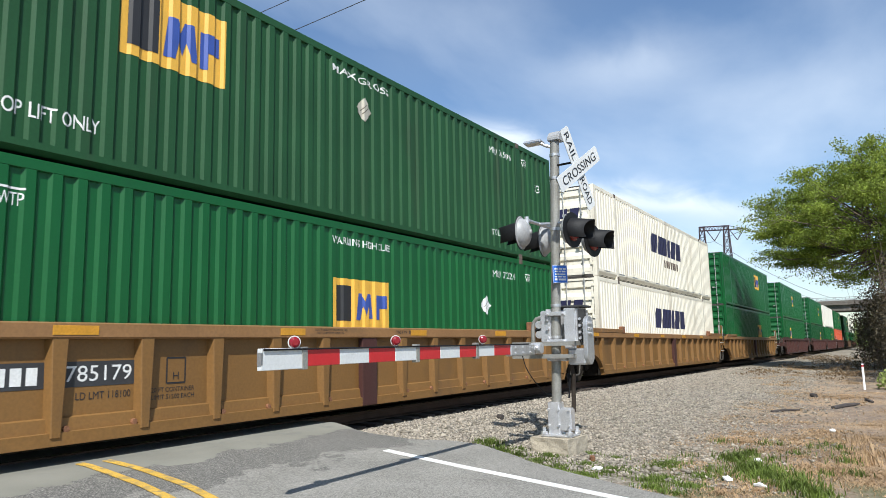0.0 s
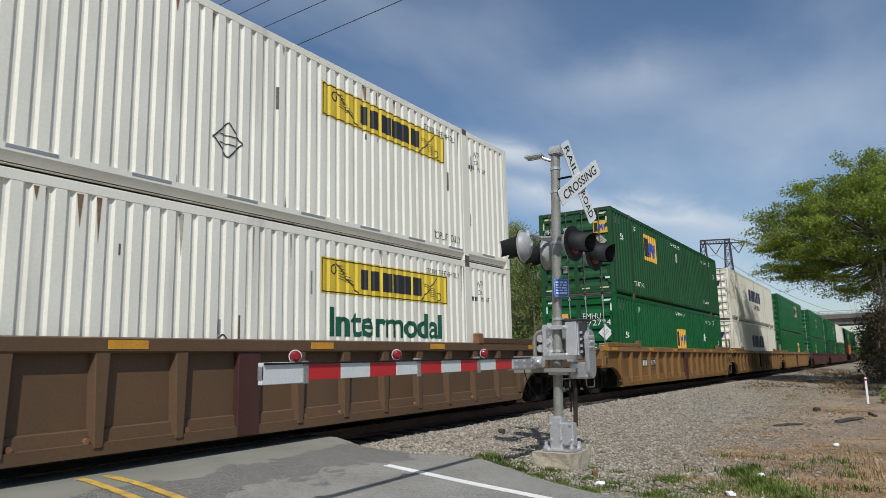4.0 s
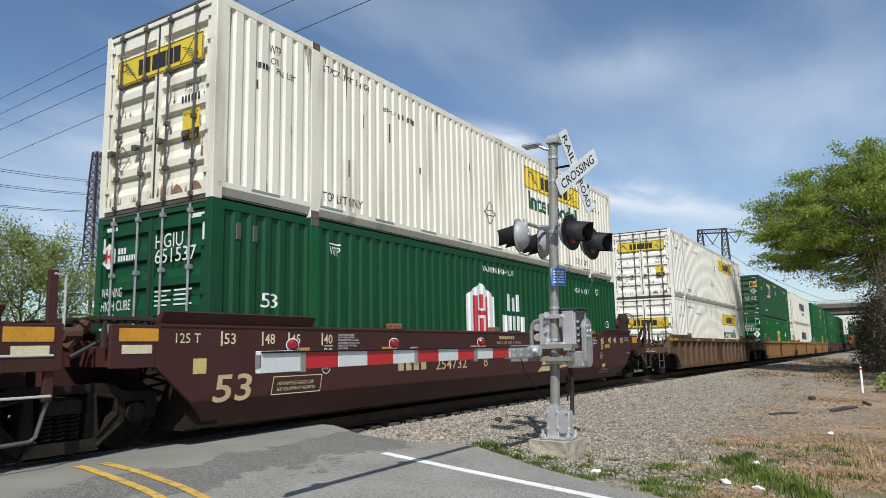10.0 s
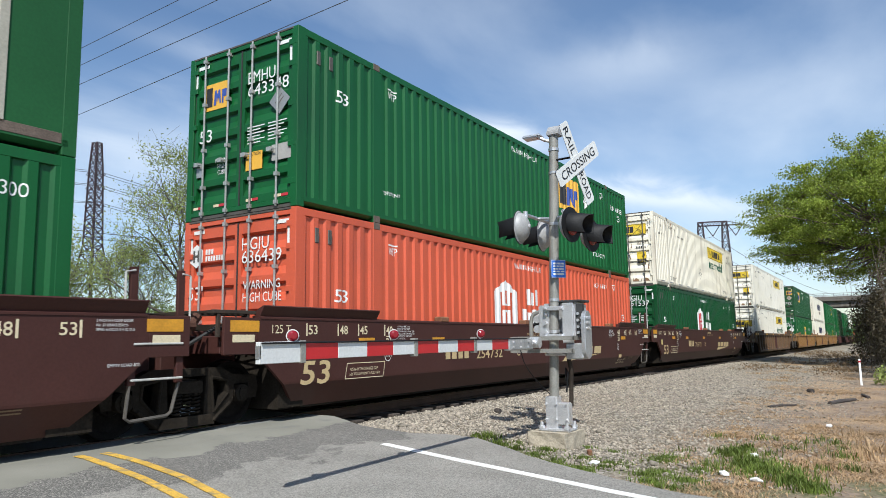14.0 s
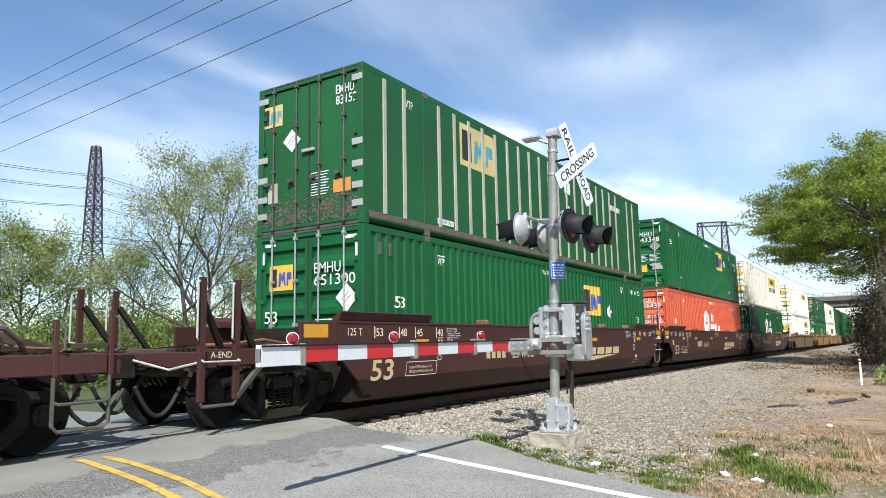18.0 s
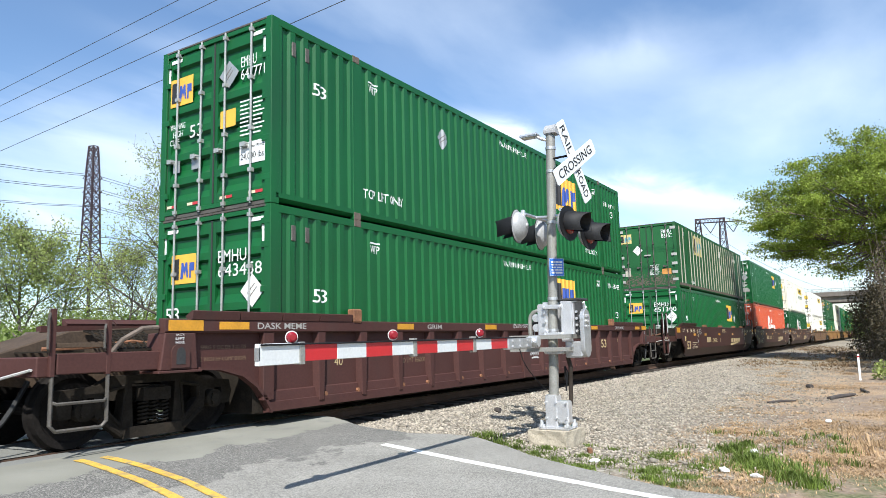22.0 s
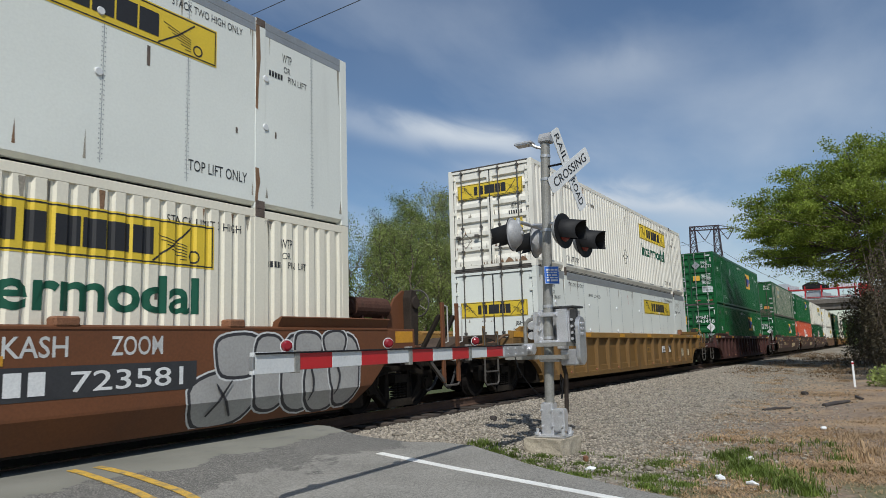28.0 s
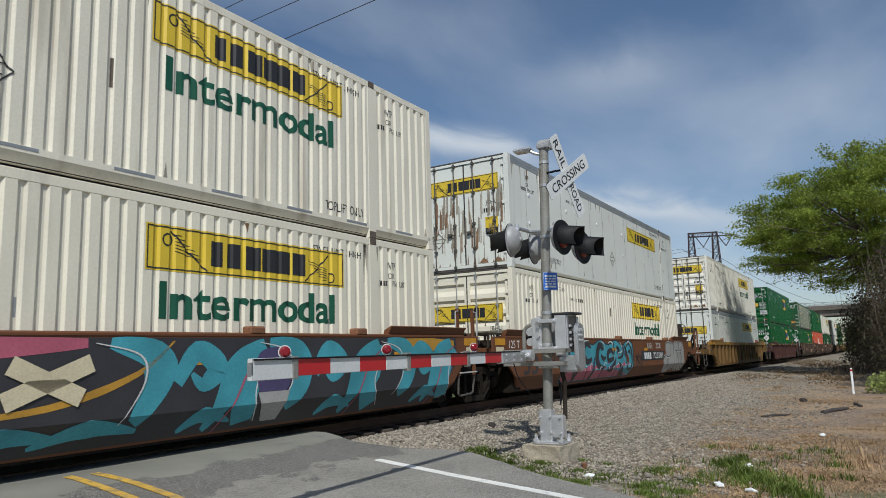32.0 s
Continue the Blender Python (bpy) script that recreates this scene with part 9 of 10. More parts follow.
def tree(label, x, y, height, width, trunk, seed, leaf, bark, leaves, size, first=0.3, depth=2, scatter=0.35, lean=(0, 0), wander=0.18, stems=1, name="tree", z=None, limbs=11):
    rng = np.random.default_rng(seed)
    segs, tips = [], []
    for s in range(stems):
        base = Vector((rng.normal() * 0.3, rng.normal() * 0.3, -0.2)) if stems > 1 else Vector((0, 0, -0.2))
        top = Vector((lean[0], lean[1], height * 0.88)) + (Vector((rng.normal() * width * 0.2, rng.normal() * width * 0.2, 0)) if stems > 1 else Vector())
        n = 9
        pts = []
        for k in range(n + 1):
            t = k / n
            pts.append(base.lerp(top, t) + Vector(rng.normal(size=3)) * 0.02 * height * (t > 0) * (1 - t))
        for k in range(n):
            segs.append((pts[k], pts[k + 1], trunk * (1 - 0.85 * k / n), trunk * (1 - 0.85 * (k + 1) / n)))
        for k in range(limbs):
            t = first + (1 - first) * (k + rng.uniform(0, 0.8)) / limbs
            i = min(int(t * n), n - 1)
            p = pts[i].lerp(pts[i + 1], t * n - i)
            a = k * 2.4 + rng.uniform(-0.4, 0.4) + s
            up = 0.38 + 0.9 * t
            d = Vector((math.cos(a), math.sin(a), up))
            reach = width * 0.5 * (1.15 - 0.75 * max(0.0, t - 0.35) / 0.65) * rng.uniform(0.8, 1.15)
            grow(rng, p, d, reach, trunk * (1 - 0.85 * t) * 0.55 + 0.012, depth, segs, tips, wander, 0.13, (1, 4))
        tips.append(pts[-1])
    for t in list(tips):  # bare twigs at the ends
        if rng.random() < 0.3:
            segs.append((t, t + Vector(rng.normal(size=3)) * 0.38 + Vector((0, 0, 0.25)), 0.010, 0.005))
    tr = thing(name, label, "tree", pose(x, y, (ground_z(x, y) if z is None else z)), group="trees beside the railway")
    part("trunk", limbs_mesh("trunk", segs, M[bark]), None, tr, "bare forking limbs")
    tips = np.array([tuple(t) for t in tips])
    pick = tips[rng.integers(0, len(tips), leaves)] + rng.normal(size=(leaves, 3)) * scatter
    keep = rng.random(leaves) < 0.5 + 0.5 * np.sin(pick[:, 0] * 1.7 + seed) * np.cos(pick[:, 2] * 1.9)
    pick = pick[keep | (rng.random(leaves) < 0.45)]
    part("crown", leaf_mesh("crown", pick, size, M[leaf], rng), None, tr, "leafy crown with gaps")
    return tr


def thicket(name, label, spots, leaf, count, size, seed, kind="stuff", stems=None):
    """A low mass of brush as one object: clumps of blades round many centres (x, y, height, radius)."""
    rng = np.random.default_rng(seed)
    pts, weights = [], np.array([h * r for _, _, h, r in spots])
    pick = rng.choice(len(spots), count, p=weights / weights.sum())
    sp = np.array(spots)[pick]
    a = rng.uniform(0, math.tau, count)
    rr = np.sqrt(rng.random(count)) * sp[:, 3]
    hz = np.abs(rng.beta(1.6, 1.3, count)) * sp[:, 2] * np.sqrt(np.clip(1 - (rr / sp[:, 3]) ** 2 * 0.7, 0.05, 1))
    x, y = sp[:, 0] + rr * np.cos(a), sp[:, 1] + rr * np.sin(a)
    z = np.array([ground_z(float(i), float(j)) for i, j in spots_xy(sp)]) + hz
    ob = new(name, leaf_mesh(name, np.stack([x, y, z], axis=1), size, M[leaf], rng))
    return tagged(ob, label, "bushes", kind=kind)


def spots_xy(sp):
    return zip(sp[:, 0], sp[:, 1])


def at(az, d):
    return d * math.sin(radians(az)), d * math.cos(radians(az))


def big_tree():
    """A broad tree: forking limbs that carry layered sprays of small leaves, thinner below, with gaps between them."""
    rng = np.random.default_rng(52)
    ox, oy = 43.5, -2.8
    oz = ground_z(ox, oy)
    tr = thing("tree", "large leafy green tree overhanging the track side", "tree", pose(ox, oy, oz), group="trees beside the railway")
    segs = [(Vector((0, 0, -0.3)), Vector((0.1, 0.15, 1.6)), 0.42, 0.34), (Vector((0.1, 0.15, 1.6)), Vector((0.0, 0.5, 3.0)), 0.34, 0.28)]
    fork = Vector((0.0, 0.5, 3.0))
    mains = []
    for k in range(11):  # main limbs fan out from the fork
        a = k * 2.399
        q = Vector((math.cos(a) * rng.uniform(1.6, 3.4), 0.9 + math.sin(a) * rng.uniform(1.8, 3.8), rng.uniform(5.6, 8.2)))
        m = fork.lerp(q, 0.5) + Vector((rng.normal() * 0.3, rng.normal() * 0.3, 0.25))
        segs += [(fork, m, 0.19, 0.14), (m, q, 0.14, 0.08)]
        mains += [m, q]
    pts, clumps = [], []
    while len(clumps) < 330:
        d = rng.normal(size=3)
        d /= np.linalg.norm(d)
        r = rng.uniform(0.3, 1.0) ** 0.45 * (1 + 0.12 * math.sin(3 * d[1] + 2 * d[2]) + 0.09 * math.sin(7 * d[2] + d[0] * 5))
        p = np.array([d[0] * 6.2 * r, 0.9 + d[1] * 7.9 * r, 7.7 + d[2] * 4.8 * r])
        top = 12.4 - 0.36 * (p[1] + 1) + 0.7 * math.sin(p[1] * 1.9 + p[0])
        low = 4.5 + 0.5 * max(0.0, p[1] - 4.6) - 1.0 * (p[1] < -0.5) + 0.5 * math.sin(p[1] * 1.3)
        if not low < p[2] < top or any(np.linalg.norm((p - c) * (1, 1, 1.7)) < 0.72 for c in clumps):
            continue
        clumps.append(p)
    for p in clumps:
        q = Vector(p)
        base = min(mains, key=lambda v: (v - q).length)
        m = base.lerp(q, 0.55) + Vector((rng.normal() * 0.25, rng.normal() * 0.25, -0.2))
        segs += [(base, m, 0.055, 0.035), (m, q, 0.035, 0.014)]
        low = p[2] < 6.0
        for _ in range(7):  # a spray: twigs with leaves along them
            e = q + Vector((rng.normal() * 0.75, rng.normal() * 0.75, rng.normal() * 0.28 + 0.1))
            g = m.lerp(q, rng.uniform(0.45, 1.0))
            segs.append((g, e, 0.016, 0.005))
            n = int(rng.uniform(80, 280) * (0.4 if low else 1.0))
            t = rng.beta(2.2, 1.1, size=(n, 1))
            line = np.array(g) * (1 - t) + np.array(e) * t
            pts.append(line + rng.normal(size=(n, 3)) * np.array([0.22, 0.22, 0.10]))
    part("trunk", limbs_mesh("trunk", segs, M["bark"]), None, tr, "dark forking trunk and limbs")
    part("crown", leaf_mesh("crown", np.concatenate(pts), 0.105, M["leaf_dark"], rng), None, tr, "broad green crown in layered sprays")


def build_trees():
    # across the track
    spring = "tall thin spring tree with fresh pale leaves and visible limbs"
    for az, d, h, w, seed, lv in ((37.6, 47, 13.9, 9.5, 5, 14000), (44.8, 50, 14.8, 6.5, 8, 11000), (26.6, 42, 7.6, 7.0, 11, 12000), (33.8, 52, 8.5, 6.0, 17, 6000), (52.2, 58, 14.5, 8.5, 21, 13000),
                                  (55.6, 66, 15.5, 8.0, 23, 12000), (58.6, 62, 15.8, 8.5, 29, 13000), (61.8, 72, 16.5, 8.0, 31, 12000), (49.3, 62, 9.0, 5.5, 37, 6000), (41.2, 64, 9.5, 6.5, 41, 7000), (21.5, 45, 8.6, 7.0, 43, 9000), (64.5, 78, 17.0, 9.0, 47, 9000)):
        x, y = at(az, d)
        tree(spring, x, y, h, w, 0.20 if h > 12 else 0.13, seed, "leaf_spring" if seed % 3 else "leaf_mid", "bark_pale", int(lv * 1.9), 0.135, 0.2, 2, 0.3, stems=2 if seed in (5, 21, 29) else 1, wander=0.16, limbs=12)
    rng = random.Random(14)
    for k in range(24):  # slender stems of the wood's edge
        az, d = 53.5 + 0.58 * k + rng.uniform(-0.5, 0.5), rng.uniform(44, 64)
        x, y = at(az, d)
        tree("slender spring tree in the dense edge of a wood", x, y, d * rng.uniform(0.20, 0.245), rng.uniform(2.6, 4.2), 0.13, 100 + k, "leaf_spring" if k % 4 else "leaf_mid", "bark_pale" if k % 3 else "bark", 9500, 0.125, 0.22, 1, 0.3, stems=1 + k % 2, wander=0.12, limbs=11)
    rng = random.Random(4)
    low = []
    for k in range(130):
        az, d = rng.uniform(14, 68), rng.uniform(36, 75)
        x, y = at(az, d)
        low.append((x, y, rng.uniform(2.6, 5.2) * d / 50, rng.uniform(1.8, 3.8)))
    thicket("hedgerow", "fresh green brush and saplings across the track", low, "leaf_mid", 210000, 0.19, 3)
    dry = []
    for k in range(26):
        az, d = rng.uniform(38, 66), rng.uniform(42, 60)
        x, y = at(az, d)
        dry.append((x, y, rng.uniform(2.0, 4.2), rng.uniform(1.5, 2.6)))
    thicket("dry_brush", "brown leafless brush across the track", dry, "leaf_brown", 26000, 0.14, 6)
    woods = []
    for k in range(90):
        az, d = rng.uniform(-20, 80), rng.uniform(105, 170)
        x, y = at(az, d)
        woods.append((x, y, rng.uniform(6, 10), rng.uniform(5, 9)))
    for k in range(34):
        woods.append((rng.uniform(168, 260), rng.uniform(-45, 22), rng.uniform(7, 10), rng.uniform(5, 8)))
    middle = []
    for k in range(60):
        az, d = rng.uniform(8, 62), rng.uniform(74, 100)
        x, y = at(az, d)
        middle.append((x, y, rng.uniform(3.5, 6.5), rng.uniform(3, 6)))
    thicket("middle_woods", "green scrub woodland behind the power tower", middle, "leaf_spring", 90000, 0.28, 27)
    thicket("far_woods", "distant green woodland edge", woods, "leaf_mid", 100000, 0.5, 9)
    # big tree beside the track on the near side
    big_tree()
    tree("leafy green tree behind the large one", 56.0, -9.5, 8.5, 10.0, 0.3, 58, "leaf_dark", "bark", 26000, 0.24, 0.25, 2, 0.5, limbs=10)
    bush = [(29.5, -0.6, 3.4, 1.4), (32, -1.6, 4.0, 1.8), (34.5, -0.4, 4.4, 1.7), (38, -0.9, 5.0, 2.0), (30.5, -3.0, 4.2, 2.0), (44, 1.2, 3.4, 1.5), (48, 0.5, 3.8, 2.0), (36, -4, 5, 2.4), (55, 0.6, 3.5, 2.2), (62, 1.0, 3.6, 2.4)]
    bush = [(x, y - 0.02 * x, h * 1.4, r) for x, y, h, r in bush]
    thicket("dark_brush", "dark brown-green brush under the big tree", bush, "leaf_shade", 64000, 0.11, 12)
    rng2 = np.random.default_rng(77)
    segs = []
    for x, y, h, r in bush:
        for k in range(44):
            a = rng2.uniform(0, math.tau)
            p = Vector((x + r * 0.5 * math.cos(a), y + r * 0.5 * math.sin(a), ground_z(x, y) - 0.1))
            q = p + Vector((rng2.normal() * 0.7, rng2.normal() * 0.7, h * rng2.uniform(0.6, 1.15)))
            m = p.lerp(q, 0.5) + Vector(rng2.normal(size=3)) * 0.15
            segs += [(p, m, 0.018, 0.012), (m, q, 0.012, 0.004)]
    tagged(new("brush_stems", limbs_mesh("brush_stems", segs, M["bark"])), "thin bare brush stems under the big tree", "bushes", kind="stuff")
    shr = [(25.5, -0.15, 0.7, 0.55), (26.5, -0.5, 0.8, 0.6)]
    thicket("low_shrub", "bright yellow-green low shrub by the brush", shr, "leaf_spring", 1500, 0.10, 15)
    side = [(70 + 9 * k, -6 - 2 * (k % 3), 7 + (k % 4), 5.0) for k in range(10)] + [(60 + 11 * k, -22 - 4 * (k % 3), 10, 7.0) for k in range(10)]
    thicket("near_woods", "green woodland beyond the big tree", side, "leaf_mid", 60000, 0.32, 19)


build_trees()


# ---- loose ground cover ----
def stones(name, label, count, seed, field, size):
    rng = np.random.default_rng(seed)
    base = np.array([(1, 0, 0), (0, 1, 0), (-1, 0, 0), (0, -1, 0), (0, 0, 0.8), (0, 0, -0.8)], dtype=float)
    tri = np.array([(0, 1, 4), (1, 2, 4), (2, 3, 4), (3, 0, 4), (1, 0, 5), (2, 1, 5), (3, 2, 5), (0, 3, 5)])
    pts = field(rng, count)
    n = len(pts)
    a = rng.uniform(0, math.tau, n)
    s = size * rng.lognormal(0, 0.35, n)
    v = base[None] * rng.uniform(0.55, 1.25, (n, 6, 1))
    v += rng.normal(size=(n, 6, 3)) * 0.12
    v *= s[:, None, None] * np.array([1.2, 0.9, 0.75])
    c, sn = np.cos(a)[:, None], np.sin(a)[:, None]
    out = np.stack([v[..., 0] * c - v[..., 1] * sn, v[..., 0] * sn + v[..., 1] * c, v[..., 2]], axis=2) + pts[:, None, :]
    out[..., 2] += s[:, None] * 0.35
    me = bpy.data.meshes.new(name)
    me.vertices.add(6 * n)
    me.vertices.foreach_set("co", out.astype(np.float32).ravel())
    idx = (tri[None] + 6 * np.arange(n)[:, None, None]).astype(np.int32).ravel()
    me.loops.add(len(idx))
    me.loops.foreach_set("vertex_index", idx)
    me.polygons.add(8 * n)
    me.polygons.foreach_set("loop_start", np.arange(0, len(idx), 3, dtype=np.int32))
    me.materials.append(M["stone"])
    me.update(calc_edges=True)
    return tagged(new(name, me), label, "gravel", kind="stuff")


def ballast_field(rng, count):
    x = 8.0 + 34.0 * rng.random(count) ** 1.9
    y = 7.5 - 7.0 * rng.random(count) ** 1.25
    keep = (x > np.interp(y, [2, 5, 6.3, 7.5], [7.6, 7.75, 8.1, 8.6])) & (rng.random(count) < np.interp(y, [0.5, 1.8, 2.6, 3.5], [0.06, 0.2, 0.5, 1.0]) * np.interp(x, [7.5, 8.3, 9.2], [0.3, 0.45, 1.0]) ** np.where(y < 4.6, 1, 0))
    x, y = x[keep], y[keep]
    z = np.array([ground_z(float(a), float(b)) for a, b in zip(x, y)])
    return np.stack([x, y, z], axis=1)


def blades(name, label, spots, material, count, height, seed, bend=(0.15, 0.9)):
    """Grass as bent narrow blades round patch centres (x, y, radius)."""
    rng = np.random.default_rng(seed)
    sp = np.array(spots)
    w = sp[:, 2] ** 2
    pick = sp[rng.choice(len(sp), count, p=w / w.sum())]
    a, r = rng.uniform(0, math.tau, count), np.abs(rng.normal(0, 0.5, count)) * pick[:, 2]
    x, y = pick[:, 0] + r * np.cos(a), pick[:, 1] + r * np.sin(a)
    ok = np.array([road_right(float(j)) + 0.02 < i for i, j in zip(x, y)])
    x, y = x[ok], y[ok]
    n = len(x)
    z = np.array([ground_z(float(i), float(j)) for i, j in zip(x, y)]) - 0.01
    h = height * rng.uniform(0.4, 1.3, n)
    d = rng.uniform(0, math.tau, n)
    lean = rng.uniform(*bend, n) * h
    p = np.stack([x, y, z], axis=1)
    side = np.stack([-np.sin(d), np.cos(d), np.zeros(n)], axis=1) * rng.uniform(0.004, 0.008, n)[:, None]
    out = np.stack([np.cos(d), np.sin(d), np.zeros(n)], axis=1)
    mid = p + out * (lean * 0.35)[:, None] + np.stack([np.zeros(n), np.zeros(n), h * 0.6], axis=1)
    tip = p + out * lean[:, None] + np.stack([np.zeros(n), np.zeros(n), h], axis=1)
    v = np.stack([p - side, p + side, mid + side * 0.8, mid - side * 0.8, tip], axis=1).reshape(-1, 3)
    faces = []
    for i in range(n):
        b = 5 * i
        faces += [(b, b + 1, b + 2, b + 3), (b + 3, b + 2, b + 4)]
    me = bpy.data.meshes.new(name)
    me.from_pydata(v.tolist(), [], faces)
    me.materials.append(M[material])
    return tagged(new(name, me), label, "grass", kind="stuff")


def build_cover():
    stones("ballast", "pale grey crushed stone ballast along the track", 118000, 5, ballast_field, 0.0185)
    rng = random.Random(8)
    more = [(rng.uniform(8.6, 11.5), rng.uniform(0.4, 2.6), rng.uniform(0.12, 0.3)) for _ in range(22)]
    blades("sparse_grass", "sparse green tufts among the straw", more, "grass", 900, 0.09, 9)
    green = [(8.8, 1.28, 0.42), (9.25, 1.5, 0.4), (8.35, 0.95, 0.36), (9.8, 1.8, 0.28), (8.0, 0.72, 0.25), (10.3, 1.7, 0.2), (8.9, 4.9, 0.26), (8.5, 4.5, 0.22), (8.35, 4.2, 0.18)]
    blades("green_grass", "fresh green grass clumps on the verge", green, "grass", 4200, 0.1, 3)
    thin = [(rng.uniform(7.3, 9.2), rng.uniform(1.9, 4.7), rng.uniform(0.15, 0.34)) for _ in range(30)]
    blades("thin_grass", "thin low grass between stones beside the road", thin, "grass", 9000, 0.05, 4)
    dry = [(rng.uniform(9.0, 24.0), rng.uniform(-1.5, 3.0), rng.uniform(0.4, 1.1)) for _ in range(60)]
    blades("straw_grass", "dry tan straw grass on the verge", dry, "straw", 20000, 0.036, 5, (0.8, 2.6))
    mat_ = [(rng.uniform(7.2, 13.5), rng.uniform(-1.2, 2.3), rng.uniform(0.35, 0.8)) for _ in range(54)]
    blades("flat_straw", "matted straw and dead stems on the verge", mat_, "straw", 36000, 0.034, 15, (0.6, 2.4))
    tall = [(rng.uniform(9.5, 13.0), rng.uniform(-0.6, 1.2), 0.3) for _ in range(10)]
    blades("tall_straw", "taller dry stalks on the verge", tall, "straw", 160, 0.2, 6)
    weeds = [(rng.uniform(30, 75), rng.uniform(0.5, 5.6), rng.uniform(0.15, 0.45), rng.uniform(0.3, 0.9)) for _ in range(90)]
    thicket("dry_weeds", "low dry weeds scattered along the track side", weeds, "leaf_brown", 5000, 0.09, 31)
    tufts = [(rng.uniform(26, 60), rng.uniform(0.8, 4.6), rng.uniform(0.3, 0.8)) for _ in range(60)]
    blades("far_straw", "dry straw tufts along the track side", tufts, "straw", 7000, 0.09, 33, (0.5, 2.0))
    # litter and scraps
    for k, (x, y) in enumerate(((9.75, 1.52), (8.45, 1.65), (8.25, 1.29), (8.15, 3.05), (13.2, 0.9))):
        bm = bmesh.new()
        bmesh.ops.create_icosphere(bm, subdivisions=2, radius=0.05)
        for v in bm.verts:
            v.co = Vector((v.co.x * 1.3, v.co.y, v.co.z * 0.6)) * (1 + 0.5 * noise.noise(v.co * 25 + Vector((k, 0, 0))))
        solid("litter", bm, M["trash"], "crumpled white scrap of litter on the verge", "litter", "litter on the verge", m=pose(x, y, ground_z(x, y) + 0.03, 0, 0, 40 * k))
    for k, (x, y, l, r, t) in enumerate(((21.5, 1.85, 0.32, 0.06, 30), (18.6, 0.95, 1.3, 0.05, -20), (20.5, 0.55, 1.1, 0.04, 10), (16.8, 2.0, 0.8, 0.03, -35), (11.4, 6.05, 0.16, 0.05, 60))):
        bm = bmesh.new()
        rod(bm, (-l / 2, 0, 0), (0, 0.03, 0.01), r, 7, r * 0.9)
        rod(bm, (0, 0.03, 0.01), (l / 2, -0.02, 0), r * 0.9, 7, r * 0.6)
        solid("scrap_wood", bm, M["wood_dark"], "dark weathered piece of scrap wood on the verge", "scrap", "scrap on the verge", m=pose(x, y, ground_z(x, y) + r * 0.8, 0, 0, t))
    bm = bmesh.new()
    box(bm, -0.05, 0.05, -0.03, 0.03, 0, 0.07)
    bmesh.ops.bevel(bm, geom=list(bm.edges), offset=0.01, segments=1, affect="EDGES")
    solid("brick_scrap", bm, M["rust"], "small red brick scrap beside the foundation", "brick", m=pose(8.72, 3.32, ground_z(8.72, 3.32), 0, 0, 30))
    # white marker post
    post = thing("marker_post", "slim white marker post with a red cap in the verge", "post", pose(25.2, 0.74, ground_z(25.2, 0.74) - 0.05, 0, 2, 0))
    part("shaft", beam(-0.045, 0.045, -0.03, 0.03, 0, 0.84, 0.01), M["post_white"], post)
    part("cap", beam(-0.047, 0.047, -0.032, 0.032, 0.74, 0.80, 0.004), M["red"], post, "red band")


build_cover()


# ---- towers, wires, bridge ----
def lattice(bm, legs, levels, r, brace):
    """Four legs given by (half width x, half width y) at heights, with X bracing."""
    def corner(k, h):
        hs = [l[0] for l in legs]
        a = float(np.interp(h, hs, [l[1] for l in legs]))
        b = float(np.interp(h, hs, [l[2] for l in legs]))
        return Vector((a * (1, 1, -1, -1)[k], b * (1, -1, -1, 1)[k], h))
    for h0, h1 in zip(levels, levels[1:]):
        for k in range(4):
            rod(bm, corner(k, h0), corner(k, h1), r, 4)
            j = (k + 1) % 4
            rod(bm, corner(k, h0), corner(j, h1), brace, 3)
            rod(bm, corner(j, h0), corner(k, h1), brace, 3)
            rod(bm, corner(k, h1), corner(j, h1), brace, 3)


def wire(name, label, pts, r):
    bm = bmesh.new()
    pipe(bm, pts, r, 4)
    return solid(name, bm, M["wire"], label, "power line", "overhead wires")


def sagging(a, b, sag, n=12):
    a, b = Vector(a), Vector(b)
    return [a.lerp(b, k / n) - Vector((0, 0, sag * 4 * (k / n) * (1 - k / n))) for k in range(n + 1)]


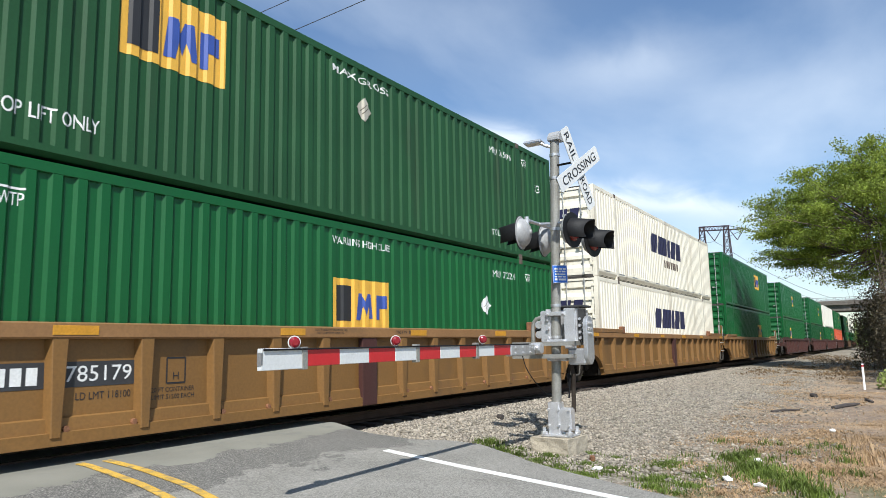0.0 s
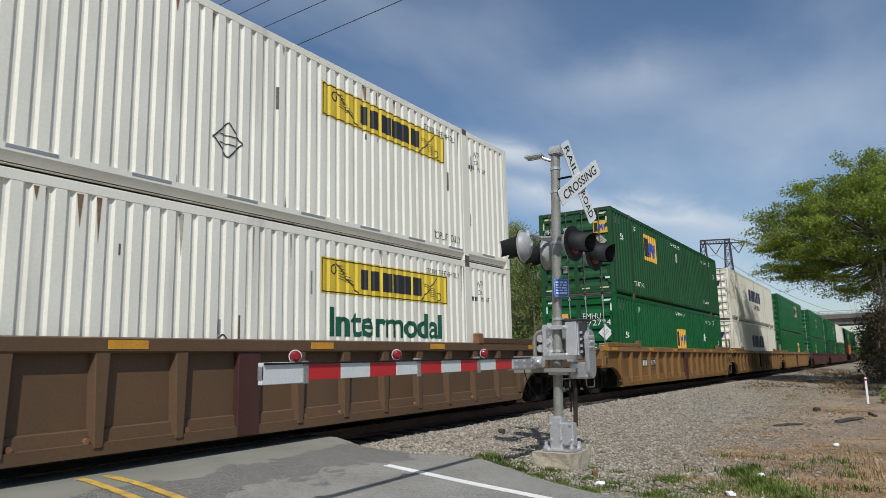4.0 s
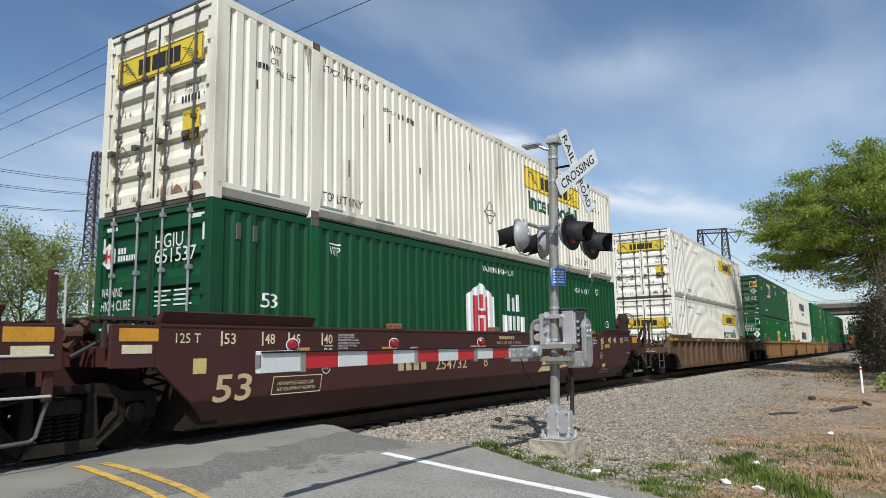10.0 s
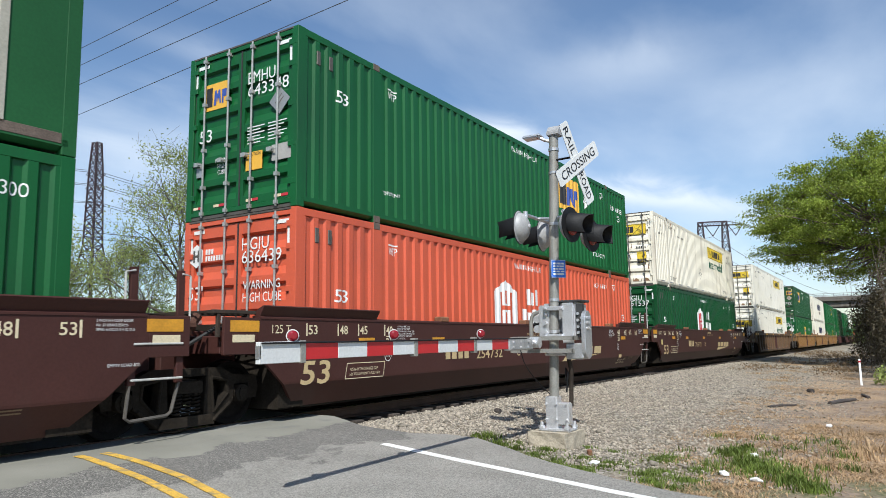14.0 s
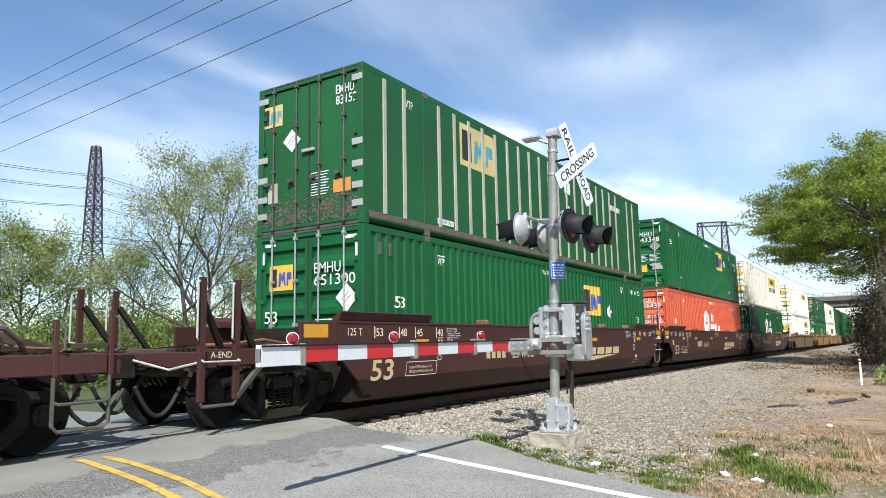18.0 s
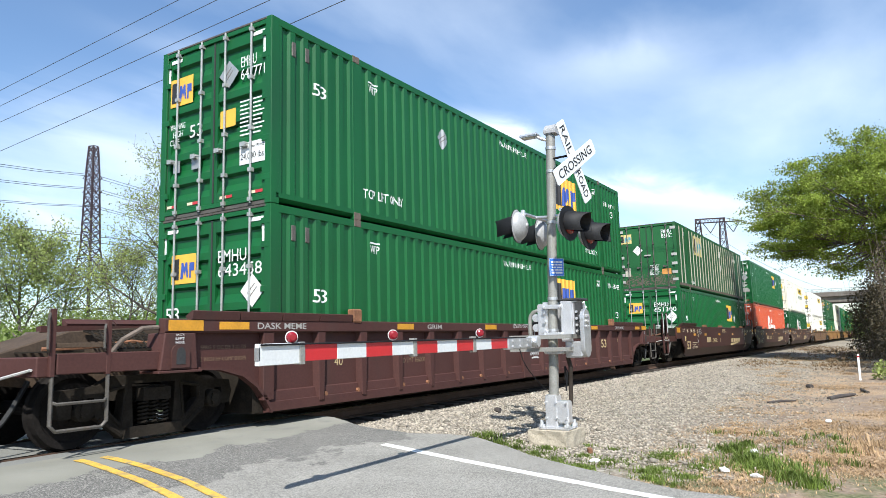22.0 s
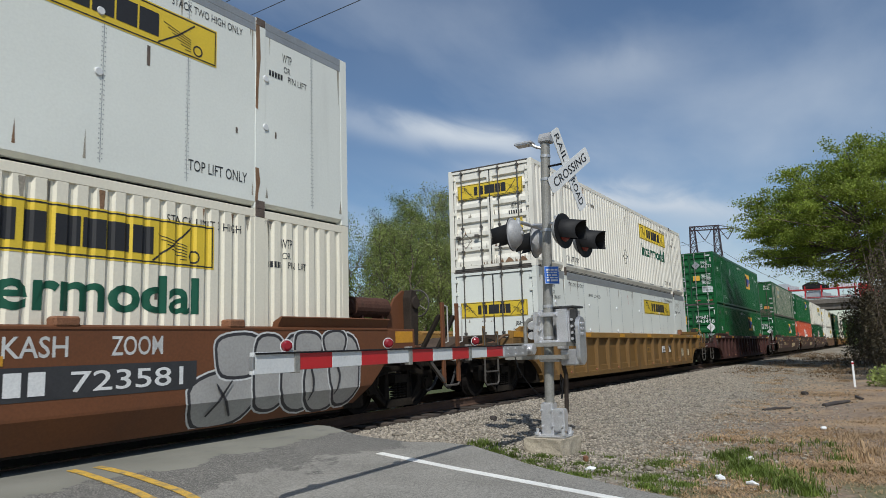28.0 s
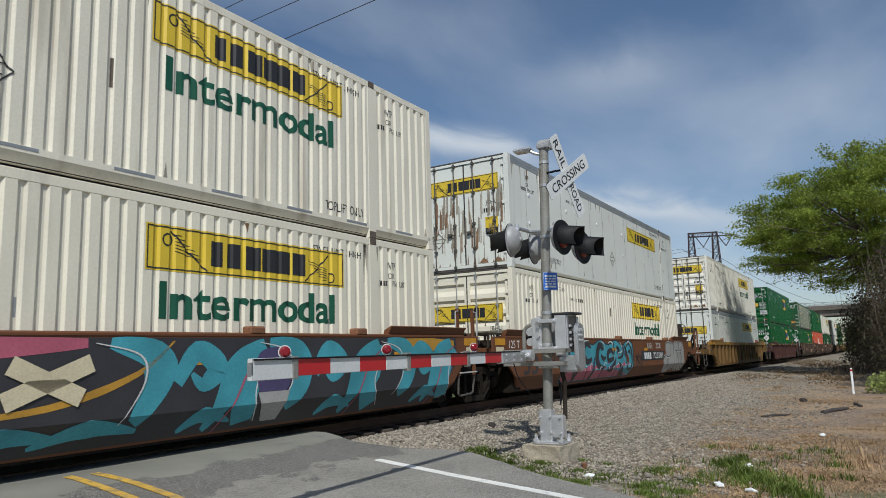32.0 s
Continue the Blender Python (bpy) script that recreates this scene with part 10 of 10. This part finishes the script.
def build_power():
    x, y = at(30.9, 130)
    tower = thing("lattice_tower", "tall dark steel lattice power tower beyond the trees", "power tower", pose(x, y, -1.0, 0, 0, 12), group="power towers")
    bm = bmesh.new()
    lattice(bm, [(0, 3.7, 3.7), (18.5, 1.05, 1.05), (32, 0.72, 0.72), (36.3, 0.5, 0.5)], [0, 4.5, 8.5, 12, 15, 17, 18.5, 20, 21.5, 23, 24.5, 26, 27.5, 29, 30.5, 32, 33.5, 35, 36.3], 0.15, 0.085)
    part("frame", bm, M["lattice"], tower)
    for h in (25.0, 28.0, 30.4):
        bm = bmesh.new()
        for s in (-1, 1):
            for q in (-1, 1):
                rod(bm, (s * 0.7, q * 0.7, h), (s * 0.6, q * 1.5, h + 0.3), 0.08, 4)
                rod(bm, (s * 0.7, q * 0.7, h + 1.0), (s * 0.6, q * 1.5, h + 0.3), 0.06, 4)
        part("cross_arm", bm, M["lattice"], tower)
    left = Vector(at(12, 190)).to_3d()
    for k, h in enumerate((24.9, 27.9, 30.2)):
        for off in (-0.7, 0.7):
            a = Vector((x - 120, y - 32 + off, h + 8))
            m = Vector((x, y + off, h))
            b = Vector((x + 190, y - 45 + off, h - 1))
            wire("power_wire", "thin dark power wire strung from the tower", sagging(a, m, 7) + sagging(m, b, 9)[1:], 0.045)
    # portal tower behind the train
    x, y = at(79.3, 152)
    portal = thing("portal_tower", "dark steel portal power tower behind the train", "power tower", pose(x, y, -1.5, 0, 0, 20), group="power towers")
    for s in (-1, 1):
        bm = bmesh.new()
        lattice(bm, [(0, 1.5, 1.5), (25, 0.45, 0.45)], [0, 3, 6, 9, 12, 14.5, 17, 19, 21, 23, 25], 0.1, 0.055)
        for v in bm.verts:
            v.co.y += s * 2.35
        part("leg", bm, M["lattice"], portal)
    bm = bmesh.new()
    for z, half in ((24.4, 5.9), (25.2, 2.9)):
        for q in (-0.4, 0.4):
            rod(bm, (q, -half, z), (q, half if z > 25 else 2.9, z), 0.09, 4)
    for k in range(10):
        a = -2.9 + 0.58 * k
        rod(bm, (0.4, a, 24.4), (0.4, a + 0.6, 25.2), 0.05, 3)
        rod(bm, (-0.4, a + 0.6, 24.4), (-0.4, a, 25.2), 0.05, 3)
    rod(bm, (0, -2.9, 25.2), (0, -5.9, 24.4), 0.07, 4)
    rod(bm, (0, -2.5, 22.8), (0, -5.8, 24.3), 0.06, 4)
    part("beam", bm, M["lattice"], portal)
    for c in (-4.4, 0.0):
        bm = bmesh.new()
        rod(bm, (0, c - 1.4, 24.4), (0, c, 22.2), 0.09, 5)
        rod(bm, (0, c + 1.4, 24.4), (0, c, 22.2), 0.09, 5)
        part("insulator", bm, M["lattice"], portal, "V-shaped insulator string")
    for c in (-4.4, 0.0):
        a = Vector((x + c * 0.34, y - c * 0.94, 20.6))
        b = Vector((x + 170, y - 40 - c, 16))
        d = Vector((x - 190, y + 60 - c, 22))
        wire("power_wire", "thin dark power wire strung from the portal tower", sagging(d, a, 10) + sagging(a, b, 8)[1:], 0.04)
    # four wires overhead
    for az0, el0, az1, el1 in ((24.4, 17.6, 38.1, 26.7), (24.5, 16.6, 41.3, 27.1), (24.5, 15.5, 45.9, 27.5), (24.7, 13.6, 52.2, 27.7)):
        d0 = 58.0
        h = d0 * math.tan(radians(el0))
        d1 = h / math.tan(radians(el1))
        p0, p1 = Vector((*at(az0, d0), h + 1.13)), Vector((*at(az1, d1), h + 1.13))
        wire("overhead_wire", "thin dark wire overhead, seen against the sky", [p0 - (p1 - p0) * 1.6, p0, p1, p1 + (p1 - p0) * 1.4], 0.017)


def build_bridge():
    X, W = 139.0, 11.0
    br = thing("road_bridge", "grey concrete road bridge over the railway with railing", "bridge", pose(X, 8, 0))
    part("deck", beam(0, W, -46, 46, 6.15, 6.55, 0.05), M["bridge"], br)
    for k in range(5):
        part("girder", beam(0.5 + k * 2.4, 1.1 + k * 2.4, -46, 46, 5.15, 6.16, 0.03), M["bridge"], br)
    for x in (0.0, W - 0.3):
        part("parapet", beam(x, x + 0.3, -46, 46, 6.54, 6.95, 0.03), M["bridge"], br)
        bm = bmesh.new()
        for k in range(62):
            box(bm, x + 0.1, x + 0.2, -46 + k * 1.5, -45.9 + k * 1.5, 6.95, 7.5)
        box(bm, x + 0.08, x + 0.22, -46, 46, 7.45, 7.55)
        box(bm, x + 0.1, x + 0.2, -46, 46, 7.18, 7.24)
        part("railing", bm, M["alu"], br, "metal railing on the parapet")
    for y in (-11.5, 7.5, 26):
        part("pier_cap", beam(0.2, W - 0.2, y - 0.6, y + 0.6, 4.35, 5.16, 0.04), M["bridge"], br)
        for k in range(3):
            bm = bmesh.new()
            rod(bm, (1.2 + k * 4.2, y, -3.5), (1.2 + k * 4.2, y, 4.36), 0.48, 16)
            part("pier_column", bm, M["bridge"], br)
    for s in (-1, 1):
        bm = bmesh.new()
        section(bm, [(s * 40, -3), (s * 46.2, 6.0), (s * 46.2, -3)], -3, W + 3)
        part("abutment_slope", bm, M["bridge"], br)
    for s in (-1, 1):
        bm = bmesh.new()
        prism(bm, [(-12, -4), (-0.5, 6.56), (W + 0.5, 6.56), (W + 12, -4)], *sorted((8 + s * 46.3, 8 + s * 160)))
        solid("bridge_embankment", bm, M["ground"], "grassy embankment that carries the road up to the bridge", "embankment", kind="structure", m=pose(X, 0, 0))
    # traffic on the bridge
    car = thing("white_car", "white car driving over the bridge", "car", pose(X + 3, 80, 6.56))
    bm = bmesh.new()
    prism(bm, [(-2.2, 0.35), (2.2, 0.35), (2.2, 0.75), (1.2, 0.92), (0.6, 1.42), (-1.1, 1.42), (-1.9, 0.95), (-2.2, 0.9)], -0.86, 0.86)
    bmesh.ops.bevel(bm, geom=list(bm.edges), offset=0.07, segments=2, affect="EDGES")
    part("body", bm, M["sign_white"], car)
    part("side_window", beam(-1.2, 0.75, -0.88, 0.88, 0.97, 1.33, 0.03), M["gasket"], car)
    for x in (-1.35, 1.35):
        for y in (-0.8, 0.8):
            bm = bmesh.new()
            rod(bm, (x, y - 0.1, 0.33), (x, y + 0.1, 0.33), 0.33, 16)
            part("wheel", bm, M["hose"], car)
    rig = thing("car_transporter", "red car transporter truck loaded with cars on the bridge", "truck", pose(X + 3, 300, 6.56))
    bm = bmesh.new()
    prism(bm, [(5.2, 0.5), (8.2, 0.5), (8.2, 1.7), (7.2, 1.9), (6.8, 2.9), (5.2, 2.9)], -1.2, 1.2)
    bmesh.ops.bevel(bm, geom=list(bm.edges), offset=0.08, segments=2, affect="EDGES")
    part("cab", bm, M["red"], rig)
    bm = bmesh.new()
    for z in (0.7, 2.2):
        box(bm, -8.5, 5.0, -1.25, 1.25, z, z + 0.15)
    for k in range(6):
        box(bm, -8.4 + k * 2.6, -8.2 + k * 2.6, -1.27, -1.15, 0.7, 2.9)
        box(bm, -8.4 + k * 2.6, -8.2 + k * 2.6, 1.15, 1.27, 0.7, 2.9)
    part("rack", bm, M["red"], rig, "red steel loading rack")
    for k, (x, z, col) in enumerate(((-6.0, 0.9, "sign_white"), (-1.2, 0.9, "alu"), (-6.2, 2.4, "silver"), (-1.4, 2.4, "black"), (3.0, 2.4, "sign_white"))):
        bm = bmesh.new()
        prism(bm, [(x - 2.1, z), (x + 2.1, z), (x + 2.1, z + 0.55), (x + 0.9, z + 0.75), (x + 0.4, z + 1.2), (x - 1.2, z + 1.2), (x - 2.1, z + 0.7)], -0.85, 0.85)
        bmesh.ops.bevel(bm, geom=list(bm.edges), offset=0.06, segments=2, affect="EDGES")
        part("carried_car", bm, M[col], rig, "car on the loading rack")
    for x in (7.0, 4.4, -5.5, -6.8):
        for y in (-1.1, 1.1):
            bm = bmesh.new()
            rod(bm, (x, y - 0.15, 0.5), (x, y + 0.15, 0.5), 0.5, 18)
            part("wheel", bm, M["hose"], rig)
    return X, car, rig


build_power()
BRIDGE_X, white_car, transporter = build_bridge()


motions()
